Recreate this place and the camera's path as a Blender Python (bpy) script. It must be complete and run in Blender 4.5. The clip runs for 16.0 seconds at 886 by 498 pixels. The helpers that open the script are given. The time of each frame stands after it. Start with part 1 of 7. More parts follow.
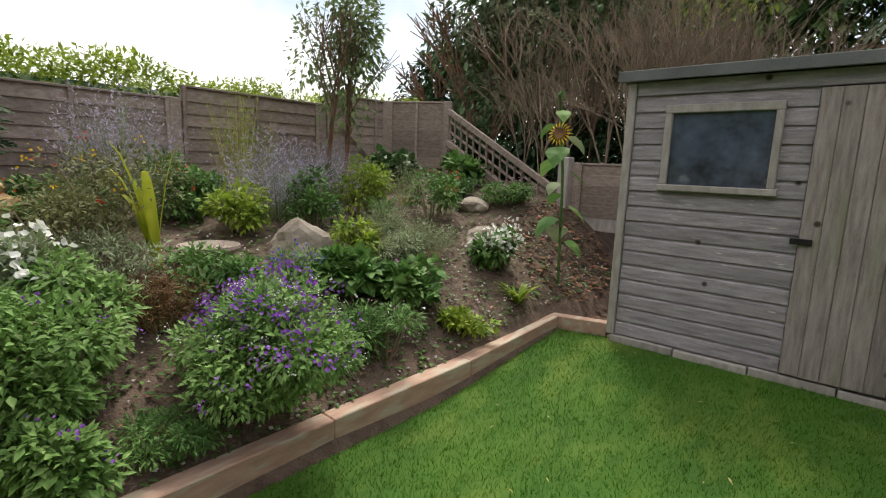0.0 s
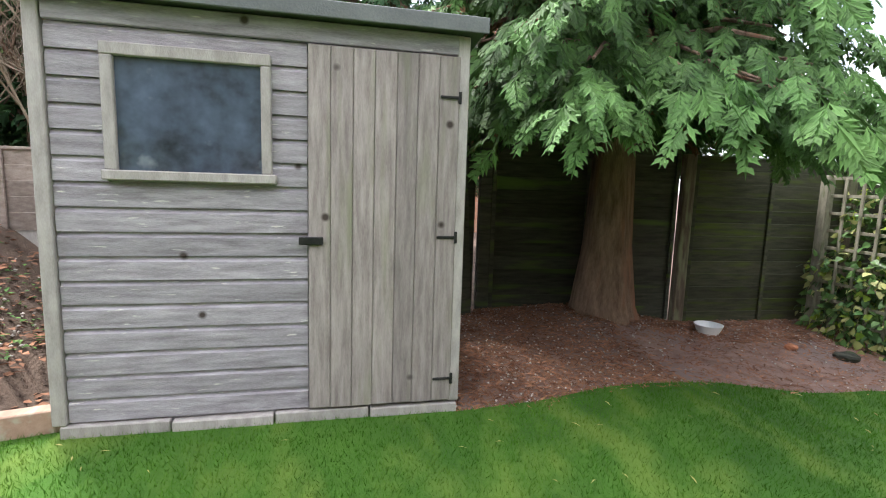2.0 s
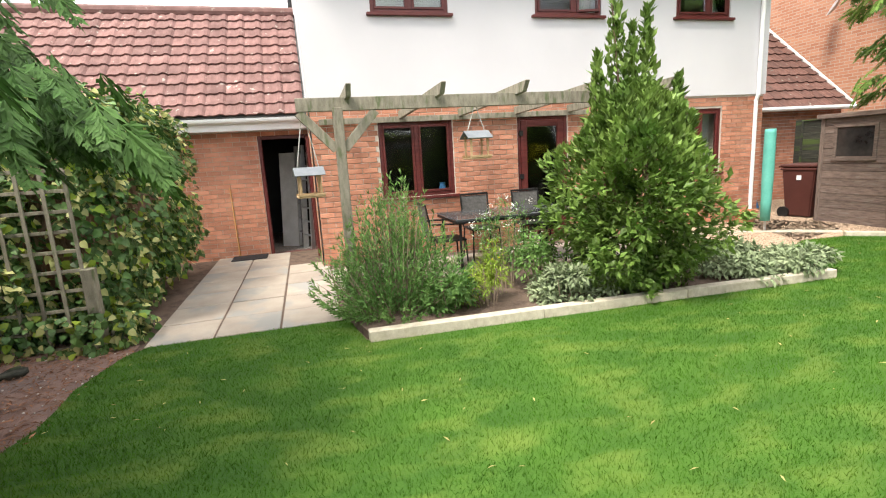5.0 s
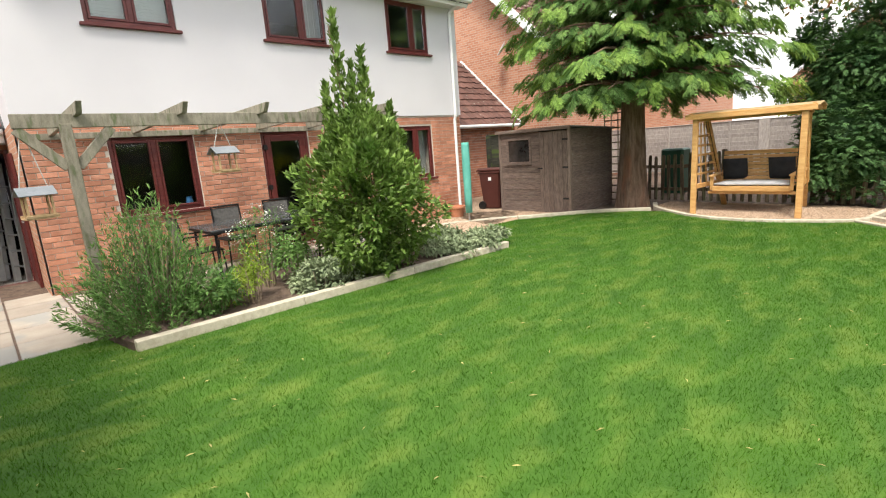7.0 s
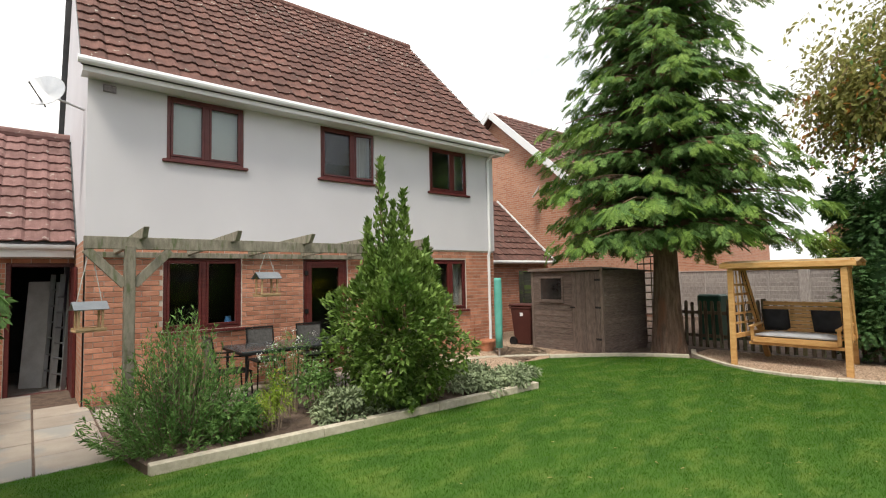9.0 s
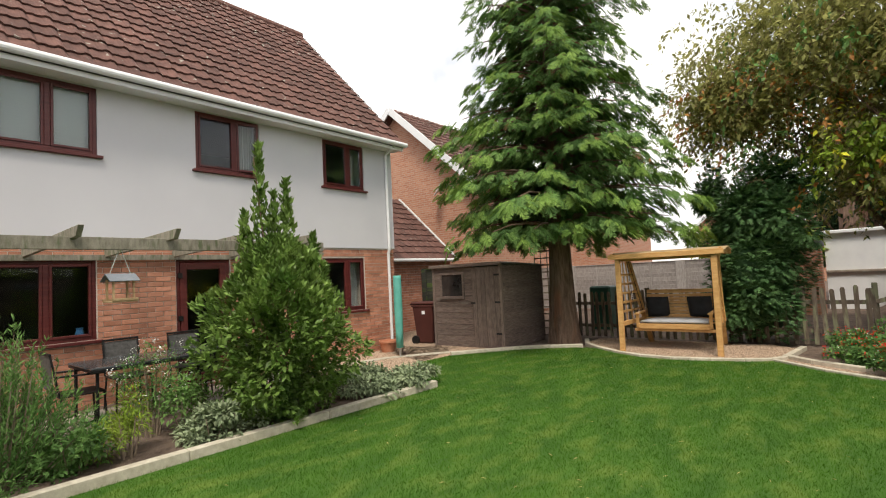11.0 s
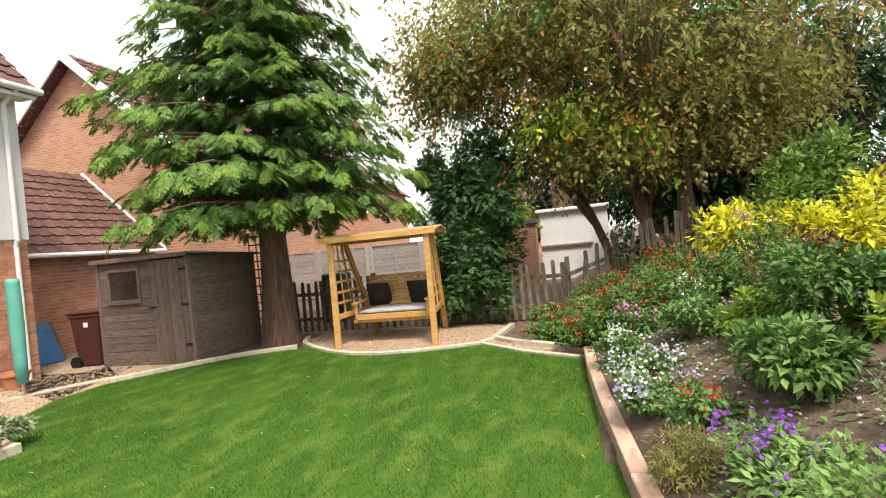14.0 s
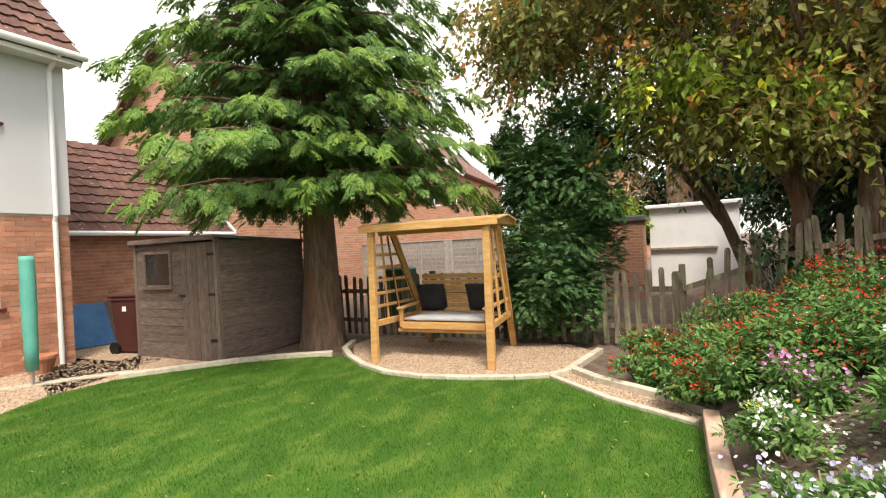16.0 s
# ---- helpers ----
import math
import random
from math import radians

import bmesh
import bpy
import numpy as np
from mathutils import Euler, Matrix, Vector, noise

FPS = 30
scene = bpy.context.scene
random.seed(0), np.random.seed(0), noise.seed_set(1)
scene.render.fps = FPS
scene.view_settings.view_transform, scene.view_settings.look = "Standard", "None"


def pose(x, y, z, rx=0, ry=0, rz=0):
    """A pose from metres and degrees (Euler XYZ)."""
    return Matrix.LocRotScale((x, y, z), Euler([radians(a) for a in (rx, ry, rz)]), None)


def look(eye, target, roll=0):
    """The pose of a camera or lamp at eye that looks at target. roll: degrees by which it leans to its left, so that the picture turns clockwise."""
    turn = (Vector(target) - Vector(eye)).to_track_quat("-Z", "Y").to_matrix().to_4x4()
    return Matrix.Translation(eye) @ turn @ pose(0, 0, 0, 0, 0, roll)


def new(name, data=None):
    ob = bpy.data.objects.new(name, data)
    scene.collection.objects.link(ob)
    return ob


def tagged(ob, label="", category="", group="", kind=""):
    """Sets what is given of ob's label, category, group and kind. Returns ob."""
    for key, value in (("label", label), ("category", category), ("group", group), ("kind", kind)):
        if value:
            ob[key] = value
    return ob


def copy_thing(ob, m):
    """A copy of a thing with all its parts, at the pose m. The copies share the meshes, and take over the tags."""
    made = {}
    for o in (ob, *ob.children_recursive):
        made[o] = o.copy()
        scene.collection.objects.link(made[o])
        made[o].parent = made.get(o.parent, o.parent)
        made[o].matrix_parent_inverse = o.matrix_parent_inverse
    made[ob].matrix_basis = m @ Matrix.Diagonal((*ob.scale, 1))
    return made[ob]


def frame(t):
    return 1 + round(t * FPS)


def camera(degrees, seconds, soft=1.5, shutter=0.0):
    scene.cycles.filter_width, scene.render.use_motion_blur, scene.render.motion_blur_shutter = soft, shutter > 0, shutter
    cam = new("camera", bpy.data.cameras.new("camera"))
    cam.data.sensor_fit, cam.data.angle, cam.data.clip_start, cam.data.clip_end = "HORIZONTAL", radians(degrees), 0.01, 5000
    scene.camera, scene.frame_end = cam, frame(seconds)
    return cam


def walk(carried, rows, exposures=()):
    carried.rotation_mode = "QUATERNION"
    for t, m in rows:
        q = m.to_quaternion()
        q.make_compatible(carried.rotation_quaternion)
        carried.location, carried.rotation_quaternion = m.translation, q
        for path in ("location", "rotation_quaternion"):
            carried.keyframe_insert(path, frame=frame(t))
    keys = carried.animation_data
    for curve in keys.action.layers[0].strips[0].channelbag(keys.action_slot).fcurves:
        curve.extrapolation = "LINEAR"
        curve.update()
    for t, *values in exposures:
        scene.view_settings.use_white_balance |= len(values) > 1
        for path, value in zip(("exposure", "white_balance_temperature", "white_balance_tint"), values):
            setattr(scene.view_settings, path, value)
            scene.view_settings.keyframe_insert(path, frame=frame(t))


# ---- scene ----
cam = camera(83.8, 16.0, 1.1)
PATH = [
    (0, (0.192, 0.093, 1.48), (-1.133, 1.554, 1.149), 2.1),
    (0.5, (0.145, 0.347, 1.485), (-0.851, 2.053, 1.171), 0.2),
    (1, (0.037, 0.639, 1.499), (-0.558, 2.522, 1.185), -0.0),
    (1.5, (0.02, 0.999, 1.452), (-0.131, 2.974, 1.173), 2.0),
    (2, (0.022, 1.358, 1.39), (0.358, 3.313, 1.131), 1.8),
    (2.5, (0.01, 1.678, 1.436), (0.95, 3.403, 1.061), 0.4),
    (3, (0.084, 2.031, 1.451), (1.359, 3.536, 1.123), 0.4),
    (3.5, (0.119, 2.196, 1.464), (1.762, 3.292, 1.149), 1.1),
    (4, (0.077, 2.324, 1.49), (1.998, 2.757, 1.139), -1.9),
    (4.5, (-0.007, 2.38, 1.485), (1.952, 2.289, 1.096), -3.0),
    (5, (-0.21, 2.455, 1.516), (1.688, 1.95, 1.138), -3.4),
    (5.2, (-0.311, 2.503, 1.523), (1.545, 1.87, 1.134), -3.3),
    (7.3, (-1.132, 2.883, 1.557), (0.257, 1.485, 1.217), -4.4),
    (7.5, (-1.155, 2.883, 1.577), (0.24, 1.471, 1.335), -4.2),
    (8, (-1.135, 2.92, 1.594), (0.297, 1.524, 1.573), -2.5),
    (8.5, (-1.143, 2.912, 1.623), (0.369, 1.605, 1.696), -1.5),
    (8.7, (-1.143, 2.907, 1.629), (0.39, 1.627, 1.736), -1.3),
    (10.8, (-1.016, 2.573, 1.56), (0.383, 1.152, 1.716), -2.5),
    (11, (-1.013, 2.504, 1.541), (0.253, 0.96, 1.651), -2.9),
    (11.5, (-1.109, 2.267, 1.507), (-0.116, 0.531, 1.512), -4.1),
    (12, (-1.228, 2.015, 1.48), (-0.567, 0.129, 1.401), -3.7),
    (12.5, (-1.258, 1.719, 1.502), (-0.928, -0.251, 1.4), -2.7),
    (13, (-1.312, 1.399, 1.514), (-1.131, -0.589, 1.396), -4.1),
    (13.5, (-1.417, 0.961, 1.516), (-1.027, -1.0, 1.467), -6.5),
    (14, (-1.381, 0.52, 1.495), (-0.883, -1.417, 1.477), -5.6),
    (14.5, (-1.395, 0.078, 1.443), (-0.496, -1.708, 1.484), -5.3),
    (15, (-1.42, -0.386, 1.467), (-0.158, -1.937, 1.519), -4.8),
    (15.5, (-1.303, -0.804, 1.477), (-0.058, -2.369, 1.513), -2.5),
    (16, (-1.37, -1.305, 1.449), (-0.485, -3.098, 1.442), -2.9),
]
EXPOSURES = [(0, 0.38, 6400, 10), (1.0, 1.15, 6300, 10), (1.5, 1.62, 6100, 10), (2.0, 1.80, 5900, 10), (2.5, 1.92, 6300, 10), (3.0, 1.82, 6600, 10), (3.5, 1.68, 6600, 10), (5.0, 1.29, 6400, 10), (7.5, 0.9, 6400, 10), (8.5, 0.5, 6400, 10),
             (11.0, 0.33, 6500, 10), (12.0, 0.68, 6700, 10), (12.5, 0.73, 6800, 10), (13.5, 0.86, 6800, 10), (14.5, 0.96, 6500, 10), (16.0, 0.95, 6700, 10)]
walk(cam, [(t, look(eye, target, roll)) for t, eye, target, roll in PATH], EXPOSURES)

# ---- light ----
SUN_EL, SUN_AZ = 59.0, 324.0
world = bpy.data.worlds.new("sky")
scene.world = world
world.use_nodes = True
wt = world.node_tree
wt.nodes.clear()
sky = wt.nodes.new("ShaderNodeTexSky")
sky.sky_type, sky.sun_disc = "NISHITA", False
sky.sun_elevation, sky.sun_rotation = radians(SUN_EL), radians(SUN_AZ)
w_co = wt.nodes.new("ShaderNodeTexCoord")
w_no = wt.nodes.new("ShaderNodeTexNoise")
w_no.inputs["Scale"].default_value, w_no.inputs["Detail"].default_value = 2.3, 6.0
w_ra = wt.nodes.new("ShaderNodeValToRGB")
w_ra.color_ramp.elements[0].position, w_ra.color_ramp.elements[0].color = 0.40, (0.3, 0.3, 0.3, 1)
w_ra.color_ramp.elements[1].position, w_ra.color_ramp.elements[1].color = 0.56, (1, 1, 1, 1)
w_mx = wt.nodes.new("ShaderNodeMix")
w_mx.data_type = "RGBA"
w_bg = wt.nodes.new("ShaderNodeBackground")
w_out = wt.nodes.new("ShaderNodeOutputWorld")
wt.links.new(w_co.outputs["Generated"], w_no.inputs["Vector"])
wt.links.new(w_no.outputs["Fac"], w_ra.inputs["Fac"])
wt.links.new(w_ra.outputs["Color"], w_mx.inputs["Factor"])
wt.links.new(sky.outputs["Color"], w_mx.inputs["A"])
w_mx.inputs["B"].default_value = (10.2, 9.9, 9.4, 1)
wt.links.new(w_mx.outputs["Result"], w_bg.inputs["Color"])
w_bg.inputs["Strength"].default_value = 0.115
wt.links.new(w_bg.outputs["Background"], w_out.inputs["Surface"])
sun_dir = Vector((-0.30, 0.42, 0.86)).normalized()
sun = new("sun", bpy.data.lights.new("sun", "SUN"))
sun.data.energy, sun.data.angle, sun.data.color = 2.6, radians(16), (1.0, 0.93, 0.80)
sun.matrix_world = look((0, 0, 20), Vector((0, 0, 20)) - sun_dir)


# ---- materials ----
def material(name, a, b, scale=6.0, rough=0.8, bump=0.3, fine=60.0, stretch=(1, 1, 1), metal=0.0, island=0.0, obj=0.0,
             c=None, cscale=1.2, cpos=(0.5, 0.62), bdist=0.01, sub=0.0, coords="Object", spec=0.4, knots=0):
    """Two colours mixed by noise, grain and bump, an optional third colour in larger patches, and a change from piece to piece."""
    m = bpy.data.materials.new(name)
    m.use_nodes = True
    t = m.node_tree
    n, l = t.nodes, t.links
    p = n["Principled BSDF"]
    co = n.new("ShaderNodeTexCoord")
    mp = n.new("ShaderNodeMapping")
    mp.inputs["Scale"].default_value = stretch
    l.new(co.outputs[coords], mp.inputs["Vector"])
    oi = n.new("ShaderNodeObjectInfo")
    src = mp.outputs["Vector"]
    if obj:
        off = n.new("ShaderNodeVectorMath")
        off.operation = "ADD"
        mul = n.new("ShaderNodeMath")
        mul.operation = "MULTIPLY"
        mul.inputs[1].default_value = 37.0
        l.new(oi.outputs["Random"], mul.inputs[0])
        l.new(src, off.inputs[0])
        l.new(mul.outputs[0], off.inputs[1])
        src = off.outputs[0]
    n1 = n.new("ShaderNodeTexNoise")
    n1.inputs["Scale"].default_value, n1.inputs["Detail"].default_value = scale, 5.0
    n2 = n.new("ShaderNodeTexNoise")
    n2.inputs["Scale"].default_value, n2.inputs["Detail"].default_value = fine, 3.0
    l.new(src, n1.inputs["Vector"])
    l.new(src, n2.inputs["Vector"])
    mix0 = n.new("ShaderNodeMath")
    mix0.operation = "MULTIPLY_ADD"
    l.new(n2.outputs["Fac"], mix0.inputs[0])
    mix0.inputs[1].default_value = 0.45
    l.new(n1.outputs["Fac"], mix0.inputs[2])
    ramp = n.new("ShaderNodeMapRange")
    ramp.inputs["From Min"].default_value, ramp.inputs["From Max"].default_value = 0.5, 0.95
    l.new(mix0.outputs[0], ramp.inputs["Value"])
    mx = n.new("ShaderNodeMix")
    mx.data_type = "RGBA"
    mx.inputs["A"].default_value, mx.inputs["B"].default_value = (*a, 1), (*b, 1)
    l.new(ramp.outputs["Result"], mx.inputs["Factor"])
    col = mx.outputs["Result"]
    if c:
        n3 = n.new("ShaderNodeTexNoise")
        n3.inputs["Scale"].default_value, n3.inputs["Detail"].default_value = cscale, 4.0
        l.new(src, n3.inputs["Vector"])
        r3 = n.new("ShaderNodeMapRange")
        r3.inputs["From Min"].default_value, r3.inputs["From Max"].default_value = cpos
        l.new(n3.outputs["Fac"], r3.inputs["Value"])
        m3 = n.new("ShaderNodeMix")
        m3.data_type = "RGBA"
        m3.inputs["B"].default_value = (*c, 1)
        l.new(col, m3.inputs["A"])
        l.new(r3.outputs["Result"], m3.inputs["Factor"])
        col = m3.outputs["Result"]
    if knots:
        vo = n.new("ShaderNodeTexVoronoi")
        vo.inputs["Scale"].default_value = knots
        kp = n.new("ShaderNodeMapping")
        kp.inputs["Scale"].default_value = (0.55, 0.2, 0.55)
        kr = n.new("ShaderNodeMapRange")
        kr.inputs["From Min"].default_value, kr.inputs["From Max"].default_value = 0.10, 0.05
        km = n.new("ShaderNodeMix")
        km.data_type = "RGBA"
        km.inputs["B"].default_value = (0.05, 0.035, 0.03, 1)
        l.new(co.outputs[coords], kp.inputs["Vector"])
        l.new(kp.outputs["Vector"], vo.inputs["Vector"])
        l.new(vo.outputs["Distance"], kr.inputs["Value"])
        l.new(kr.outputs["Result"], km.inputs["Factor"])
        l.new(col, km.inputs["A"])
        col = km.outputs["Result"]
    if island or obj:
        hs = n.new("ShaderNodeHueSaturation")
        mr = n.new("ShaderNodeMapRange")
        k = island or obj
        mr.inputs["To Min"].default_value, mr.inputs["To Max"].default_value = 1 - k, 1 + k
        if island:
            ge = n.new("ShaderNodeNewGeometry")
            l.new(ge.outputs["Random Per Island"], mr.inputs["Value"])
        else:
            l.new(oi.outputs["Random"], mr.inputs["Value"])
        l.new(mr.outputs["Result"], hs.inputs["Value"])
        l.new(col, hs.inputs["Color"])
        col = hs.outputs["Color"]
    l.new(col, p.inputs["Base Color"])
    p.inputs["Roughness"].default_value, p.inputs["Metallic"].default_value = rough, metal
    p.inputs["Specular IOR Level"].default_value = spec
    if bump:
        bp = n.new("ShaderNodeBump")
        bp.inputs["Strength"].default_value, bp.inputs["Distance"].default_value = bump, bdist
        l.new(mix0.outputs[0], bp.inputs["Height"])
        l.new(bp.outputs["Normal"], p.inputs["Normal"])
    if sub:
        tr = n.new("ShaderNodeBsdfTranslucent")
        l.new(col, tr.inputs["Color"])
        ms = n.new("ShaderNodeMixShader")
        ms.inputs["Fac"].default_value = sub
        l.new(p.outputs["BSDF"], ms.inputs[1])
        l.new(tr.outputs["BSDF"], ms.inputs[2])
        l.new(ms.outputs["Shader"], n["Material Output"].inputs["Surface"])
    return m


def leaf_mat(name, a, b, var=0.35, rough=0.55, sub=0.3):
    return material(name, a, b, scale=2.5, fine=9.0, rough=rough, bump=0, island=var, sub=sub, spec=0.25)


def glass_mat(name, tint=(0.9, 0.93, 0.93), rough=0.02):
    m = bpy.data.materials.new(name)
    m.use_nodes = True
    n, l = m.node_tree.nodes, m.node_tree.links
    n.remove(n["Principled BSDF"])
    gl = n.new("ShaderNodeBsdfGlossy")
    gl.inputs["Roughness"].default_value = rough
    tr = n.new("ShaderNodeBsdfTransparent")
    tr.inputs["Color"].default_value = (*tint, 1)
    fr = n.new("ShaderNodeFresnel")
    fr.inputs["IOR"].default_value = 1.42
    ms = n.new("ShaderNodeMixShader")
    l.new(fr.outputs["Fac"], ms.inputs["Fac"])
    l.new(tr.outputs["BSDF"], ms.inputs[1])
    l.new(gl.outputs["BSDF"], ms.inputs[2])
    l.new(ms.outputs["Shader"], n["Material Output"].inputs["Surface"])
    return m


M_soil = material("soil", (0.075, 0.05, 0.037), (0.18, 0.13, 0.10), 9, 0.95, 0.9, 70, c=(0.16, 0.112, 0.085), cscale=3.0, bdist=0.03)
M_dirt = material("reddish_dirt", (0.18, 0.105, 0.085), (0.33, 0.22, 0.185), 7, 0.95, 0.8, 90, c=(0.23, 0.17, 0.155), cscale=1.4, bdist=0.02)
M_lawn = material("turf", (0.030, 0.092, 0.006), (0.060, 0.142, 0.010), 3.5, 0.9, 0.6, 150, c=(0.135, 0.205, 0.03), cscale=4.2, cpos=(0.48, 0.80), stretch=(1.0, 0.5, 1), bdist=0.02)
M_blade = material("grass_blade", (0.040, 0.122, 0.007), (0.082, 0.195, 0.013), 1.6, 0.8, 0, 4.0, island=0.12, c=(0.15, 0.23, 0.034), cscale=4.2, cpos=(0.48, 0.80), stretch=(1.0, 0.5, 1), sub=0.4, spec=0.2)
M_brick = material("red_brick", (0.38, 0.16, 0.095), (0.55, 0.27, 0.18), 5, 0.9, 0.4, 55, obj=0.22, bdist=0.004)
M_brick_i = material("red_brick_far", (0.38, 0.16, 0.095), (0.55, 0.27, 0.18), 5, 0.9, 0.4, 55, island=0.22, bdist=0.004)
M_mortar = material("mortar", (0.50, 0.44, 0.38), (0.62, 0.56, 0.50), 9, 0.95, 0.4, 80, bdist=0.004)
M_render = material("white_render", (0.60, 0.59, 0.62), (0.66, 0.65, 0.68), 0.8, 0.9, 0.5, 140, bdist=0.004)
M_tile = material("brown_roof_tile", (0.085, 0.042, 0.034), (0.16, 0.078, 0.062), 6, 0.85, 0.4, 50, island=0.25, c=(0.36, 0.33, 0.28), cscale=9, cpos=(0.62, 0.68), bdist=0.006)
M_tile_o = material("brown_roof_tile_near", (0.085, 0.042, 0.034), (0.16, 0.078, 0.062), 6, 0.85, 0.4, 50, obj=0.22, c=(0.36, 0.33, 0.28), cscale=9, cpos=(0.66, 0.72), bdist=0.006)
M_tile_red = material("red_roof_tile", (0.155, 0.082, 0.074), (0.255, 0.145, 0.132), 6, 0.85, 0.4, 50, obj=0.2, c=(0.42, 0.36, 0.32), cscale=9, cpos=(0.64, 0.72), bdist=0.006)
M_upvc = material("white_plastic", (0.76, 0.77, 0.78), (0.83, 0.83, 0.83), 3, 0.35, 0.05, 60)
M_frame = material("mahogany_frame", (0.08, 0.013, 0.013), (0.135, 0.03, 0.026), 4, 0.4, 0.2, 60, stretch=(1, 1, 8), bdist=0.003)
M_glass = glass_mat("window_glass")
# near-black tone: the shade of unlit rooms is put into the colour
M_room_shade = material("interior_shade_tone", (0.035, 0.036, 0.038), (0.06, 0.06, 0.06), 2, 0.9, 0.1)
M_curtain = material("pale_fabric", (0.5, 0.5, 0.48), (0.66, 0.66, 0.64), 5, 0.9, 0.3)
M_grey_wood = material("weathered_shiplap", (0.21, 0.185, 0.205), (0.42, 0.385, 0.42), 4, 0.85, 0.7, 40, stretch=(1.2, 6, 9), obj=0.16, c=(0.58, 0.55, 0.52), cscale=7.5, cpos=(0.66, 0.72), bdist=0.006, knots=7)
M_grey_wood_v = material("weathered_door_board", (0.20, 0.165, 0.16), (0.37, 0.32, 0.305), 5, 0.85, 0.7, 45, stretch=(9, 6, 1.0), obj=0.16, c=(0.20, 0.20, 0.13), cscale=1.0, cpos=(0.56, 0.76), bdist=0.006, knots=7)
M_pale_wood = material("pale_grey_timber", (0.30, 0.27, 0.255), (0.46, 0.42, 0.40), 5, 0.85, 0.5, 45, stretch=(5, 5, 1.5), obj=0.12, bdist=0.005)
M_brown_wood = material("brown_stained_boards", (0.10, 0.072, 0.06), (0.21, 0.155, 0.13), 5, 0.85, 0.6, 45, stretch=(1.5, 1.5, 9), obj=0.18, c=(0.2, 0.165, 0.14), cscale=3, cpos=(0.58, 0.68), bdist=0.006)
M_brown_wood_v = material("brown_stained_door_boards", (0.11, 0.08, 0.065), (0.22, 0.165, 0.14), 5, 0.85, 0.6, 45, stretch=(9, 9, 1.5), obj=0.18, bdist=0.006)
M_felt = material("roof_felt", (0.10, 0.105, 0.11), (0.17, 0.175, 0.175), 4, 0.95, 0.5, 90)
M_fence_dark = material("dark_green_fence", (0.028, 0.03, 0.024), (0.07, 0.068, 0.052), 4, 0.9, 0.6, 40, stretch=(1.2, 4, 9), obj=0.25, c=(0.075, 0.11, 0.03), cscale=0.9, cpos=(0.55, 0.68), bdist=0.006)
M_fence_moss = material("mossy_green_fence", (0.035, 0.036, 0.022), (0.08, 0.078, 0.05), 4, 0.9, 0.6, 40, stretch=(1.2, 4, 9), obj=0.25, c=(0.075, 0.10, 0.016), cscale=1.6, cpos=(0.5, 0.72), bdist=0.006)
M_fence = material("brown_lap_fence", (0.24, 0.185, 0.16), (0.41, 0.335, 0.30), 4, 0.9, 0.6, 40, stretch=(4, 1.2, 9), obj=0.2, bdist=0.006)
M_picket = material("weathered_picket", (0.085, 0.062, 0.045), (0.18, 0.14, 0.105), 4, 0.9, 0.6, 40, stretch=(8, 8, 1.2), obj=0.25, c=(0.2, 0.2, 0.12), cscale=2, bdist=0.006)
M_swing = material("honey_pine", (0.50, 0.26, 0.085), (0.66, 0.40, 0.16), 4, 0.55, 0.35, 35, stretch=(1.5, 6, 6), obj=0.1, bdist=0.003)
M_swing_roof = material("weathered_pine", (0.36, 0.24, 0.12), (0.52, 0.37, 0.21), 4, 0.7, 0.4, 35, stretch=(1.5, 6, 6), obj=0.12, bdist=0.003)
M_sleeper = material("sawn_kerb_timber", (0.39, 0.24, 0.18), (0.53, 0.355, 0.27), 5, 0.85, 0.5, 45, stretch=(5, 1.2, 5), obj=0.1, c=(0.5, 0.42, 0.33), cscale=3, bdist=0.004)
M_kerb = material("pale_kerb_timber", (0.40, 0.35, 0.27), (0.58, 0.53, 0.43), 5, 0.85, 0.4, 45, stretch=(3, 3, 3), obj=0.1, bdist=0.004)
M_slab = material("pale_paving", (0.32, 0.27, 0.225), (0.43, 0.375, 0.315), 3, 0.9, 0.4, 90, obj=0.1, c=(0.30, 0.29, 0.27), cscale=2, bdist=0.004)
M_gravel = material("gravel", (0.27, 0.18, 0.12), (0.5, 0.38, 0.28), 40, 0.9, 0.8, 200, island=0.35, bdist=0.01)
M_bark = material("reddish_bark", (0.12, 0.075, 0.05), (0.30, 0.20, 0.145), 5, 0.95, 1.0, 30, stretch=(4, 4, 0.7), c=(0.26, 0.12, 0.07), cscale=1.2, cpos=(0.56, 0.7), bdist=0.04)
M_twig = material("brown_twig", (0.17, 0.125, 0.09), (0.34, 0.265, 0.20), 5, 0.9, 0.3, 30, island=0.3)
M_metal = material("black_iron", (0.015, 0.015, 0.017), (0.04, 0.038, 0.036), 9, 0.5, 0.3, 60, metal=0.6)
M_alu = material("aluminium", (0.5, 0.51, 0.52), (0.62, 0.63, 0.64), 6, 0.35, 0.1, 60, metal=0.8)
M_bin = material("brown_bin_plastic", (0.065, 0.02, 0.016), (0.09, 0.03, 0.024), 3, 0.45, 0.1, 80)
M_green_cover = material("turquoise_fabric", (0.09, 0.36, 0.30), (0.14, 0.46, 0.39), 4, 0.7, 0.4, 40)
M_stone = material("field_stone", (0.22, 0.18, 0.14), (0.42, 0.36, 0.30), 6, 0.9, 0.7, 40, obj=0.15, bdist=0.02)
M_terra = material("terracotta", (0.42, 0.17, 0.09), (0.55, 0.25, 0.15), 6, 0.85, 0.3, 50)
M_black_cloth = material("charcoal_cushion", (0.014, 0.014, 0.017), (0.03, 0.03, 0.034), 6, 0.9, 0.4, 120)
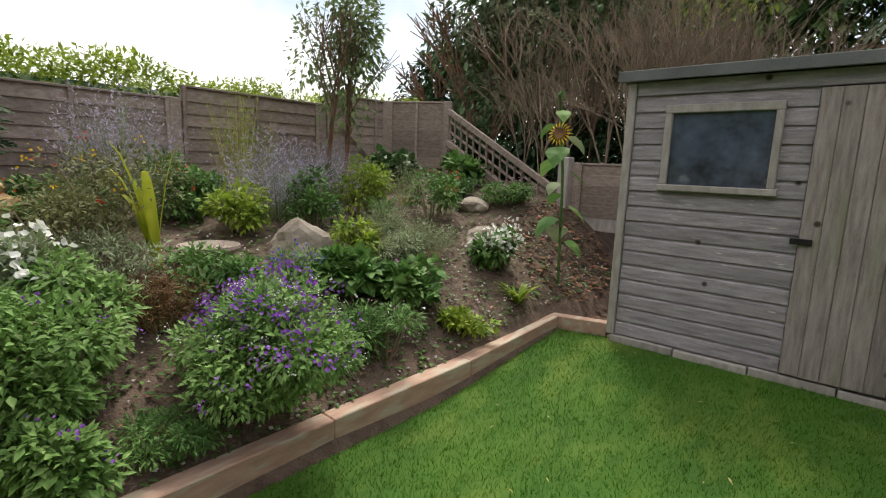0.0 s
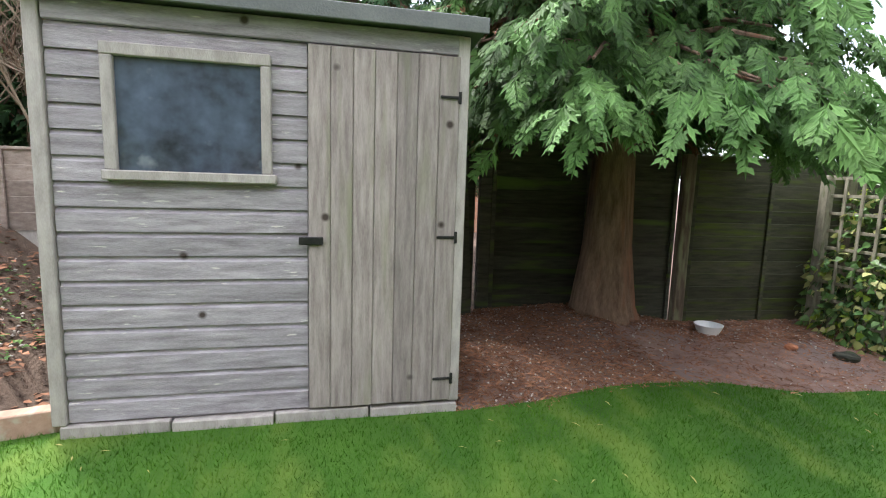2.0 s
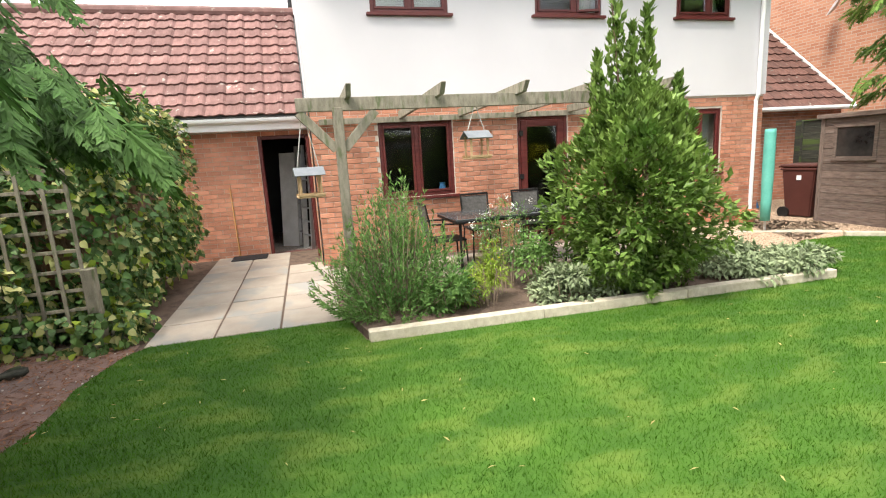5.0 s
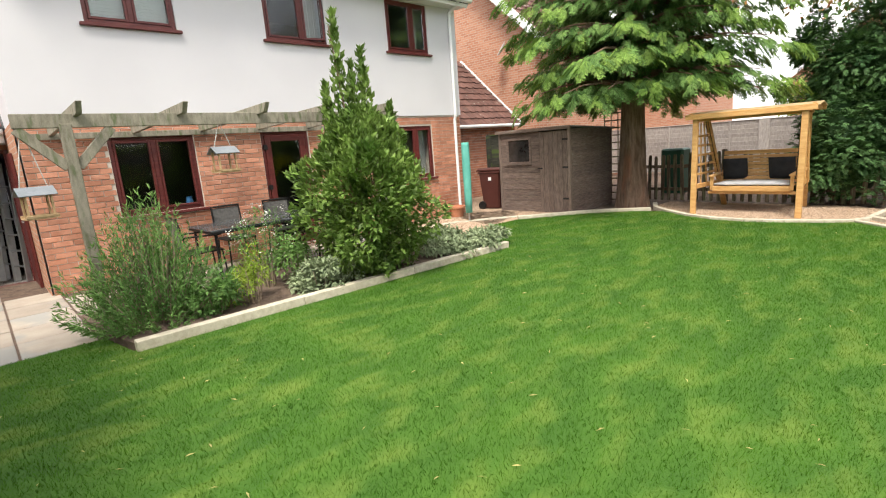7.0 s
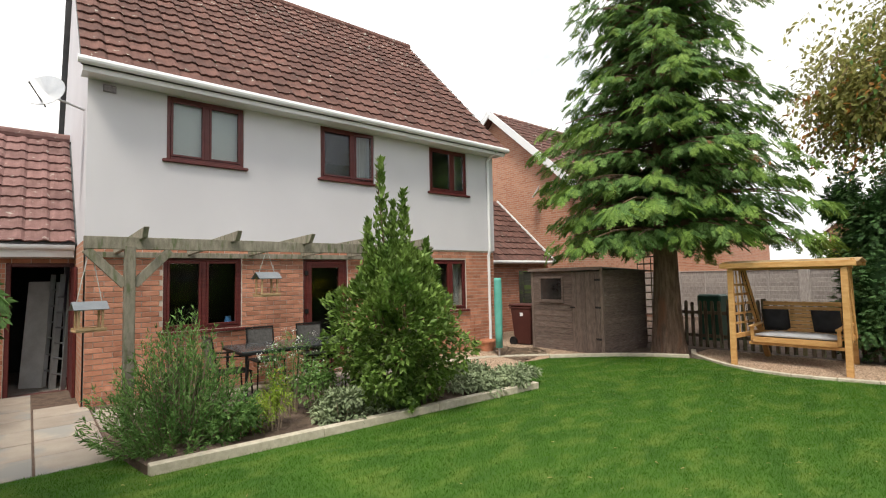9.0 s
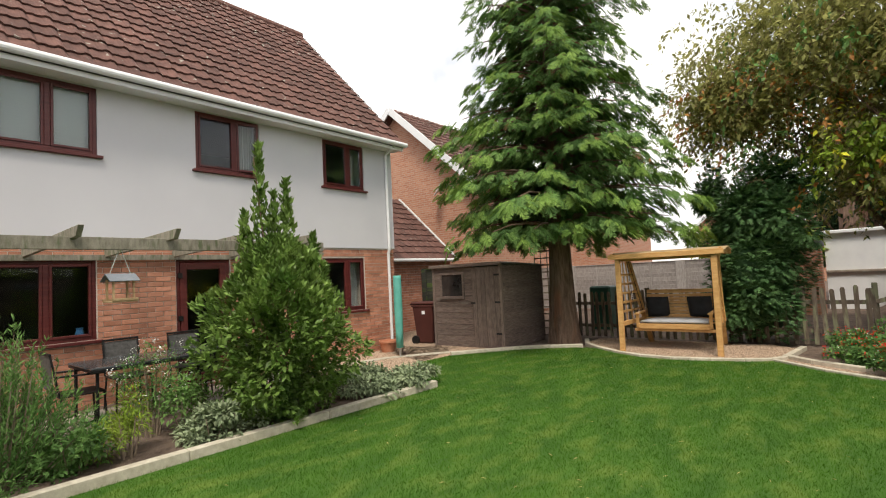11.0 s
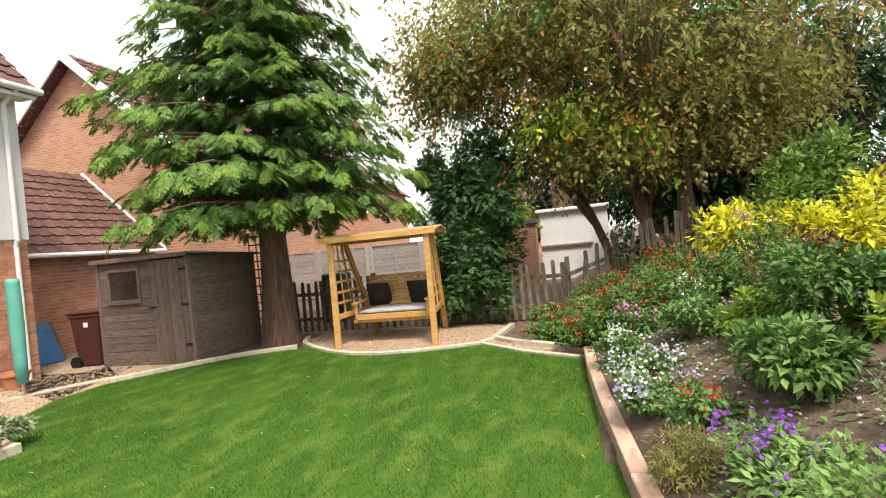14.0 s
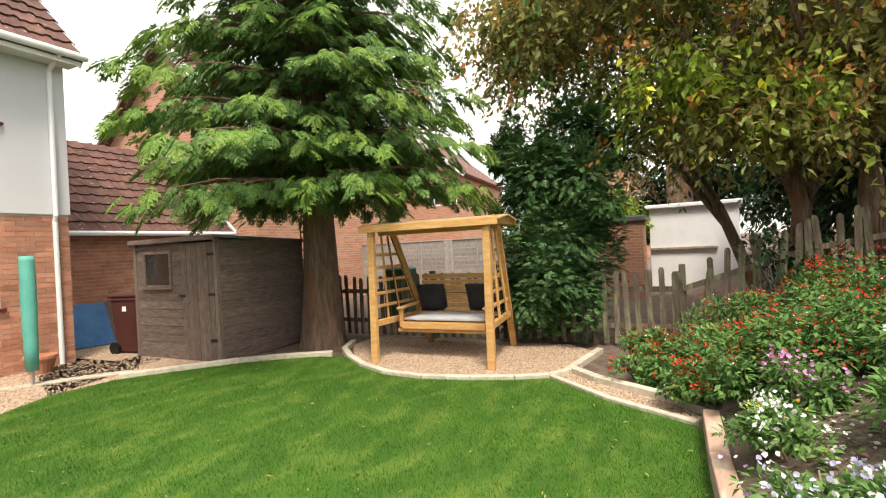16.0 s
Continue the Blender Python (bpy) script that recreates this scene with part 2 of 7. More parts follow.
M_grey_cloth = material("grey_cushion", (0.36, 0.36, 0.38), (0.48, 0.48, 0.5), 6, 0.9, 0.4, 120)
M_blue = material("blue_tarpaulin", (0.03, 0.12, 0.30), (0.06, 0.2, 0.42), 4, 0.5, 0.4, 30)
M_litter = material("leaf_litter", (0.16, 0.07, 0.038), (0.35, 0.175, 0.105), 4, 0.9, 0, 30, island=0.45)
M_pebble = material("pale_pebbles", (0.34, 0.3, 0.27), (0.6, 0.56, 0.52), 8, 0.9, 0, 40, island=0.3)
M_brick_far = material("far_brickwork", (0.36, 0.15, 0.085), (0.48, 0.22, 0.13), 5, 0.9, 0.3, 55)
_n, _l = M_brick_far.node_tree.nodes, M_brick_far.node_tree.links
_co, _sx, _ad, _cb, _bt = (_n.new(k) for k in ("ShaderNodeTexCoord", "ShaderNodeSeparateXYZ", "ShaderNodeMath", "ShaderNodeCombineXYZ", "ShaderNodeTexBrick"))
_l.new(_co.outputs["Object"], _sx.inputs[0])
_l.new(_sx.outputs["X"], _ad.inputs[0])
_l.new(_sx.outputs["Y"], _ad.inputs[1])
_l.new(_ad.outputs[0], _cb.inputs["X"])
_l.new(_sx.outputs["Z"], _cb.inputs["Y"])
_l.new(_cb.outputs[0], _bt.inputs["Vector"])
_bt.inputs["Scale"].default_value, _bt.inputs["Brick Width"].default_value, _bt.inputs["Row Height"].default_value, _bt.inputs["Mortar Size"].default_value = 1.0, 0.225, 0.075, 0.007
_bt.inputs["Color1"].default_value, _bt.inputs["Color2"].default_value, _bt.inputs["Mortar"].default_value = (0.40, 0.17, 0.10, 1), (0.50, 0.25, 0.155, 1), (0.45, 0.36, 0.29, 1)
_l.new(_bt.outputs["Color"], _n["Principled BSDF"].inputs["Base Color"])
M_slate = material("slate_grey_paint", (0.16, 0.18, 0.20), (0.25, 0.27, 0.30), 6, 0.7, 0.2, 60)
M_green_bin = material("dark_green_plastic", (0.015, 0.07, 0.045), (0.025, 0.10, 0.06), 3, 0.45, 0.1, 80)
M_mesh = material("woven_grey_mesh", (0.07, 0.068, 0.066), (0.14, 0.135, 0.13), 30, 0.7, 0.4, 300)
M_white_paint = material("white_painted_board", (0.76, 0.76, 0.78), (0.84, 0.84, 0.85), 3, 0.7, 0.2, 60)


# ---- mesh helpers ----
def mesh_of(name, bm, mat):
    me = bpy.data.meshes.new(name)
    bm.to_mesh(me)
    bm.free()
    me.materials.append(mat)
    return me


def part(name, bm, mat, parent=None, label="", smooth=False):
    me = mesh_of(name, bm, mat)
    if smooth:
        me.polygons.foreach_set("use_smooth", [True] * len(me.polygons))
    ob = new(name, me)
    if parent:
        ob.parent = parent
    return tagged(ob, label)


def thing(name, label, category, at=(0, 0, 0), rz=0, group="", kind=""):
    e = new(name)
    e.empty_display_size = 0.1
    e.matrix_basis = pose(*at, 0, 0, rz)
    return tagged(e, label, category, group, kind)


def box(x0, y0, z0, x1, y1, z1, bevel=0.0, bm=None):
    b = bm or bmesh.new()
    m = Matrix.Translation(((x0 + x1) / 2, (y0 + y1) / 2, (z0 + z1) / 2)) @ Matrix.Diagonal((abs(x1 - x0), abs(y1 - y0), abs(z1 - z0), 1))
    r = bmesh.ops.create_cube(b, size=1, matrix=m)
    if bevel:
        es = list({e for v in r["verts"] for e in v.link_edges})
        bmesh.ops.bevel(b, geom=es, offset=bevel, segments=1, affect="EDGES", profile=0.5)
    return b


def beam(p, q, w, h, bevel=0.004, bm=None, roll=0.0):
    """A squared timber from p to q."""
    b = bm or bmesh.new()
    p, q = Vector(p), Vector(q)
    d = q - p
    rot = d.to_track_quat("X", "Z").to_matrix().to_4x4() @ pose(0, 0, 0, roll)
    m = Matrix.Translation((p + q) / 2) @ rot @ Matrix.Diagonal((d.length, w, h, 1))
    r = bmesh.ops.create_cube(b, size=1, matrix=m)
    if bevel:
        es = list({e for v in r["verts"] for e in v.link_edges})
        bmesh.ops.bevel(b, geom=es, offset=bevel, segments=1, affect="EDGES", profile=0.5)
    return b


def tube(p, q, r0, r1=None, seg=10, bm=None):
    b = bm or bmesh.new()
    p, q = Vector(p), Vector(q)
    d = q - p
    m = Matrix.Translation((p + q) / 2) @ d.to_track_quat("Z", "Y").to_matrix().to_4x4()
    bmesh.ops.create_cone(b, cap_ends=True, segments=seg, radius1=r0, radius2=r0 if r1 is None else r1, depth=d.length, matrix=m)
    return b


def lathe(profile, seg=24, bm=None, at=(0, 0, 0)):
    b = bm or bmesh.new()
    rings = []
    for r, z in profile:
        rings.append([b.verts.new((at[0] + r * math.cos(2 * math.pi * i / seg), at[1] + r * math.sin(2 * math.pi * i / seg), at[2] + z)) for i in range(seg)])
    for a, c in zip(rings, rings[1:]):
        for i in range(seg):
            b.faces.new((a[i], a[(i + 1) % seg], c[(i + 1) % seg], c[i]))
    return b


def poly(points, z0, z1):
    """A flat slab with that outline."""
    b = bmesh.new()
    lo = [b.verts.new((x, y, z0)) for x, y in points]
    hi = [b.verts.new((x, y, z1)) for x, y in points]
    b.faces.new(hi)
    b.faces.new(lo[::-1])
    for i in range(len(points)):
        k = (i + 1) % len(points)
        b.faces.new((lo[i], lo[k], hi[k], hi[i]))
    bmesh.ops.recalc_face_normals(b, faces=b.faces[:])
    return b


def wall_x(x0, x1, y0, y1, z0, z1, holes):
    """A wall between two x planes, with holes (ya, yb, za, zb) right through it."""
    ys = sorted({y0, y1, *[h[0] for h in holes], *[h[1] for h in holes]})
    zs = sorted({z0, z1, *[h[2] for h in holes], *[h[3] for h in holes]})
    b = bmesh.new()
    for ya, yb in zip(ys, ys[1:]):
        for za, zb in zip(zs, zs[1:]):
            cy, cz = (ya + yb) / 2, (za + zb) / 2
            if y0 <= cy <= y1 and z0 <= cz <= z1 and not any(h[0] < cy < h[1] and h[2] < cz < h[3] for h in holes):
                box(x0, ya, za, x1, yb, zb, bm=b)
    bmesh.ops.remove_doubles(b, verts=b.verts[:], dist=0.0005)
    inner = [f for f in b.faces if sum(1 for g in b.faces if g is not f and (g.calc_center_median() - f.calc_center_median()).length < 1e-4)] if len(b.faces) < 400 else []
    bmesh.ops.delete(b, geom=inner, context="FACES_ONLY")
    return b


def joined(name, verts, faces, mat, parent=None, label="", smooth=False):
    me = bpy.data.meshes.new(name)
    verts = np.asarray(verts, dtype=np.float32)
    faces = np.asarray(faces, dtype=np.int32)
    k = faces.shape[1]
    me.vertices.add(len(verts))
    me.vertices.foreach_set("co", verts.ravel())
    me.loops.add(faces.size)
    me.loops.foreach_set("vertex_index", faces.ravel())
    me.polygons.add(len(faces))
    me.polygons.foreach_set("loop_start", np.arange(0, faces.size, k, dtype=np.int32))
    me.polygons.foreach_set("use_smooth", np.full(len(faces), smooth))
    me.update(calc_edges=True)
    me.materials.append(mat)
    ob = new(name, me)
    if parent:
        ob.parent = parent
    return tagged(ob, label)


def scatter(tv, tf, pos, axis, up, size, twist=None):
    """Copies of a small template: its y along axis, its z towards up, scaled. Returns joined vertices and faces."""
    pos, axis, up = (np.asarray(a, dtype=np.float64) for a in (pos, axis, up))
    size = np.broadcast_to(np.asarray(size, dtype=np.float64), (len(pos),))
    ay = axis / (np.linalg.norm(axis, axis=1, keepdims=True) + 1e-9)
    ax = np.cross(ay, up)
    ax /= np.linalg.norm(ax, axis=1, keepdims=True) + 1e-9
    az = np.cross(ax, ay)
    tv = np.asarray(tv, dtype=np.float64)
    v = pos[:, None, :] + size[:, None, None] * (tv[None, :, 0:1] * ax[:, None] + tv[None, :, 1:2] * ay[:, None] + tv[None, :, 2:3] * az[:, None])
    f = np.asarray(tf)[None] + (np.arange(len(pos)) * len(tv))[:, None, None]
    return v.reshape(-1, 3), f.reshape(-1, f.shape[-1])


rng = np.random.default_rng(7)
LEAF = ([(0, 0, 0), (0.24, 0.42, 0.06), (0, 0.5, 0), (-0.24, 0.42, 0.06), (0, 1, -0.08)], [(0, 1, 2), (0, 2, 3), (1, 4, 2), (3, 2, 4)])
NARROW = ([(0, 0, 0), (0.10, 0.45, 0.03), (0, 0.5, 0), (-0.10, 0.45, 0.03), (0, 1, -0.12)], [(0, 1, 2), (0, 2, 3), (1, 4, 2), (3, 2, 4)])
BLADE = ([(-0.03, 0, 0), (0.03, 0, 0), (0.0, 1, 0.16)], [(0, 1, 2)])
PETAL = ([(0, 0, 0.0), (0.34, 0.05, 0.12), (0.3, 0.5, 0.05), (0, 0.62, 0.0), (-0.3, 0.5, 0.05), (-0.34, 0.05, 0.12)], [(0, 1, 2), (0, 2, 3), (0, 3, 4), (0, 4, 5)])


# dusty pane; blue-grey mottling also paints in the reflected sky
M_dusty_reflect = material("dusty_window_reflection", (0.02, 0.022, 0.028), (0.10, 0.13, 0.19), 3.2, 0.16, 0.05, 14, c=(0.22, 0.25, 0.29), cscale=6, cpos=(0.62, 0.8), spec=0.7)
M_dim = material("dim_window", (0.012, 0.012, 0.013), (0.05, 0.048, 0.045), 3.2, 0.15, 0.05, 14, spec=0.6)
M_pergola = material("mossy_grey_timber", (0.17, 0.155, 0.115), (0.33, 0.30, 0.24), 5, 0.85, 0.5, 45, stretch=(5, 5, 1.5), obj=0.12, c=(0.12, 0.14, 0.07), cscale=3, cpos=(0.56, 0.68), bdist=0.005)

IVY = ([(0, 0, 0), (0.42, 0.12, 0.03), (0.34, 0.52, 0.05), (0, 1.0, -0.05), (-0.34, 0.52, 0.05), (-0.42, 0.12, 0.03), (0, 0.42, 0)], [(0, 1, 6), (1, 2, 6), (2, 3, 6), (3, 4, 6), (4, 5, 6), (5, 0, 6)])


def spray_template(seed, pairs, fork, width, droop):
    """A flat drooping conifer spray: a stalk with pairs of tapering fingers that fork again, no two alike."""
    r = random.Random(seed)
    v, f = [], []

    def finger(x, y, z, dx, dy, dz, w):
        k = len(v)
        px, py = -dy, dx
        s = w / (math.hypot(px, py) + 1e-6)
        v.extend([(x, y, z), (x + dx * 0.5 + px * s, y + dy * 0.5 + py * s, z + dz * 0.35), (x + dx, y + dy, z + dz), (x + dx * 0.5 - px * s, y + dy * 0.5 - py * s, z + dz * 0.35)])
        f.extend([(k, k + 1, k + 2), (k, k + 2, k + 3)])
    finger(0, 0, 0, 0, 1.0, -droop, width)
    for i in range(pairs):
        for s in (-1, 1):
            y = (0.06 + 0.84 * (i + r.uniform(-0.3, 0.3)) / pairs)
            ln = 0.46 * (1 - 0.62 * i / pairs) * r.uniform(0.75, 1.2)
            z = -droop * y * y
            a = r.uniform(0.55, 0.95)
            dx, dy, dz = s * ln * math.sin(a), ln * math.cos(a), -(0.18 + droop * 0.5) * ln
            finger(0, y, z, dx, dy, dz, width)
            for k in range(fork):
                u = 0.25 + 0.6 * k / fork
                for q in (-1, 1):
                    b = a + q * r.uniform(0.5, 0.8)
                    l2 = ln * (0.5 - 0.25 * u) * r.uniform(0.8, 1.3)
                    finger(dx * u, y + dy * u, z + dz * u, s * l2 * math.sin(b), l2 * math.cos(b), -0.25 * l2, width * 0.8)
    return v, f


SPRAYS = [spray_template(k, 6, 1, 0.042, 0.34) for k in range(4)]
HANG_SPRAYS = [spray_template(10 + k, 6, 1, 0.056, 0.30) for k in range(5)]


PLAIN_SPRAYS = [spray_template(30 + k, 4, 0, 0.075, 0.25) for k in range(4)]


def scatter_mixed(templates, pos, axis, up, size):
    vs, fs, k = [], [], 0
    pick = rng.integers(0, len(templates), len(pos))
    for i, t in enumerate(templates):
        m = pick == i
        v, f = scatter(*t, pos[m], axis[m], up[m], size[m])
        vs.append(v)
        fs.append(f + k)
        k += len(v)
    return np.concatenate(vs), np.concatenate(fs)


def rand_dirs(n, zmin=-1.0, zmax=1.0):
    z = rng.uniform(zmin, zmax, n)
    a = rng.uniform(0, 2 * np.pi, n)
    r = np.sqrt(1 - z * z)
    return np.stack([r * np.cos(a), r * np.sin(a), z], 1)


def make_lumps(k, zmin=-0.6):
    return rand_dirs(k, zmin, 1.0) * rng.uniform(0.42, 0.72, (k, 1)), rng.uniform(0.32, 0.54, k)


def blob_points(n, centre, radii, lumps=9, shell=0.55, zmin=-0.6):
    """Points through the outer part of an uneven rounded crown, made of lumps, with the way out at each."""
    c, r = np.asarray(centre, float), np.asarray(radii, float)
    lc, lr = lumps if isinstance(lumps, tuple) else make_lumps(lumps, zmin)
    k = rng.integers(0, len(lr), n)
    d = rand_dirs(n, -0.75, 1.0)
    rad = lr[k] * (1 - (1 - shell) * rng.random(n) ** 1.6)
    p = lc[k] + d * rad[:, None]
    return c + p * r, d


def foliage(name, mat, n, centre, radii, size, template=LEAF, parent=None, lumps=9, droop=0.2, shell=0.5, label="", zmin=-0.6, kind=""):
    p, d = blob_points(n, centre, radii, lumps, shell, zmin)
    axis = d + rand_dirs(n) * 0.8 + np.array([0, 0, -droop])
    up = np.array([0, 0, 1.0]) + rand_dirs(n) * 0.5
    v, f = scatter(*template, p, axis, up, size * rng.uniform(0.7, 1.25, n))
    ob = joined(name, v, f, mat, parent, label)
    if kind:
        ob["kind"] = kind
    return ob


def branch_tree(bm, p, d, length, r, depth, spread=0.5, kids=3, droop=0.0, rnd=None):
    """Tapered limbs that fork."""
    rnd = rnd or random
    p, d = Vector(p), Vector(d).normalized()
    q = p + d * length
    tube(p, q, r, r * 0.68, 4 if r < 0.008 else (6 if r < 0.05 else 10), bm)
    tips = [q]
    if depth:
        for i in range(kids):
            a = Vector((rnd.uniform(-1, 1), rnd.uniform(-1, 1), rnd.uniform(-0.3, 0.9) - droop))
            dd = (d + a * spread).normalized()
            tips += branch_tree(bm, q if i else p + d * length * 0.8, dd, length * rnd.uniform(0.6, 0.85), r * 0.62, depth - 1, spread, kids, droop, rnd)
    return tips


# ---- ground ----
def smooth_step(a, b, x):
    t = min(1.0, max(0.0, (x - a) / (b - a)))
    return t * t * (3 - 2 * t)


def kerb_x(y):
    """The lawn's edge along the raised bed."""
    return -1.80 + 0.38 * smooth_step(1.5, -5.4, y) if y < 1.5 else -1.80 + 0.04 * smooth_step(1.5, 3.7, y)


def rise(x, y):
    """The gentle rise of the lawn and bare earth towards the grey shed."""
    return 0.168 * smooth_step(2.0, 3.9, y) * (1 - smooth_step(1.6, 3.6, x))


def ground_z(x, y):
    d = kerb_x(min(3.7, max(-5.4, y))) - 0.04 - x
    z = -0.03
    if y > 4.0:
        z += 0.05 * smooth_step(4.2, 5.4, y) + 0.10 * math.exp(-((x - 2.25) ** 2 + (y - 5.5) ** 2) / 0.35)
    if d > 0:
        top = 0.95 + 0.15 * smooth_step(-1.0, 2.5, y) - 0.05 * smooth_step(-2.5, -7.5, y)
        lift = 0.13 * smooth_step(-6.6, -5.0, y)
        z = max(z, lift + top * (1 - math.exp(-d / 1.7)) - 0.03)
        z += 0.30 * smooth_step(3.6, 5.6, y) * smooth_step(0.1, 1.0, d)
    z += rise(x, y) * (1 - smooth_step(0.8, 3.0, d))
    if -9 < x < 9:
        z += 0.025 * noise.noise((x * 1.7, y * 1.7, 0.3)) * (1.0 if d > 0.15 else (0.4 if y > 4.5 else 0.0))
    return z


gx = [-260, -120, -60, -30, -18, -12] + [round(-9 + 0.14 * i, 3) for i in range(60)] + [-0.5 + 0.35 * i for i in range(28)] + [10, 14, 20, 35, 70, 130, 260]
gy = [-260, -120, -60, -30, -20, -14] + [round(-11 + 0.18 * i, 3) for i in range(112)] + [9.4, 11, 15, 25, 60, 120, 260]
gv = [(x, y, ground_z(x, y)) for y in gy for x in gx]
gf = [(j * len(gx) + i, j * len(gx) + i + 1, (j + 1) * len(gx) + i + 1, (j + 1) * len(gx) + i) for j in range(len(gy) - 1) for i in range(len(gx) - 1)]
ground = tagged(joined("ground", gv, gf, M_soil, smooth=True), "dark crumbly garden soil rising into a planted bank", "ground", kind="structure")

kerb_line = [(kerb_x(y), y) for y in (3.72, 2.6, 1.5, 0.3, -1.0, -2.3, -3.6, -4.6, -5.4)]
arc = [(0.02, -6.52), (0.35, -6.36), (0.8, -6.22), (1.35, -6.12), (1.85, -6.18), (2.35, -6.42), (2.85, -6.8)]
LAWN = kerb_line + [(-1.34, -5.5), (-0.67, -5.9)] + arc + [(3.4, -6.72), (4.2, -6.15), (4.7, -5.55), (5.1, -5.0), (5.15, -4.3), (4.85, -3.7), (4.3, -3.15), (3.62, -2.85),
    (3.72, -1.0), (3.78, 0.6), (3.82, 2.1), (4.45, 2.2), (4.45, 3.94), (4.28, 4.08), (3.7, 4.22), (3.1, 4.18), (2.5, 4.24), (2.0, 4.16), (1.5, 4.08), (1.1, 3.95), (0.57, 3.86), (-1.36, 3.84)]
lawn_b = poly(LAWN, -0.05, 0.0)
for nx, cuts in (((1, 0, 0), [-1.6 + 0.25 * i for i in range(24)]), ((0, 1, 0), [1.9 + 0.2 * i for i in range(11)])):
    for k in cuts:
        bmesh.ops.bisect_plane(lawn_b, geom=lawn_b.verts[:] + lawn_b.edges[:] + lawn_b.faces[:], plane_co=Vector(nx) * k, plane_no=nx)
for vv in lawn_b.verts:
    vv.co.z += rise(vv.co.x, vv.co.y)
lawn = tagged(part("lawn", lawn_b, M_lawn), "closely mown green lawn with paler patches", "lawn", kind="structure")

DIRT = [(-1.0, 4.6), (0.57, 3.8), (1.1, 3.9), (1.5, 4.03), (2.0, 4.11), (2.5, 4.19), (3.1, 4.13), (3.7, 4.17), (4.28, 4.03), (4.55, 4.0), (4.9, 5.0), (4.9, 6.05), (-1.0, 6.05)]


def inside(x, y, pts):
    c = False
    for (x0, y0), (x1, y1) in zip(pts, pts[1:] + pts[:1]):
        if (y0 > y) != (y1 > y) and x < (x1 - x0) * (y - y0) / (y1 - y0) + x0:
            c = not c
    return c


dx = [-1.0 + 0.1 * i for i in range(60)]
dy = [3.75 + 0.1 * i for i in range(24)]
dv = [(x, y, ground_z(x, y) + 0.012 + 0.012 * noise.noise((x * 4, y * 4, 2))) for y in dy for x in dx]
df = [(j * 60 + i, j * 60 + i + 1, (j + 1) * 60 + i + 1, (j + 1) * 60 + i) for j in range(23) for i in range(59) if inside(dx[i] + 0.05, dy[j] + 0.05, DIRT)]
tagged(joined("pavement_dirt", dv, df, M_dirt, smooth=True), "bare reddish trodden earth under a tree", "bare earth", kind="structure")

GRAV1 = [(-0.1, -6.72), (0.35, -6.4), (0.8, -6.26), (1.35, -6.16), (1.85, -6.22), (2.35, -6.46), (2.8, -6.85), (3.4, -7.6), (3.4, -8.3), (0.2, -8.3), (-0.3, -7.9)]
GRAV2 = [(3.66, -2.9), (4.32, -3.2), (4.87, -3.75), (5.18, -4.3), (5.13, -5.0), (5.25, -5.35), (6.3, -6.05), (7.1, -6.0), (8.9, -5.7), (8.9, -8.5), (6.4, -8.5), (6.4, -6.2), (7.06, -5.6), (7.06, -2.6)]
GRAV3 = [(-1.33, -5.53), (-0.67, -5.95), (0.0, -6.56), (-0.2, -6.85), (-0.55, -6.5), (-1.1, -6.1), (-1.45, -5.75)]
GRAV4 = [(4.3, -6.14), (4.75, -5.62), (5.14, -5.08), (5.26, -5.37), (6.29, -6.07), (6.38, -6.14)]
GRAV5 = [(6.42, -5.75), (9.0, -5.62), (9.0, -8.4), (6.42, -8.4)]
tagged(part("gravel_yard", poly(GRAV5, -0.05, -0.008), M_gravel), "loose reddish and buff gravel", "gravel", kind="structure")
for nm, pts in (("gravel_apron", GRAV4), ("gravel_bed", GRAV1), ("gravel_path", GRAV2), ("gravel_strip", GRAV3)):
    tagged(part(nm, poly(pts, -0.06, -0.012), M_gravel), "loose reddish and buff gravel", "gravel", kind="structure")


def gravel_stones(pts, n, zz):
    a = np.array(pts)
    lo, hi = a.min(0), a.max(0)
    out = []
    while len(out) < n:
        x, y = rng.uniform(lo[0], hi[0]), rng.uniform(lo[1], hi[1])
        if inside(x, y, pts):
            out.append((x, y, zz))
    return np.array(out)


STONE = ([(1, 0, 0), (-1, 0, 0), (0, 1, 0), (0, -1, 0), (0, 0, 0.7), (0, 0, -0.7)], [(0, 2, 4), (2, 1, 4), (1, 3, 4), (3, 0, 4), (2, 0, 5), (1, 2, 5), (3, 1, 5), (0, 3, 5)])
sp = np.concatenate([gravel_stones(GRAV1, 9000, -0.01), gravel_stones(GRAV2, 9000, -0.01), gravel_stones(GRAV3, 1500, -0.01), gravel_stones(GRAV4, 1800, -0.01), gravel_stones(GRAV5, 3500, -0.006)])
v, f = scatter(*STONE, sp, rand_dirs(len(sp), -0.3, 0.3), np.array([0, 0, 1.0]) + rand_dirs(len(sp)) * 0.4, rng.uniform(0.006, 0.016, len(sp)))
tagged(joined("gravel_stones", v, f, M_gravel), "many small buff and red gravel stones", "gravel", kind="stuff")


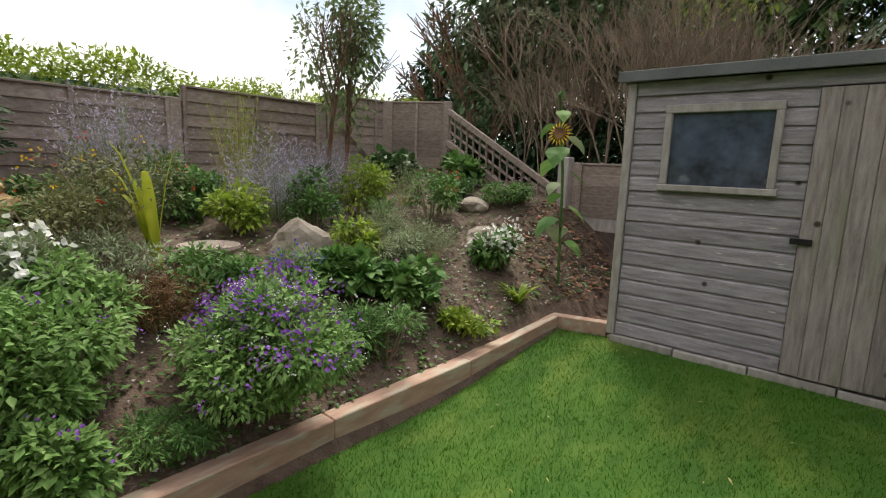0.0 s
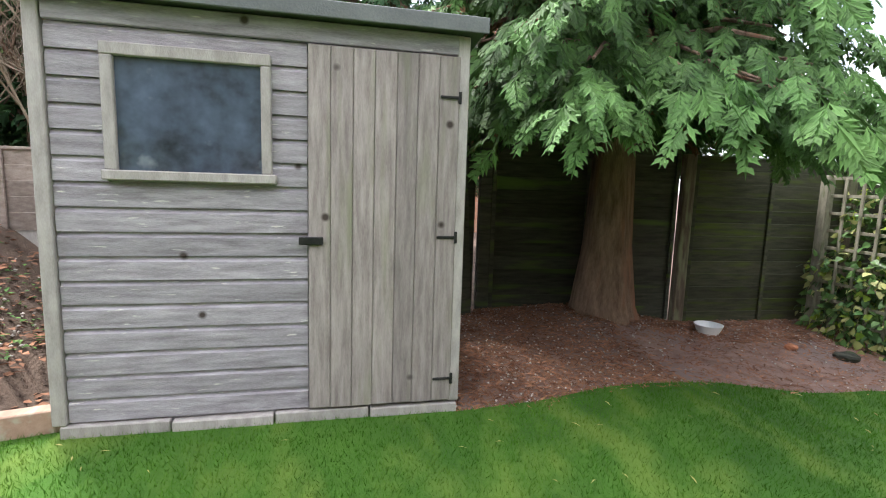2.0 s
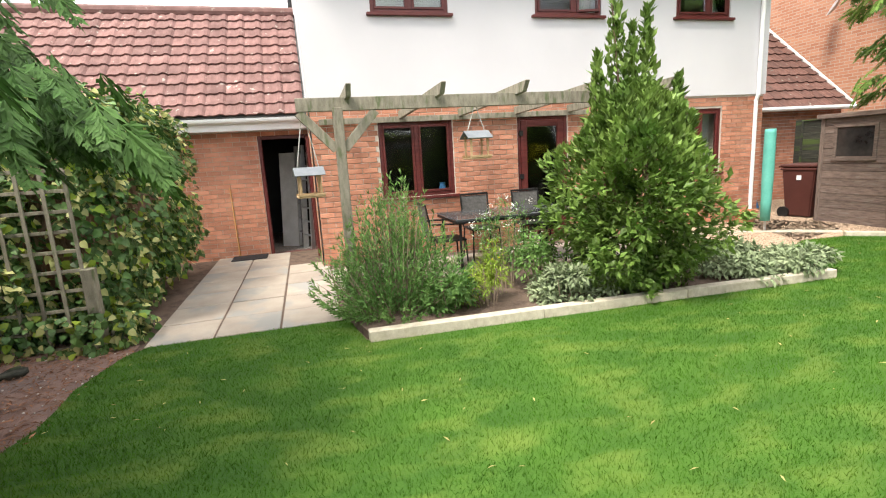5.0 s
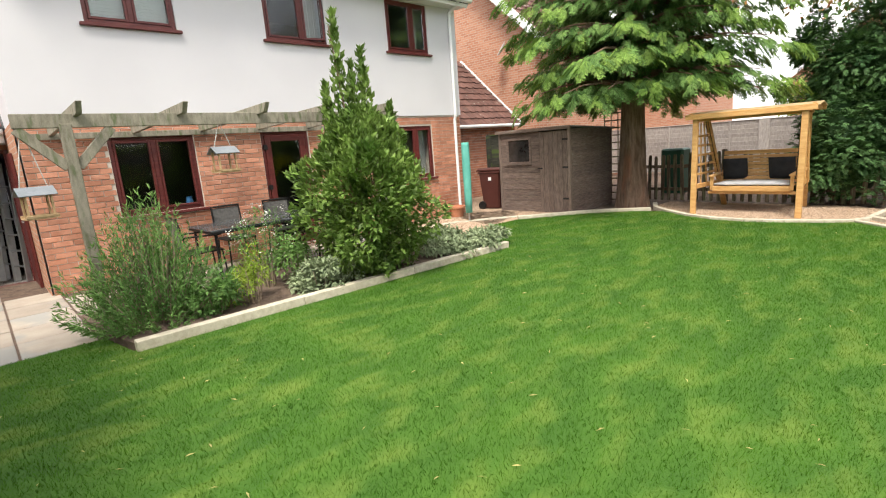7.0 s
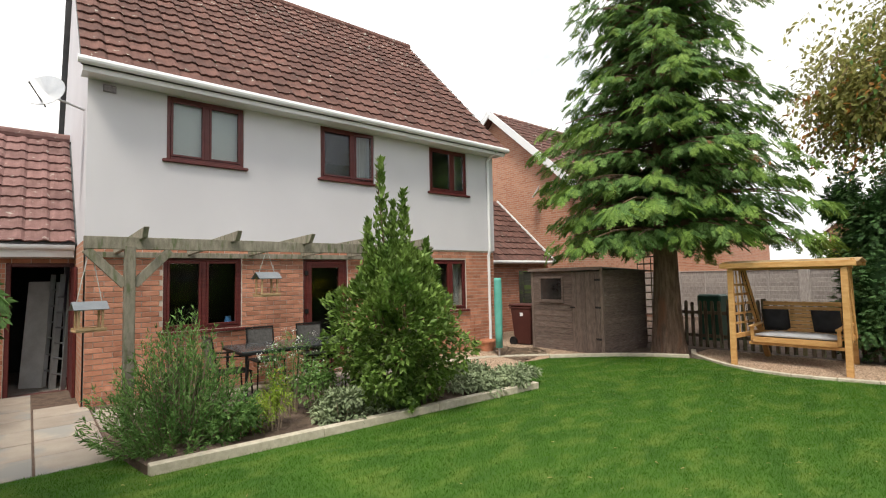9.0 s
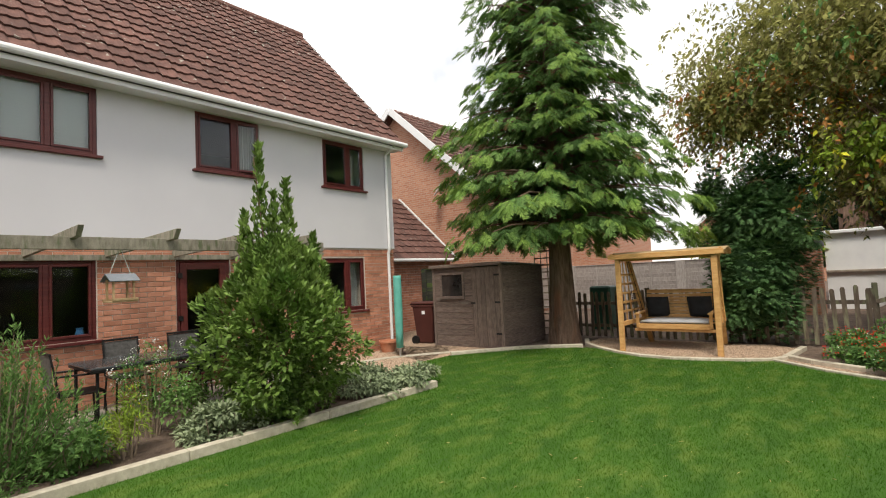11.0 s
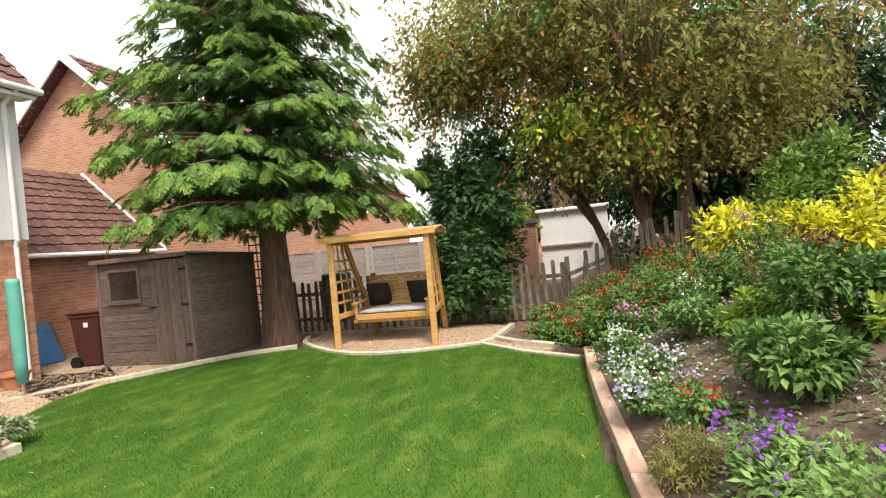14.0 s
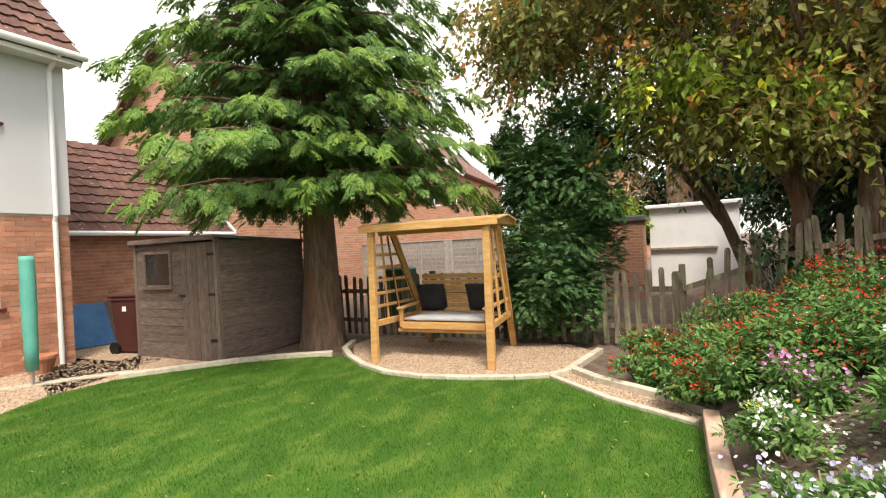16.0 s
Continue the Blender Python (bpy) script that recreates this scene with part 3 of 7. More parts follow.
def kerb_run(name, pts, w, h, z0, mat, label, step=0.9, category="kerb"):
    """An edging of short timbers or blocks laid end to end."""
    t = thing(name, label, category, (0, 0, 0), kind="structure")
    for (xa, ya), (xb, yb) in zip(pts, pts[1:]):
        ln = math.hypot(xb - xa, yb - ya)
        k = max(1, round(ln / step))
        for i in range(k):
            p = Vector((xa + (xb - xa) * i / k, ya + (yb - ya) * i / k, z0 + h / 2))
            p.z += 0.7 * rise(p.x, p.y)
            q = Vector((xa + (xb - xa) * (i + 1) / k, ya + (yb - ya) * (i + 1) / k, z0 + h / 2))
            q.z += 0.7 * rise(q.x, q.y)
            g = (q - p).normalized() * 0.002
            part("kerb_block", beam(p + g, q - g, w, h + random.uniform(-0.004, 0.004), 0.006), mat, t)
    return t


kerb_run("kerb_bed", [(x - 0.055, y) for x, y in kerb_line], 0.11, 0.20, -0.04, M_sleeper, "reddish sawn timber edging of the raised flower bed", 1.4)
kerb_run("kerb_bed_end", [(-1.86, 3.74), (-1.40, 3.88)], 0.09, 0.20, -0.04, M_sleeper, "short timber edging that meets the shed", 1.4)
kerb_run("kerb_arc", [(3.5, -7.75), (3.25, -7.2)] + [(2.85, -6.8)] + arc[::-1][1:] + [(-0.12, -6.75), (-0.2, -7.3), (-0.3, -7.95)], 0.09, 0.09, -0.05, M_kerb, "pale curved edging round the gravel circle", 0.33)
kerb_run("kerb_strip", [(0.02, -6.55), (-0.67, -5.93), (-1.38, -5.5)], 0.07, 0.08, -0.05, M_kerb, "pale edging of a gravel strip", 0.5)
kerb_run("kerb_strip_back", [(-0.12, -6.9), (-0.5, -6.52), (-1.1, -6.14), (-1.5, -5.8)], 0.10, 0.09, -0.04, M_kerb, "pale edging behind a gravel strip", 0.5)
kerb_run("kerb_shed", [(3.2, -6.86), (3.75, -6.55), (4.25, -6.15), (4.72, -5.58), (5.12, -5.05)], 0.12, 0.12, -0.06, M_kerb, "pale timber edging in front of the brown shed", 0.8)
kerb_run("kerb_path", [(5.35, -5.35), (5.75, -4.9), (6.1, -4.35), (6.3, -3.6), (6.4, -2.8)], 0.16, 0.05, -0.04, M_kerb, "flat pale stone strip across the gravel", 0.5)
kerb_run("kerb_patio_bed", [(3.80, 2.08), (3.74, 0.5), (3.68, -1.0), (3.60, -2.8)], 0.10, 0.12, -0.03, M_kerb, "pale weathered timber edging of the patio bed", 1.6)

# ---- paving ----
patio = thing("pavement_patio", "pale square concrete patio slabs with dark joints", "paving", kind="structure")
part("bed", box(4.47, -2.6, -0.06, 8.66, 3.97, -0.004), M_soil, patio)
for i in range(8):
    for j in range(11):
        x0, x1 = 4.45 + 0.595 * i, 5.045 + 0.595 * i
        y1 = 3.99 - 0.582 * j
        if j > 2 and (x1 > 7.06 or x0 < 5.2):
            continue
        if x1 > 8.67 or (j > 1 and x0 > 7.0):
            continue
        part("slab", box(x0 + 0.010, y1 - 0.572, -0.045, x1 - 0.010, y1 - 0.010, random.uniform(0.0, 0.006), 0.006), M_slab, patio)


# ---- brickwork, roofs, windows ----
BRICK_ME = [mesh_of("brick", box(-0.012, -0.1075, -0.0325, 0.004 + 0.002 * k, 0.1075, 0.0325, 0.004), M_brick) for k in range(3)]
HALF_ME = [mesh_of("brick", box(-0.012, -0.051, -0.0325, 0.005, 0.051, 0.0325, 0.004), M_brick)]
bricks_made = [0]


def lay_bricks(parent, x, y0, y1, z0, z1, holes, near, facing=-1):
    """Courses of bricks on a wall that looks along -x; those in the stretch near are objects, the others joined."""
    bv, bf = [], []
    tmpl = np.array([(0, -1, -1), (0, 1, -1), (0, 1, 1), (0, -1, 1), (1, -1, -1), (1, 1, -1), (1, 1, 1), (1, -1, 1)], float)
    tq = np.array([(3, 2, 1, 0), (0, 1, 5, 4), (1, 2, 6, 5), (2, 3, 7, 6), (3, 0, 4, 7)])
    nz = int((z1 - z0) / 0.075 + 0.01)
    for c in range(nz):
        z = z0 + 0.075 * c + 0.0375
        y = y0 - (0.1125 if c % 2 else 0)
        while y < y1 - 0.01:
            a, b = max(y + 0.005, y0), min(y + 0.22, y1)
            y += 0.225
            spans = [(a, b)]
            for h in holes:
                if h[2] < z < h[3]:
                    spans = [s for a0, b0 in spans for s in ((a0, min(b0, h[0])), (max(a0, h[1]), b0)) if s[1] - s[0] > 0.03]
            for a0, b0 in spans:
                w = b0 - a0
                if near and near[0] < (a0 + b0) / 2 < near[1] and near[2] < z < near[3] and bricks_made[0] < 300 and w > 0.2:
                    bricks_made[0] += 1
                    o = new("brick", BRICK_ME[random.randrange(3)])
                    o.parent = parent
                    o.location = (x, (a0 + b0) / 2, z)
                    o.scale = (1, w / 0.215, 1)
                else:
                    k = len(bv) * 8
                    t = tmpl.copy()
                    t[:, 0] = x - 0.006 - random.uniform(0, 0.003) + t[:, 0] * 0.014
                    t[:, 1] = (a0 + b0) / 2 + t[:, 1] * w / 2
                    t[:, 2] = z + t[:, 2] * 0.0325
                    bv.append(t)
                    bf.append(tq + k)
    if bv:
        o = joined("brickwork", np.concatenate(bv), np.concatenate(bf), M_brick_i, parent, "courses of orange-red brick")
        o["kind"] = "stuff"


def tile_roof(parent, xe, ze, xr, zr, y0, y1, mat_o, mat_i, near=None, pitch=0.30, gauge=0.31):
    """Interlocking tiles in courses on a slope that rises along x from the eave (xe, ze) to the ridge (xr, zr)."""
    d = Vector((xr - xe, 0, zr - ze))
    ln = d.length
    d.normalize()
    nrm = Vector((-d.z, 0, d.x))
    ny, ns = round((y1 - y0) / pitch), round(ln / gauge)
    py, gs = (y1 - y0) / ny, ln / ns
    prof = [(-0.5, 0.0), (-0.36, 0.028), (-0.2, 0.034), (-0.06, 0.012), (0.1, 0.004), (0.3, 0.012), (0.5, 0.0)]
    tv = []
    for s, lift in ((-0.03, 0.034), (gs, 0.0)):
        for u, h in prof:
            tv.append(Vector((0, u * py, 0)) + d * s + nrm * (h + lift))
    for u, h in prof:
        tv.append(Vector((0, u * py, 0)) + d * -0.03 + nrm * (h + 0.012))
    k = len(prof)
    tf = [(i + 1, i, k + i, k + i + 1) for i in range(k - 1)] + [(i, i + 1, 2 * k + i + 1, 2 * k + i) for i in range(k - 1)]
    b = bmesh.new()
    vs = [b.verts.new(p) for p in tv]
    for q in tf:
        b.faces.new([vs[i] for i in q])
    me = mesh_of("tile", b, mat_o)
    av, af, n = [], [], 0
    base = np.array([tuple(p) for p in tv])
    for s in range(ns):
        for j in range(ny):
            p = Vector((xe, y0 + (j + 0.5) * py, ze)) + d * (s * gs)
            if n < 300 and (near is None or near[0] < p.y < near[1]):
                n += 1
                o = new("tile", me)
                o.parent = parent
                o.location = p + nrm * random.uniform(0, 0.004)
            else:
                af.append(np.array(tf) + len(av) * len(base))
                av.append(base + np.array(p))
    if av:
        o = joined("tiling", np.concatenate(av), np.concatenate(af), mat_i, parent)
        o["kind"] = "stuff"


def window(y0, y1, z0, z1, x, label, mull=(0.5,), parent=None, sill=True, open_light=False, name="window"):
    """A casement window in a wall that looks along -x; x is the wall's face."""
    t = thing(name, label, "window", kind="structure")
    xa, xb = x + 0.02, x + 0.09
    fw = 0.055
    for nm, bx in (("frame_jamb", (xa, y0, z0, xb, y0 + fw, z1)), ("frame_jamb", (xa, y1 - fw, z0, xb, y1, z1)), ("frame_head", (xa, y0 + fw, z1 - fw, xb, y1 - fw, z1)), ("frame_foot", (xa, y0 + fw, z0, xb, y1 - fw, z0 + fw))):
        part(nm, box(*bx, 0.006), M_frame, t)
    cuts = [y0 + fw] + [y0 + (y1 - y0) * m for m in mull] + [y1 - fw]
    for m in mull:
        yc = y0 + (y1 - y0) * m
        part("mullion", box(xa - 0.004, yc - 0.035, z0 + fw, xb, yc + 0.035, z1 - fw, 0.006), M_frame, t)
    for i, (a, b) in enumerate(zip(cuts, cuts[1:])):
        a2, b2 = a + (0.035 if i else 0), b - (0.035 if i < len(cuts) - 2 else 0)
        s = thing("sash", "", "")
        s.parent = t
        if open_light and i == 0:
            s.matrix_basis = Matrix.Translation((xa, b2, 0)) @ pose(0, 0, 0, 0, 0, -14) @ Matrix.Translation((-xa, -b2, 0))
        fr = bmesh.new()
        e = 0.035
        for bx in ((a2, z0 + fw, a2 + e, z1 - fw), (b2 - e, z0 + fw, b2, z1 - fw), (a2 + e, z0 + fw, b2 - e, z0 + fw + e), (a2 + e, z1 - fw - e, b2 - e, z1 - fw)):
            box(xa - 0.012, bx[0] + 0.001, bx[1] + 0.001, xa + 0.045, bx[2] - 0.001, bx[3] - 0.001, 0.004, fr)
        part("sash_frame", fr, M_frame, s)
        part("pane", box(xa + 0.012, a2 + e, z0 + fw + e, xa + 0.018, b2 - e, z1 - fw - e), M_glass, s).visible_shadow = False
    if sill:
        part("window_sill", box(x - 0.06, y0 - 0.06, z0 - 0.045, x + 0.05, y1 + 0.06, z0 - 0.002, 0.008), M_frame, t)
    return t


# ---- house ----
HX, HY0, HY1 = 7.08, -5.55, 2.31
house = thing("house", "two-storey house, orange brick below, white render above, brown tiled roof", "house", kind="structure")
LOW = [(0.26, 1.38, 0.91, 2.01), (-1.66, -0.79, 0.04, 2.02), (-4.66, -3.57, 0.92, 2.02)]
UP = [(0.24, 1.36, 3.48, 4.45), (-2.25, -1.12, 3.48, 4.45), (-4.72, -3.64, 3.48, 4.45)]
part("wall_ground_floor", wall_x(HX, HX + 0.28, HY0, HY1, -0.1, 2.23, LOW), M_mortar, house)
part("wall_upper_floor", wall_x(HX - 0.03, HX + 0.28, HY0 - 0.02, HY1 + 0.02, 2.23, 4.62, UP), M_render, house, "smooth pale lilac-white render")
part("side_wall_south", box(HX + 0.28, HY0 - 0.02, -0.1, 13.9, HY0 + 0.24, 4.62), M_render, house)
part("side_wall_north", box(HX + 0.28, HY1 - 0.24, -0.1, 13.9, HY1 + 0.02, 4.62), M_render, house)
part("back_wall", box(13.9, HY0, -0.1, 14.1, HY1, 4.62), M_render, house)
part("floor_slab", box(HX + 0.28, HY0 + 0.24, 2.3, 13.9, HY1 - 0.24, 2.5), M_curtain, house)
# added room surfaces behind the windows, painted dark as if unlit
part("inner_wall", box(10.2, HY0 + 0.24, -0.1, 10.3, HY1 - 0.24, 4.6), M_room_shade, house)
part("inner_floor", box(HX + 0.28, HY0 + 0.24, -0.1, 10.2, HY1 - 0.24, 0.02), M_room_shade, house)
gb = bmesh.new()
for yy in (HY0 - 0.02, HY1 - 0.22):
    vs = [gb.verts.new((x, y, z)) for y in (yy, yy + 0.24) for x, z in ((HX, 4.62), (13.9, 4.62), (10.5, 8.45))]
    for q in ((0, 1, 2), (5, 4, 3), (0, 3, 4, 1), (1, 4, 5, 2), (2, 5, 3, 0)):
        gb.faces.new([vs[i] for i in q])
part("gable", gb, M_render, house)
roof = part("roof", poly([(0, 0), (1, 0), (1, 1)], 0, 0.01), M_felt, house)
rb = bmesh.new()
for (xa, za), (xb, zb) in (((6.72, 4.60), (10.5, 8.52)), ((14.28, 4.60), (10.5, 8.52))):
    vs = [rb.verts.new((x, y, z + dz)) for dz in (-0.08, -0.005) for x, y, z in ((xa, HY0 - 0.12, za), (xb, HY0 - 0.12, zb), (xb, HY1 + 0.12, zb), (xa, HY1 + 0.12, za))]
    for q in ((0, 1, 2, 3), (7, 6, 5, 4), (0, 4, 5, 1), (1, 5, 6, 2), (2, 6, 7, 3), (3, 7, 4, 0)):
        rb.faces.new([vs[i] for i in q])
bmesh.ops.recalc_face_normals(rb, faces=rb.faces[:])
rb.to_mesh(roof.data)
rb.free()
tile_roof(roof, 6.70, 4.60, 10.5, 8.52, HY0 - 0.12, HY1 + 0.12, M_tile_o, M_tile, near=(-5.7, 2.5))
part("ridge", tube((10.5, HY0 - 0.12, 8.50), (10.5, HY1 + 0.12, 8.50), 0.12, seg=12), M_tile_o, house)
part("soffit", box(6.74, HY0 - 0.1, 4.47, HX - 0.03, HY1 + 0.1, 4.49), M_upvc, house)
part("fascia", box(6.72, HY0 - 0.1, 4.45, 6.74, HY1 + 0.1, 4.62), M_upvc, house)
g = bmesh.new()
tube((6.66, HY0 - 0.16, 4.575), (6.66, HY1 + 0.16, 4.575), 0.055, seg=12, bm=g)
part("gutter", g, M_upvc, house, "white half-round gutter")
part("bargeboard", beam((6.74, HY0 - 0.13, 4.50), (10.5, HY0 - 0.13, 8.40), 0.02, 0.16), M_upvc, house)
dp = bmesh.new()
tube((6.68, -5.35, 4.54), (6.98, -5.35, 4.36), 0.034, bm=dp)
tube((6.99, -5.35, 4.37), (6.99, -5.35, 2.20), 0.034, bm=dp)
tube((6.99, -5.35, 2.22), (7.03, -5.35, 2.12), 0.034, bm=dp)
tube((7.03, -5.35, 2.14), (7.03, -5.35, 0.0), 0.034, bm=dp)
part("downpipe", dp, M_upvc, house, "white plastic downpipe")
part("bird_brick", box(HX - 0.07, 2.0, 4.32, HX - 0.031, 2.16, 4.42, 0.008), M_grey_wood, house, "small grey wall vent")
w1 = window(*UP[0], HX - 0.03, "mahogany window with white slatted blinds upstairs", name="window_1")
w2 = window(*UP[1], HX - 0.03, "mahogany upstairs window with one light ajar", (0.4,), open_light=True, name="window_2")
w3 = window(*UP[2], HX - 0.03, "mahogany upstairs window with pale curtain", (0.4,), name="window_3")
w4 = window(*LOW[0], HX, "wide mahogany kitchen window with a dark room behind", (0.5,), name="window_4")
w5 = window(*LOW[2], HX, "mahogany ground-floor window beside the downpipe", (0.42,), name="window_5")
ya, yb, za, zb = LOW[1]
pd = thing("door_1", "mahogany framed glazed patio door", "door", kind="structure")
for nm, bx in (("jamb", (7.10, ya, za, 7.19, ya + 0.06, zb)), ("jamb", (7.10, yb - 0.06, za, 7.19, yb, zb)), ("head", (7.10, ya + 0.06, zb - 0.06, 7.19, yb - 0.06, zb))):
    part(nm, box(*bx, 0.006), M_frame, pd)
leaf_b = bmesh.new()
for bx in ((ya + 0.065, za, ya + 0.17, zb - 0.065), (yb - 0.17, za, yb - 0.065, zb - 0.065), (ya + 0.17, za, yb - 0.17, za + 0.16), (ya + 0.17, zb - 0.17, yb - 0.17, zb - 0.065)):
    box(7.09, bx[0], bx[1] + 0.002, 7.15, bx[2], bx[3], 0.005, leaf_b)
part("door_leaf", leaf_b, M_frame, pd)
part("pane", box(7.12, ya + 0.17, za + 0.16, 7.126, yb - 0.17, zb - 0.17), M_glass, pd).visible_shadow = False
for z in (0.35, 1.05, 1.72):
    part("hinge", box(7.075, yb - 0.10, z, 7.10, yb - 0.03, z + 0.08, 0.004), M_metal, pd)
bl = tagged(thing("window_blind", "white horizontal venetian blind slats behind the glass", "blind"), group="")
for i in range(20):
    part("slat", beam((7.17, 0.30, 3.56 + i * 0.043), (7.17, 1.30, 3.56 + i * 0.043), 0.040, 0.003, 0, roll=68), M_upvc, bl)
for k, (y0, y1, z0, z1) in enumerate(((-4.66, -4.45, 3.5, 4.44), (-2.25, -2.02, 3.5, 4.44), (-4.64, -4.42, 0.94, 2.0))):
    cb = bmesh.new()
    n = 24
    lo = [cb.verts.new((7.33 + 0.02 * math.sin(i * 1.7), y0 + (y1 - y0) * i / n, z0)) for i in range(n + 1)]
    hi = [cb.verts.new((7.33 + 0.02 * math.sin(i * 1.7), y0 + (y1 - y0) * i / n, z1)) for i in range(n + 1)]
    for i in range(n):
        cb.faces.new((lo[i], lo[i + 1], hi[i + 1], hi[i]))
    o = part("curtain", cb, M_curtain)
    tagged(o, "pale curtain hanging inside a window", "curtain", "window curtains")
vase = tagged(part("jug", lathe([(0.0, 0), (0.045, 0), (0.055, 0.06), (0.04, 0.12), (0.045, 0.15), (0.038, 0.15)], 16, at=(7.24, 0.42, 0.935)), M_blue), "small cobalt blue jug on the window ledge", "jug")
tagged(part("window_ledge", box(7.17, 0.26, 0.88, 7.36, 1.38, 0.932, 0.01), M_white_paint), "white inner window ledge", "ledge", kind="structure")

dish = thing("satellite_dish", "grey satellite dish on the side wall", "satellite dish", (7.45, HY1 + 0.44, 4.26))
bowl_ = part("dish_bowl", lathe([(0.0, 0), (0.12, 0.02), (0.26, 0.09), (0.255, 0.095), (0.0, 0.012)], 22), M_alu, dish)
bowl_.matrix_basis = Vector((-0.78, 0.45, 0.36)).to_track_quat("Z", "Y").to_matrix().to_4x4()
part("feed_arm", tube((-0.02, 0.02, -0.18), (-0.36, 0.20, 0.02), 0.010), M_metal, dish)
part("bracket", tube((0, 0, 0), (0.05, -0.43, -0.12), 0.016), M_alu, dish)
bk_ = thing("wall_basket", "small white hanging wire basket on the house wall", "basket", (6.95, -3.18, 0.80))
part("bowl", lathe([(0.0, 0.0), (0.07, 0.0), (0.10, 0.10), (0.105, 0.10), (0.075, 0.0)], 18), M_upvc, bk_)
part("bracket", tube((0.0, 0, 0.24), (0.11, 0, 0.24), 0.006), M_metal, bk_)
for k_ in (-1, 1):
    part("hanger", tube((0.0, k_ * 0.1, 0.1), (0, 0, 0.25), 0.006, seg=6), M_upvc, bk_)

# ---- garage wing ----
garage = thing("garage", "low brick garage wing with a red tiled roof", "garage", kind="structure")
GX = 8.68
GD = [(2.34, 3.16, -0.06, 1.98)]
part("wall_front", wall_x(GX, GX + 0.2, 2.31, 7.6, -0.1, 2.1, GD), M_mortar, garage)
part("wall_end", box(GX + 0.2, 7.4, -0.1, 12.8, 7.6, 2.1), M_brick_i, garage)
# garage back wall and ceiling are coloured dark for the shade indoors
part("inner_back", box(11.6, 2.34, -0.1, 11.7, 7.4, 2.3), M_room_shade, garage)
part("inner_floor", box(GX + 0.2, 2.34, -0.1, 11.6, 7.4, -0.03), M_slab, garage)
part("inner_ceiling", box(GX + 0.2, 2.34, 2.12, 11.6, 7.4, 2.16), M_room_shade, garage)
part("return_wall", box(HX + 0.02, HY1 + 0.022, -0.1, GX, HY1 + 0.03, 2.23), M_brick_far, garage)
groof = part("roof", beam((8.35, 4.98, 2.24), (10.6, 4.98, 4.33), 5.4, 0.06, 0), M_felt, garage)
tile_roof(groof, 8.35, 2.29, 10.6, 4.38, 2.36, 7.7, M_tile_red, M_tile_red, gauge=0.29)
part("back_slope", beam((10.6, 5.0, 4.36), (12.9, 5.0, 2.2), 5.4, 0.06, 0), M_felt, garage)
part("ridge", tube((10.6, 2.35, 4.40), (10.6, 7.7, 4.40), 0.11, seg=12), M_tile_red, garage)
part("fascia", box(8.42, 2.36, 2.06, 8.45, 7.7, 2.24, 0.004), M_upvc, garage)
part("soffit", box(8.45, 2.36, 2.06, GX, 7.7, 2.075), M_upvc, garage)
part("gutter", tube((8.38, 2.36, 2.22), (8.38, 7.7, 2.22), 0.05, seg=12), M_upvc, garage)
gd = thing("door_2", "open garage doorway with mahogany frame", "door", kind="structure")
for nm, bx in (("jamb", (GX + 0.01, 2.34, -0.06, GX + 0.09, 2.40, 1.98)), ("jamb", (GX + 0.01, 3.10, -0.06, GX + 0.09, 3.16, 1.98)), ("head", (GX + 0.01, 2.40, 1.92, GX + 0.09, 3.10, 1.98)), ("threshold", (GX - 0.03, 2.34, -0.06, GX + 0.2, 3.16, -0.02))):
    part(nm, box(*bx, 0.006), M_frame, gd)
leaf = part("door_leaf", box(7.93, 2.345, -0.02, 8.66, 2.385, 1.9, 0.006), M_frame, gd, "dark red door leaf swung open")
part("handle", tube((8.0, 2.40, 0.95), (8.12, 2.40, 0.95), 0.012), M_alu, leaf)


def ladder(at, tilt, rz, length, name="ladder"):
    t = thing(name, "aluminium ladder leaning inside the doorway", "ladder", at, rz, "leaning ladders")
    for s in (-1, 1):
        part("stile", beam((s * 0.17, 0, 0), (s * 0.17, math.sin(tilt) * length, math.cos(tilt) * length), 0.028, 0.07), M_alu, t)
    for i in range(1, 7):
        k = length * i / 7
        part("rung", tube((-0.17, math.sin(tilt) * k, math.cos(tilt) * k), (0.17, math.sin(tilt) * k, math.cos(tilt) * k), 0.016), M_alu, t)
    return t


ladder((8.98, 2.52, -0.03), -0.05, 24, 1.72)
ladder((9.3, 2.62, -0.03), -0.06, 20, 1.85)
tagged(part("leaning_board", beam((9.45, 2.84, -0.03), (9.62, 2.74, 1.70), 0.34, 0.03), M_curtain), "tall pale grey board leaning in the garage", "board")
can = tagged(part("cane", tube((GX - 0.02, 3.66, 0.0), (GX - 0.02, 3.68, 1.17), 0.012, 0.009, 8), M_swing), "thin wooden cane leaning on the garage wall", "cane")
tagged(part("doormat", box(8.2, 3.2, 0.006, 8.6, 3.75, 0.022, 0.006), M_black_cloth), "dark flat doormat on the patio slabs", "doormat")

# ---- neighbouring houses ----
nb = thing("neighbour_house", "neighbouring brick house with white bargeboards and brown roof", "house", kind="structure")
gb = bmesh.new()
vs = [gb.verts.new((x, y, z)) for y in (-10.5, -18.0) for x, z in ((8.4, -0.1), (14.8, -0.1), (14.8, 4.75), (11.6, 7.6), (8.4, 4.75))]
for q in ((0, 1, 2, 3, 4), (9, 8, 7, 6, 5), (0, 4, 9, 5), (2, 1, 6, 7)):
    gb.faces.new([vs[i] for i in q])
bmesh.ops.recalc_face_normals(gb, faces=gb.faces[:])
part("wall", gb, M_brick_far, nb)
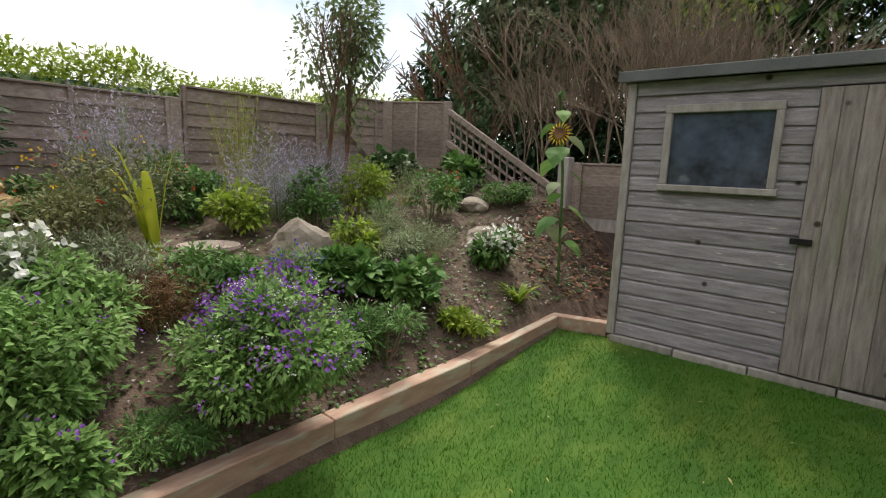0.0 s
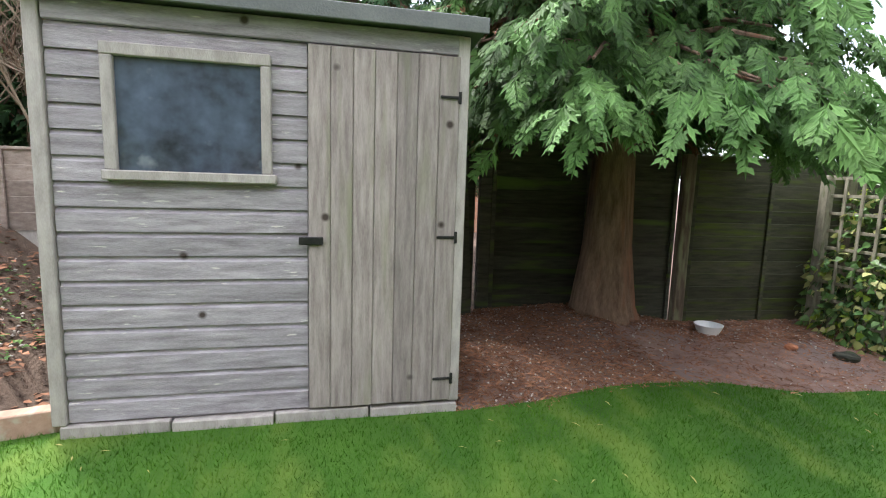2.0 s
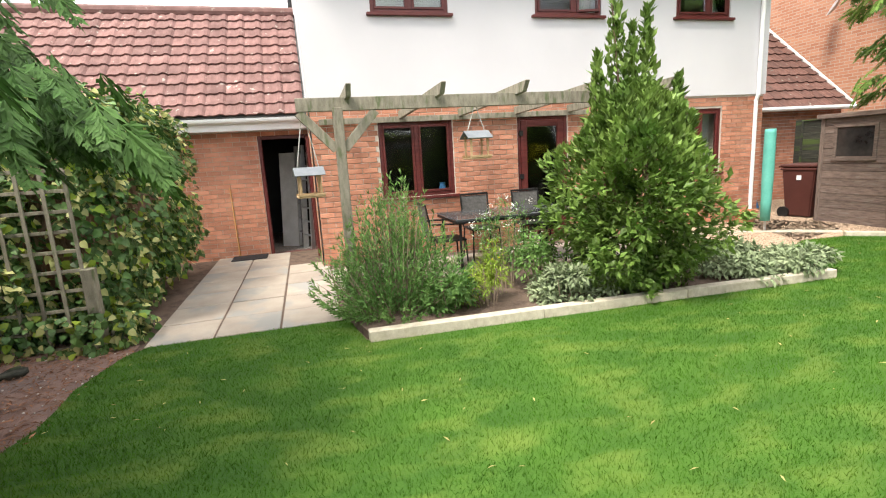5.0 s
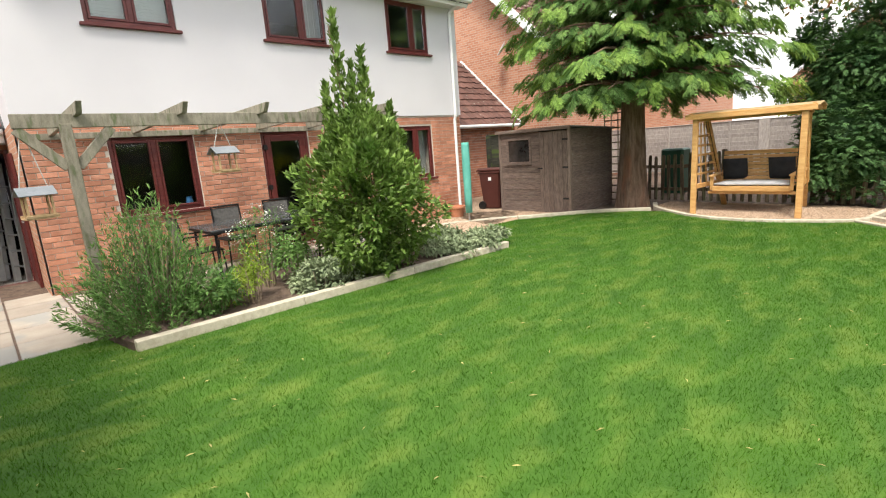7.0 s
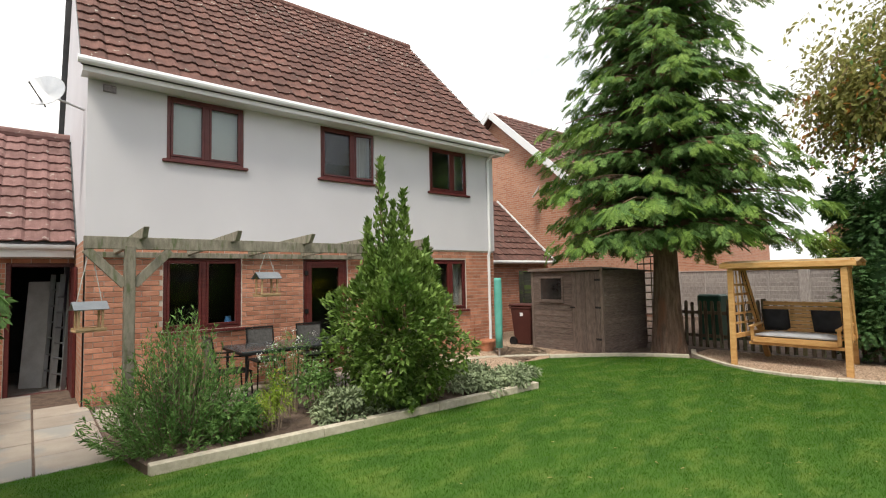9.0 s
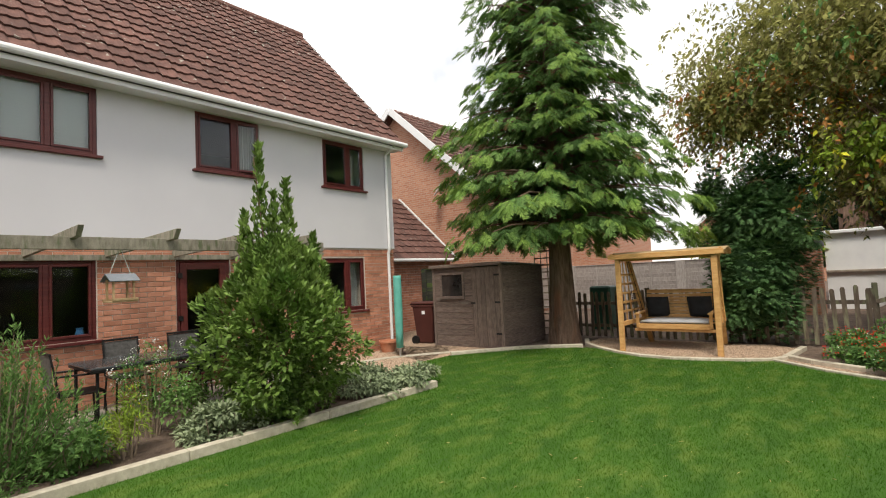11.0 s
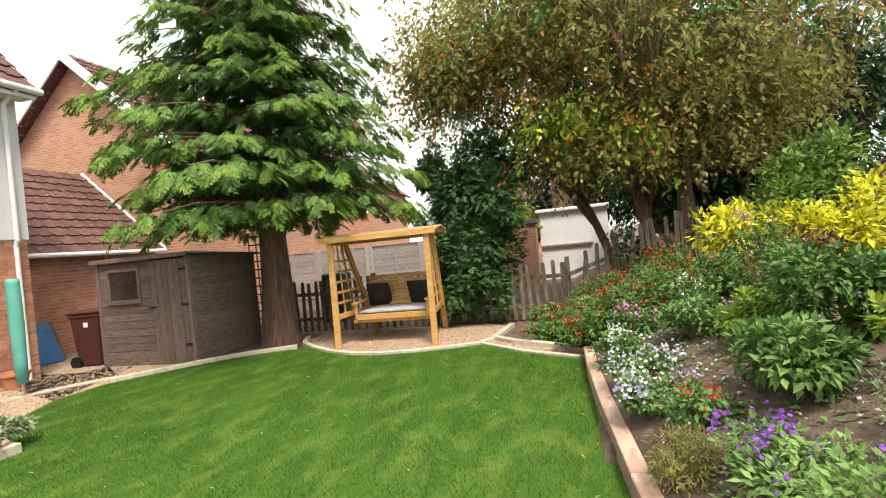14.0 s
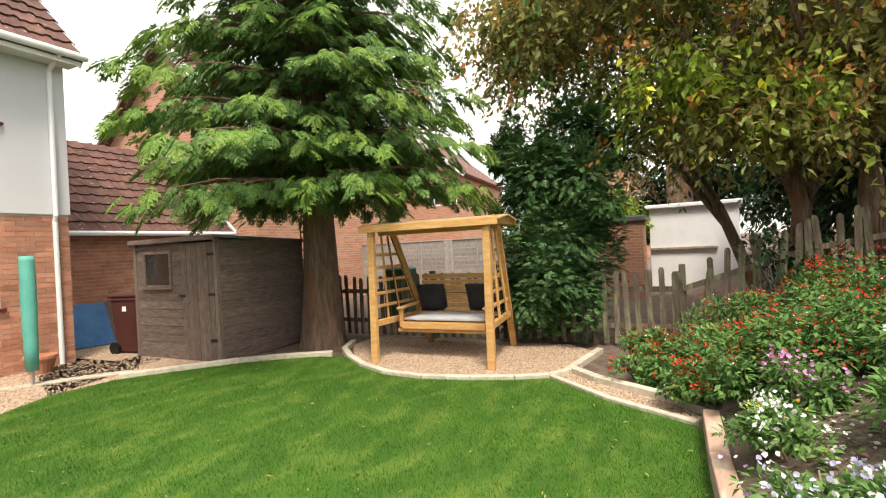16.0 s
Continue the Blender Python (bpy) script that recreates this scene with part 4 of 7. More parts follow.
nroof = part("roof", beam((8.0, -14.2, 4.5), (11.6, -14.2, 7.72), 8.0, 0.1, 0), M_tile, nb)
part("roof_far", beam((11.6, -14.2, 7.72), (15.2, -14.2, 4.5), 8.0, 0.1, 0), M_tile, nb)
tile_roof(nroof, 8.0, 4.56, 11.6, 7.78, -18.1, -10.25, M_tile_o, M_tile, near=(0, 0.1))
part("bargeboard", beam((7.9, -10.13, 4.42), (11.62, -10.13, 7.72), 0.05, 0.24), M_upvc, nb)
part("bargeboard", beam((11.58, -10.12, 7.72), (15.3, -10.12, 4.42), 0.05, 0.24), M_upvc, nb)
sat = part("satellite_dish", lathe([(0.0, 0), (0.12, 0.02), (0.24, 0.08), (0.235, 0.085), (0.0, 0.01)], 20), M_alu, nb)
sat.matrix_basis = Matrix.Translation((9.4, -10.15, 4.4)) @ pose(0, 0, 0, -60, 0, -40)
na = thing("neighbour_annex", "low brick annex with a lichen-spotted brown tiled roof", "outbuilding", kind="structure")
part("wall", box(9.05, -10.1, -0.1, 9.25, HY0 - 0.03, 2.05), M_mortar, na)
lay_bricks(na, 9.05, -10.1, HY0 - 0.03, -0.05, 2.05, [], None)
aroof = part("roof", beam((8.8, -7.85, 2.04), (11.3, -7.85, 4.3), 4.5, 0.06, 0), M_felt, na)
tile_roof(aroof, 8.8, 2.08, 11.3, 4.34, -10.1, HY0 - 0.03, M_tile_o, M_tile, near=(-10, -5.5))
part("verge", beam((8.8, -10.14, 2.07), (11.3, -10.14, 4.34), 0.05, 0.14), M_upvc, na)
part("gutter", tube((8.74, -10.1, 2.05), (8.74, HY0 - 0.1, 2.05), 0.05, seg=12), M_upvc, na)
part("downpipe", tube((8.95, -5.8, 2.0), (8.95, -5.8, 1.5), 0.034), M_upvc, na)


def far_house(at, rz, w, d, h, ridge, label, lights=()):
    t = thing("far_house", label, "house", at, rz, "houses beyond the garden", "structure")
    gb = bmesh.new()
    vs = [gb.verts.new((x, y, z)) for y in (0, -d) for x, z in ((-w / 2, 0), (w / 2, 0), (w / 2, h), (0, ridge), (-w / 2, h))]
    for q in ((0, 1, 2, 3, 4), (9, 8, 7, 6, 5), (0, 4, 9, 5), (2, 1, 6, 7)):
        gb.faces.new([vs[i] for i in q])
    bmesh.ops.recalc_face_normals(gb, faces=gb.faces[:])
    part("wall", gb, M_brick_far, t)
    for s in (-1, 1):
        part("roof", beam((s * (w / 2 + 0.3), -d / 2, h - 0.2), (0, -d / 2, ridge + 0.08), d + 0.5, 0.1, 0), M_tile, t)
        part("bargeboard", beam((s * (w / 2 + 0.3), 0.26, h - 0.24), (0, 0.26, ridge + 0.04), 0.03, 0.18), M_upvc, t)
    for x, z, ww, hh in lights or [(sx * w / 4, z, 1.0, 1.1) for z in (0.9, 3.3) for sx in (-1, 1) if z + 1.2 < h + 0.3]:
        wn = part("window", box(x - ww / 2, 0.0, z, x + ww / 2, 0.03, z + hh, 0.01), M_upvc, t, "white framed window")
        for s in (-1, 1):
            # flat panes painted with the darkness of the rooms behind
            part("pane", box(x + s * ww * 0.24 - ww * 0.18, 0.03, z + 0.08, x + s * ww * 0.24 + ww * 0.18, 0.036, z + hh - 0.08), M_room_shade, wn)
    return t


far_house((10.9, -21.5, 0), 6, 6.4, 8, 4.9, 7.4, "distant brick house with white windows and tiled roof", ((-1.9, 3.35, 0.6, 1.05), (-2.75, 3.35, 0.5, 1.05), (1.3, 0.9, 0.8, 1.3), (2.6, 0.1, 1.1, 2.15)))
far_house((3.5, -38.0, 0), 0, 8, 8, 4.4, 7.6, "distant brick house seen between the trees")
far_house((5.0, 15.5, 0), 180, 9, 8, 4.6, 7.4, "red brick house beyond the dark fence")


# ---- grey shed ----
shed = thing("garden_shed", "weathered grey shiplap shed with plank door and felt roof", "shed", (-1.345, 3.785, 0.0), 3.2)
SW, SD = 1.91, 1.35
part("core", box(0.02, 0.02, 0.20, SW - 0.02, SD - 0.01, 1.98), M_grey_wood, shed)
board_ys = [(0.232 + 0.1123 * i, 0.232 + 0.1123 * (i + 1)) for i in range(16)]


def shiplap(x0, x1, z0, z1, y=0.0):
    b = bmesh.new()
    pr = [(0.02, z0), (0.0, z0), (0.0, z1 - 0.024), (0.011, z1 - 0.016), (0.016, z1), (0.02, z1)]
    a = [b.verts.new((x0, y + p, z)) for p, z in pr]
    c = [b.verts.new((x1, y + p, z)) for p, z in pr]
    for i in range(len(pr)):
        k = (i + 1) % len(pr)
        b.faces.new((a[i], c[i], c[k], a[k]))
    b.faces.new(a[::-1])
    b.faces.new(c)
    bmesh.ops.recalc_face_normals(b, faces=b.faces[:])
    return b


for z0, z1 in board_ys:
    segs = [(0.045, 1.12)]
    if z0 >= 1.34 and z1 <= 1.96:
        segs = [(0.045, 0.265), (0.96, 1.12)]
    for a, c in segs:
        part("board", shiplap(a, c, z0 + 0.0015, z1 - 0.0015), M_grey_wood, shed)
    part("side_board", box(-0.012, 0.04, z0, 0.0, SD, z1 - 0.004, 0.002), M_grey_wood, shed)
    part("side_board", box(SW, 0.04, z0, SW + 0.012, SD, z1 - 0.004, 0.002), M_grey_wood, shed)
part("top_board", box(0.045, -0.012, 2.03, SW - 0.03, 0.02, 2.125, 0.004), M_grey_wood, shed)
for x0 in (-0.02, SW - 0.06):
    part("corner_trim", box(x0, -0.02, 0.225, x0 + 0.06, 0.03, 2.12, 0.005), M_pale_wood, shed)
for i in range(4):
    part("floor_bearer", box(0.01 + 0.475 * i, -0.022 - 0.006 * (i % 2), 0.08, 0.475 + 0.475 * i, 0.04, 0.222 - 0.006 * (i % 2), 0.006), M_pale_wood, shed, "pale block under the boards")
# added set-back filler, darker brown to stand for shade under the floor
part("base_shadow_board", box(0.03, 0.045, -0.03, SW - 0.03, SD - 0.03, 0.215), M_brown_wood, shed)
roof_b = beam((SW / 2, -0.09, 2.165), (SW / 2, SD + 0.08, 2.0), SW + 0.14, 0.03, 0.004)
part("roof_felt", roof_b, M_felt, shed, "grey mineral felt roof")
part("felt_edge", box(-0.07, -0.10, 2.12, SW + 0.07, -0.085, 2.195, 0.004), M_felt, shed)
win = part("window_frame", box(0.26, -0.03, 1.90, 0.96, 0.015, 1.955, 0.005), M_pale_wood, shed, "pale timber window frame")
part("frame_foot", box(0.25, -0.045, 1.365, 0.98, 0.015, 1.41, 0.005), M_pale_wood, win)
part("frame_side", box(0.26, -0.03, 1.41, 0.31, 0.015, 1.90, 0.005), M_pale_wood, win)
part("frame_side", box(0.915, -0.03, 1.41, 0.96, 0.015, 1.90, 0.005), M_pale_wood, win)
# opaque pane, its bluish reflection painted along with the dust
part("pane", box(0.31, -0.004, 1.41, 0.915, 0.002, 1.90), M_dusty_reflect, win)
# added dark sheet, coloured as the shade inside the shed
part("dark_behind", box(0.30, 0.012, 1.40, 0.925, 0.018, 1.91), M_room_shade, win)
DX0, DX1, DZ0, DZ1 = 1.125, 1.86, 0.235, 2.02
dr = part("door", box(DX0, -0.022, DZ0, DX1, 0.018, DZ1), M_grey_wood_v, shed, "shed door of vertical weathered planks")
nb_ = 7
for i in range(nb_):
    w = (DX1 - DX0) / nb_
    part("plank", box(DX0 + i * w + 0.001, -0.030 - 0.004 * (i % 2), DZ0 + random.uniform(0, 0.006), DX0 + (i + 1) * w - 0.001, -0.022, DZ1 - random.uniform(0, 0.006), 0.004), M_grey_wood_v, dr)
for z in (0.36, 1.12, 1.82):
    hg = part("hinge", beam((DX1 - 0.10, -0.036, z), (DX1 + 0.0, -0.036, z), 0.005, 0.014), M_metal, dr)
    part("hinge_plate", box(DX1 - 0.008, -0.040, z - 0.03, DX1 + 0.008, -0.033, z + 0.03, 0.002), M_metal, hg)
part("latch", box(DX0 - 0.045, -0.052, 1.08, DX0 + 0.07, -0.034, 1.118, 0.004), M_metal, dr, "black iron latch")

# ---- brown shed ----
bs = thing("brown_shed", "brown stained wooden shed with a small window and plank door", "shed", (4.55, -6.1, 0.0))
BW, BD = 1.83, 1.75
part("core", box(0.02, -BD, -0.04, BW - 0.02, -0.02, 1.70), M_brown_wood, bs)
for i in range(14):
    z0, z1 = -0.02 + 0.1245 * i, -0.02 + 0.1245 * (i + 1)
    segs = [(0.74, BW - 0.04)]
    if z0 > 0.98 and z1 < 1.65:
        segs = [(0.74, 0.95), (1.62, BW - 0.04)]
    for a, c in segs:
        part("board", box(a, -0.02, z0, c, 0.0 - 0.002 * (i % 2), z1 - 0.005, 0.004), M_brown_wood, bs)
    part("side_board", box(-0.014, -BD + 0.03, z0, 0.004, -0.05, z1 - 0.005, 0.003), M_brown_wood, bs)
for x in (-0.02, BW - 0.045):
    part("corner_trim", box(x, -0.05, -0.03, x + 0.065, 0.016, 1.74, 0.005), M_brown_wood_v, bs)
for i in range(6):
    w = 0.68 / 6
    part("door_plank", box(0.05 + i * w + 0.002, -0.018, 0.0, 0.05 + (i + 1) * w - 0.002, 0.012 + 0.003 * (i % 2), 1.70, 0.004), M_brown_wood_v, bs)
for z in (0.3, 0.95, 1.52):
    part("hinge", box(0.03, 0.014, z - 0.02, 0.16, 0.024, z + 0.02, 0.002), M_metal, bs)
part("latch", box(0.66, 0.012, 0.92, 0.78, 0.026, 0.95, 0.002), M_metal, bs)
bw = part("window_frame", box(0.95, -0.01, 1.56, 1.62, 0.022, 1.61, 0.004), M_brown_wood, bs)
part("frame_foot", box(0.94, -0.01, 1.02, 1.63, 0.03, 1.07, 0.004), M_brown_wood, bw)
part("frame_side", box(0.95, -0.01, 1.07, 1.0, 0.022, 1.56, 0.004), M_brown_wood, bw)
part("frame_side", box(1.57, -0.01, 1.07, 1.62, 0.022, 1.56, 0.004), M_brown_wood, bw)
part("pane", box(1.0, -0.006, 1.07, 1.57, -0.001, 1.56), M_dim, bw)
# added sheet painted with the brown shed's inner shade
part("dark_behind", box(0.99, -0.016, 1.06, 1.58, -0.012, 1.57), M_room_shade, bw)
part("roof", beam((BW / 2, 0.07, 1.77), (BW / 2, -BD - 0.06, 1.69), BW + 0.12, 0.035), M_felt, bs)
part("felt_edge", box(-0.06, 0.06, 1.72, BW + 0.06, 0.075, 1.79, 0.004), M_brown_wood, bs)


# ---- fences ----
def lap_panel(name, p, q, z0, z1, mat, label, slat=0.13, posts=True, battens=3, parent=None, group="lap fence panels", post_mat=None):
    """A fence panel of overlapping horizontal slats between two posts."""
    p, q = Vector((*p, 0)), Vector((*q, 0))
    d = q - p
    rz = math.degrees(math.atan2(d.y, d.x))
    t = thing(name, label, "fence", (p.x, p.y, 0), rz, group)
    ln = d.length
    n = max(2, round((z1 - z0) / slat))
    h = (z1 - z0) / n
    for i in range(n):
        b = beam((0.0, 0.0, z0 + h * (i + 0.5)), (ln, 0.0, z0 + h * (i + 0.5)), 0.010, h * 1.18, 0.003, roll=7)
        part("slat", b, mat, t)
    for k in range(battens):
        x = 0.03 + (ln - 0.06) * k / (battens - 1)
        for s in (-1, 1):
            part("batten", box(x - 0.02, s * 0.028 - 0.01, z0, x + 0.02, s * 0.028 + 0.01, z1, 0.003), mat, t)
    part("capping", box(0, -0.03, z1, ln, 0.03, z1 + 0.025, 0.004), mat, t)
    if posts:
        for x in ((-0.05, ln + 0.05) if posts is True else (-0.05,)):
            part("post", box(x - 0.06, -0.045, z0 - 0.35, x + 0.06, 0.045, z1 + 0.03, 0.008), post_mat or mat, t)
    return t


for k in range(8):
    ya, yb = 6.1 - 1.92 * k, 6.1 - 1.92 * (k + 1)
    if yb < -8.4:
        yb = -8.35
    base = ground_z(-5.9, (ya + yb) / 2)
    top = 2.42 if k == 0 else (2.25 if k == 1 else (2.10 if k < 5 else 2.08))
    lap_panel("fence_west", (-5.9, ya - 0.06), (-5.9, yb + 0.06), max(0.75, base + 0.04), top, M_fence, "brown overlapped fence panel along the bank", posts="first")
lap_panel("fence_corner", (-5.83, 5.38), (-5.07, 5.83), 1.45, 2.42, M_fence, "brown overlapped corner fence panel")
brace = tagged(part("fence_brace", beam((-5.84, 4.5, 2.0), (-5.84, 5.12, 1.5), 0.04, 0.07), M_fence), "diagonal timber brace on the fence", "brace")


def lattice(name, origin, ux, uz, w, h, step, mat, label, slat=0.028, square=True):
    """Crossed laths in a frame: ux runs along it, uz up."""
    t = thing(name, label, "trellis", group="garden trellis")
    o, ux, uz = Vector(origin), Vector(ux).normalized(), Vector(uz).normalized()
    nrm = ux.cross(uz).normalized() * 0.008
    n = round(w / step)
    for i in range(n + 1):
        p = o + ux * (w * i / n)
        part("lath", beam(p + nrm, p + uz * h + nrm, slat, 0.014, 0.002), mat, t)
    n = round(h / step)
    for i in range(n + 1):
        p = o + uz * (h * i / n)
        part("lath", beam(p - nrm, p + ux * w - nrm, 0.014, slat, 0.002), mat, t)
    return t


sl = Vector((1.86, -0.17, -0.97))
lattice("leaning_trellis", (-4.98, 5.84, 1.86), sl, (0.0, 0.0, 1.0), sl.length, 0.44, 0.15, M_fence, "weathered square trellis leaning down the bank", 0.035)
for dz in (0.0, 0.47):
    tagged(part("trellis_rail", beam(Vector((-5.0, 5.82, 1.84 + dz)), Vector((-3.05, 5.64, 0.80 + dz)), 0.05, 0.08), M_fence), "sloping weathered timber rail", "rail", "trellis rails")
tagged(part("fence_post", box(-2.86, 5.46, 0.75, -2.72, 5.60, 1.64, 0.012), M_pale_wood), "square weathered timber post", "post")
lap_panel("fence_low", (-2.66, 5.62), (-0.7, 5.66), 0.95, 1.55, M_fence, "low brown fence of horizontal boards behind the shed")
tagged(part("gravel_board", box(-2.66, 5.64, 0.78, -0.7, 5.68, 0.94, 0.006), M_pale_wood), "pale board under the low fence", "board")

lap_panel("fence_dark", (1.25, 5.94), (3.2, 5.94), 0.07, 2.12, M_fence_dark, "dark green stained fence panel with gaps below", battens=3, posts="first", group="dark fence panels", post_mat=M_fence_dark)
lap_panel("fence_dark", (3.36, 5.94), (5.2, 5.94), 0.0, 1.74, M_fence_moss, "mossy dark green fence panel", battens=3, posts="first", group="dark fence panels", post_mat=M_picket)
lap_panel("fence_dark", (5.3, 5.94), (7.1, 5.94), 0.0, 1.74, M_fence_dark, "dark fence panel behind the ivy", battens=3, posts="first", group="dark fence panels", post_mat=M_picket)
lap_panel("fence_dark", (7.2, 5.94), (8.6, 5.94), 0.0, 1.74, M_fence_dark, "dark fence panel by the garage", battens=3, group="dark fence panels", post_mat=M_picket)
lap_panel("fence_dark", (-0.6, 6.0), (1.0, 6.0), 0.06, 1.62, M_fence_dark, "dark fence panel behind the shed", battens=3, group="dark fence panels")
lattice("fence_trellis", (-0.6, 6.0, 1.65), (1, 0, 0), (0, 0, 1), 1.65, 0.5, 0.14, M_fence_dark, "dark square trellis on top of a fence", 0.025)
tagged(part("leaning_plank", beam((0.98, 5.7, 0.1), (0.92, 5.88, 1.75), 0.16, 0.025), M_fence_dark), "dark plank leaning on the fence", "plank")

TRX = 4.66
lattice("ivy_trellis", (TRX, 5.62, 0.02), (0, -1, 0), (0, 0, 1), 1.22, 1.55, 0.175, M_pergola, "square timber trellis overgrown with ivy", 0.03)
lattice("low_trellis", (TRX, 4.36, 0.02), (1, 0.02, 0), (0, 0, 1), 0.75, 0.62, 0.13, M_pergola, "low square trellis beside the patio", 0.028)
tagged(part("trellis_post", box(TRX - 0.05, 4.31, -0.05, TRX + 0.05, 4.41, 0.72, 0.008), M_pergola), "square trellis corner post", "post", "trellis posts")
tagged(part("trellis_post", box(TRX - 0.04, 5.6, -0.05, TRX + 0.04, 5.7, 1.6, 0.008), M_pergola), "square trellis corner post", "post", "trellis posts")


def picket_mesh(h):
    b = bmesh.new()
    pr = [(-0.035, 0), (0.035, 0), (0.035, h - 0.035), (0.018, h), (-0.018, h), (-0.035, h - 0.035)]
    a = [b.verts.new((x, -0.009, z)) for x, z in pr]
    c = [b.verts.new((x, 0.009, z)) for x, z in pr]
    b.faces.new(a)
    b.faces.new(c[::-1])
    for i in range(6):
        k = (i + 1) % 6
        b.faces.new((a[k], a[i], c[i], c[k]))
    return mesh_of("picket", b, M_picket)


PICKET = [picket_mesh(h) for h in (0.97, 1.0, 1.03)]
pf = thing("picket_fence", "weathered round-topped timber picket fence", "fence")
x = 4.35
while x > -5.85:
    z = ground_z(x, -8.4) + 0.04
    zr = 0.30 * smooth_step(-1.1, -2.2, x)
    o = new("picket", PICKET[random.randrange(3)])
    o.parent = pf
    o.matrix_basis = pose(x, -8.4 + random.uniform(-0.006, 0.006), z + zr * 0.3, 0, random.uniform(-2.0, 2.0) + (random.uniform(-7, 7) if x < -1.2 else 0), 0)
    x -= 0.146
px = [4.4, 2.4, 0.4, -1.3, -2.6, -4.0, -5.8]
for a, b in zip(px, px[1:]):
    za, zb = ground_z(a, -8.4), ground_z(b, -8.4)
    for dz in (0.28, 0.78):
        part("rail", beam((a, -8.445, za + dz), (b, -8.445, zb + dz), 0.035, 0.07), M_picket, pf)
for a in px:
    z = ground_z(a, -8.4)
    part("post", box(a - 0.04, -8.55, z - 0.2, a + 0.04, -8.465, z + 1.1, 0.008), M_picket, pf)

lattice("shed_trellis", (4.42, -8.22, 0.02), (1, 0, 0), (0, 0, 1), 0.5, 2.0, 0.165, M_picket, "dark narrow trellis between shed and trunk", 0.03)

# ---- garden swing ----
sw = thing("garden_swing", "honey pine two-seat garden swing with a slatted roof", "garden swing", (1.55, -7.32, -0.01), 1.5)
for x in (-0.80, 0.80):
    part("front_leg", beam((x, 0.64, 0), (x, 0.60, 1.72), 0.09, 0.07, 0.006), M_swing, sw)
    part("back_leg", beam((x * 0.82, -0.74, 0), (x * 0.96, 0.12, 1.72), 0.09, 0.06, 0.006), M_swing, sw)
    part("side_rail", beam((x, 0.56, 0.50), (x * 0.86, -0.48, 0.50), 0.05, 0.08), M_swing, sw)
    for i in range(5):
        z = 0.72 + 0.17 * i
        y0 = 0.64 - 0.04 * z / 1.72
        y1 = -0.72 + 0.84 * z / 1.72
        part("side_lath", beam((x, y0 - 0.02, z), (x * 0.9, y1 + 0.02, z), 0.02, 0.04, 0.003), M_swing, sw)
    for yy in (-0.16, 0.16):
        part("side_upright", beam((x, yy + 0.1, 0.52), (x * 0.98, yy * 0.5 + 0.3, 1.65), 0.02, 0.04, 0.003), M_swing, sw)
part("top_beam", beam((-0.86, 0.3, 1.70), (0.86, 0.3, 1.70), 0.09, 0.09, 0.006), M_swing, sw)
rf = part("roof", beam((-0.96, 0.66, 1.74), (0.96, 0.66, 1.74), 0.03, 0.09), M_swing, sw, "shallow weathered boarded swing roof")
part("roof_edge", beam((-0.96, -0.10, 1.74), (0.96, -0.10, 1.74), 0.03, 0.09), M_swing, rf)
for i in range(8):
    y = -0.36 + 0.72 * (i + 0.5) / 8
    part("roof_board", beam((-0.98, y + 0.28, 1.82 - abs(y) * 0.16), (0.98, y + 0.28, 1.82 - abs(y) * 0.16), 0.086, 0.018, 0.003, roll=(-9 if y > 0 else 9)), M_swing_roof, rf)
for x in (-0.90, 0.90):
    part("roof_end", beam((x, 0.64, 1.76), (x, -0.08, 1.76), 0.03, 0.10), M_swing, rf)
bench = part("bench_seat", beam((-0.6, 0.24, 0.43), (0.6, 0.24, 0.43), 0.05, 0.09), M_swing, sw, "pine bench hung on chains")
for i in range(5):
    part("seat_slat", beam((-0.6, 0.18 - 0.1 * i, 0.46), (0.6, 0.18 - 0.1 * i, 0.46), 0.085, 0.02, 0.003), M_swing, bench)
for i in range(8):
    z = 0.52 + 0.063 * i
    part("back_slat", beam((-0.6, -0.28 - 0.017 * i, z), (0.6, -0.28 - 0.017 * i, z), 0.02, 0.054, 0.003), M_swing, bench)
part("back_rail", beam((-0.6, -0.42, 1.04), (0.6, -0.42, 1.04), 0.03, 0.07), M_swing, bench)
part("foot_rail", beam((-0.68, 0.2, 0.36), (0.68, 0.2, 0.36), 0.06, 0.05), M_swing, bench)
for x in (-0.62, 0.62):
    part("arm_rest", beam((x, 0.28, 0.66), (x, -0.32, 0.68), 0.08, 0.03), M_swing, bench)
    part("arm_post", beam((x, 0.22, 0.40), (x, 0.22, 0.65), 0.05, 0.05), M_swing, bench)
    for yy, z in ((0.22, 0.66), (-0.3, 0.68)):
        ch = bmesh.new()
        for i in range(24):
            a = Vector((x * 1.08, yy, z)).lerp(Vector((x * 1.15, 0.3 + yy * 0.15, 1.66)), i / 24)
            b2 = Vector((x * 1.08, yy, z)).lerp(Vector((x * 1.15, 0.3 + yy * 0.15, 1.66)), (i + 0.8) / 24)
            tube(a, b2, 0.007, seg=5, bm=ch)
        part("chain", ch, M_metal, bench)


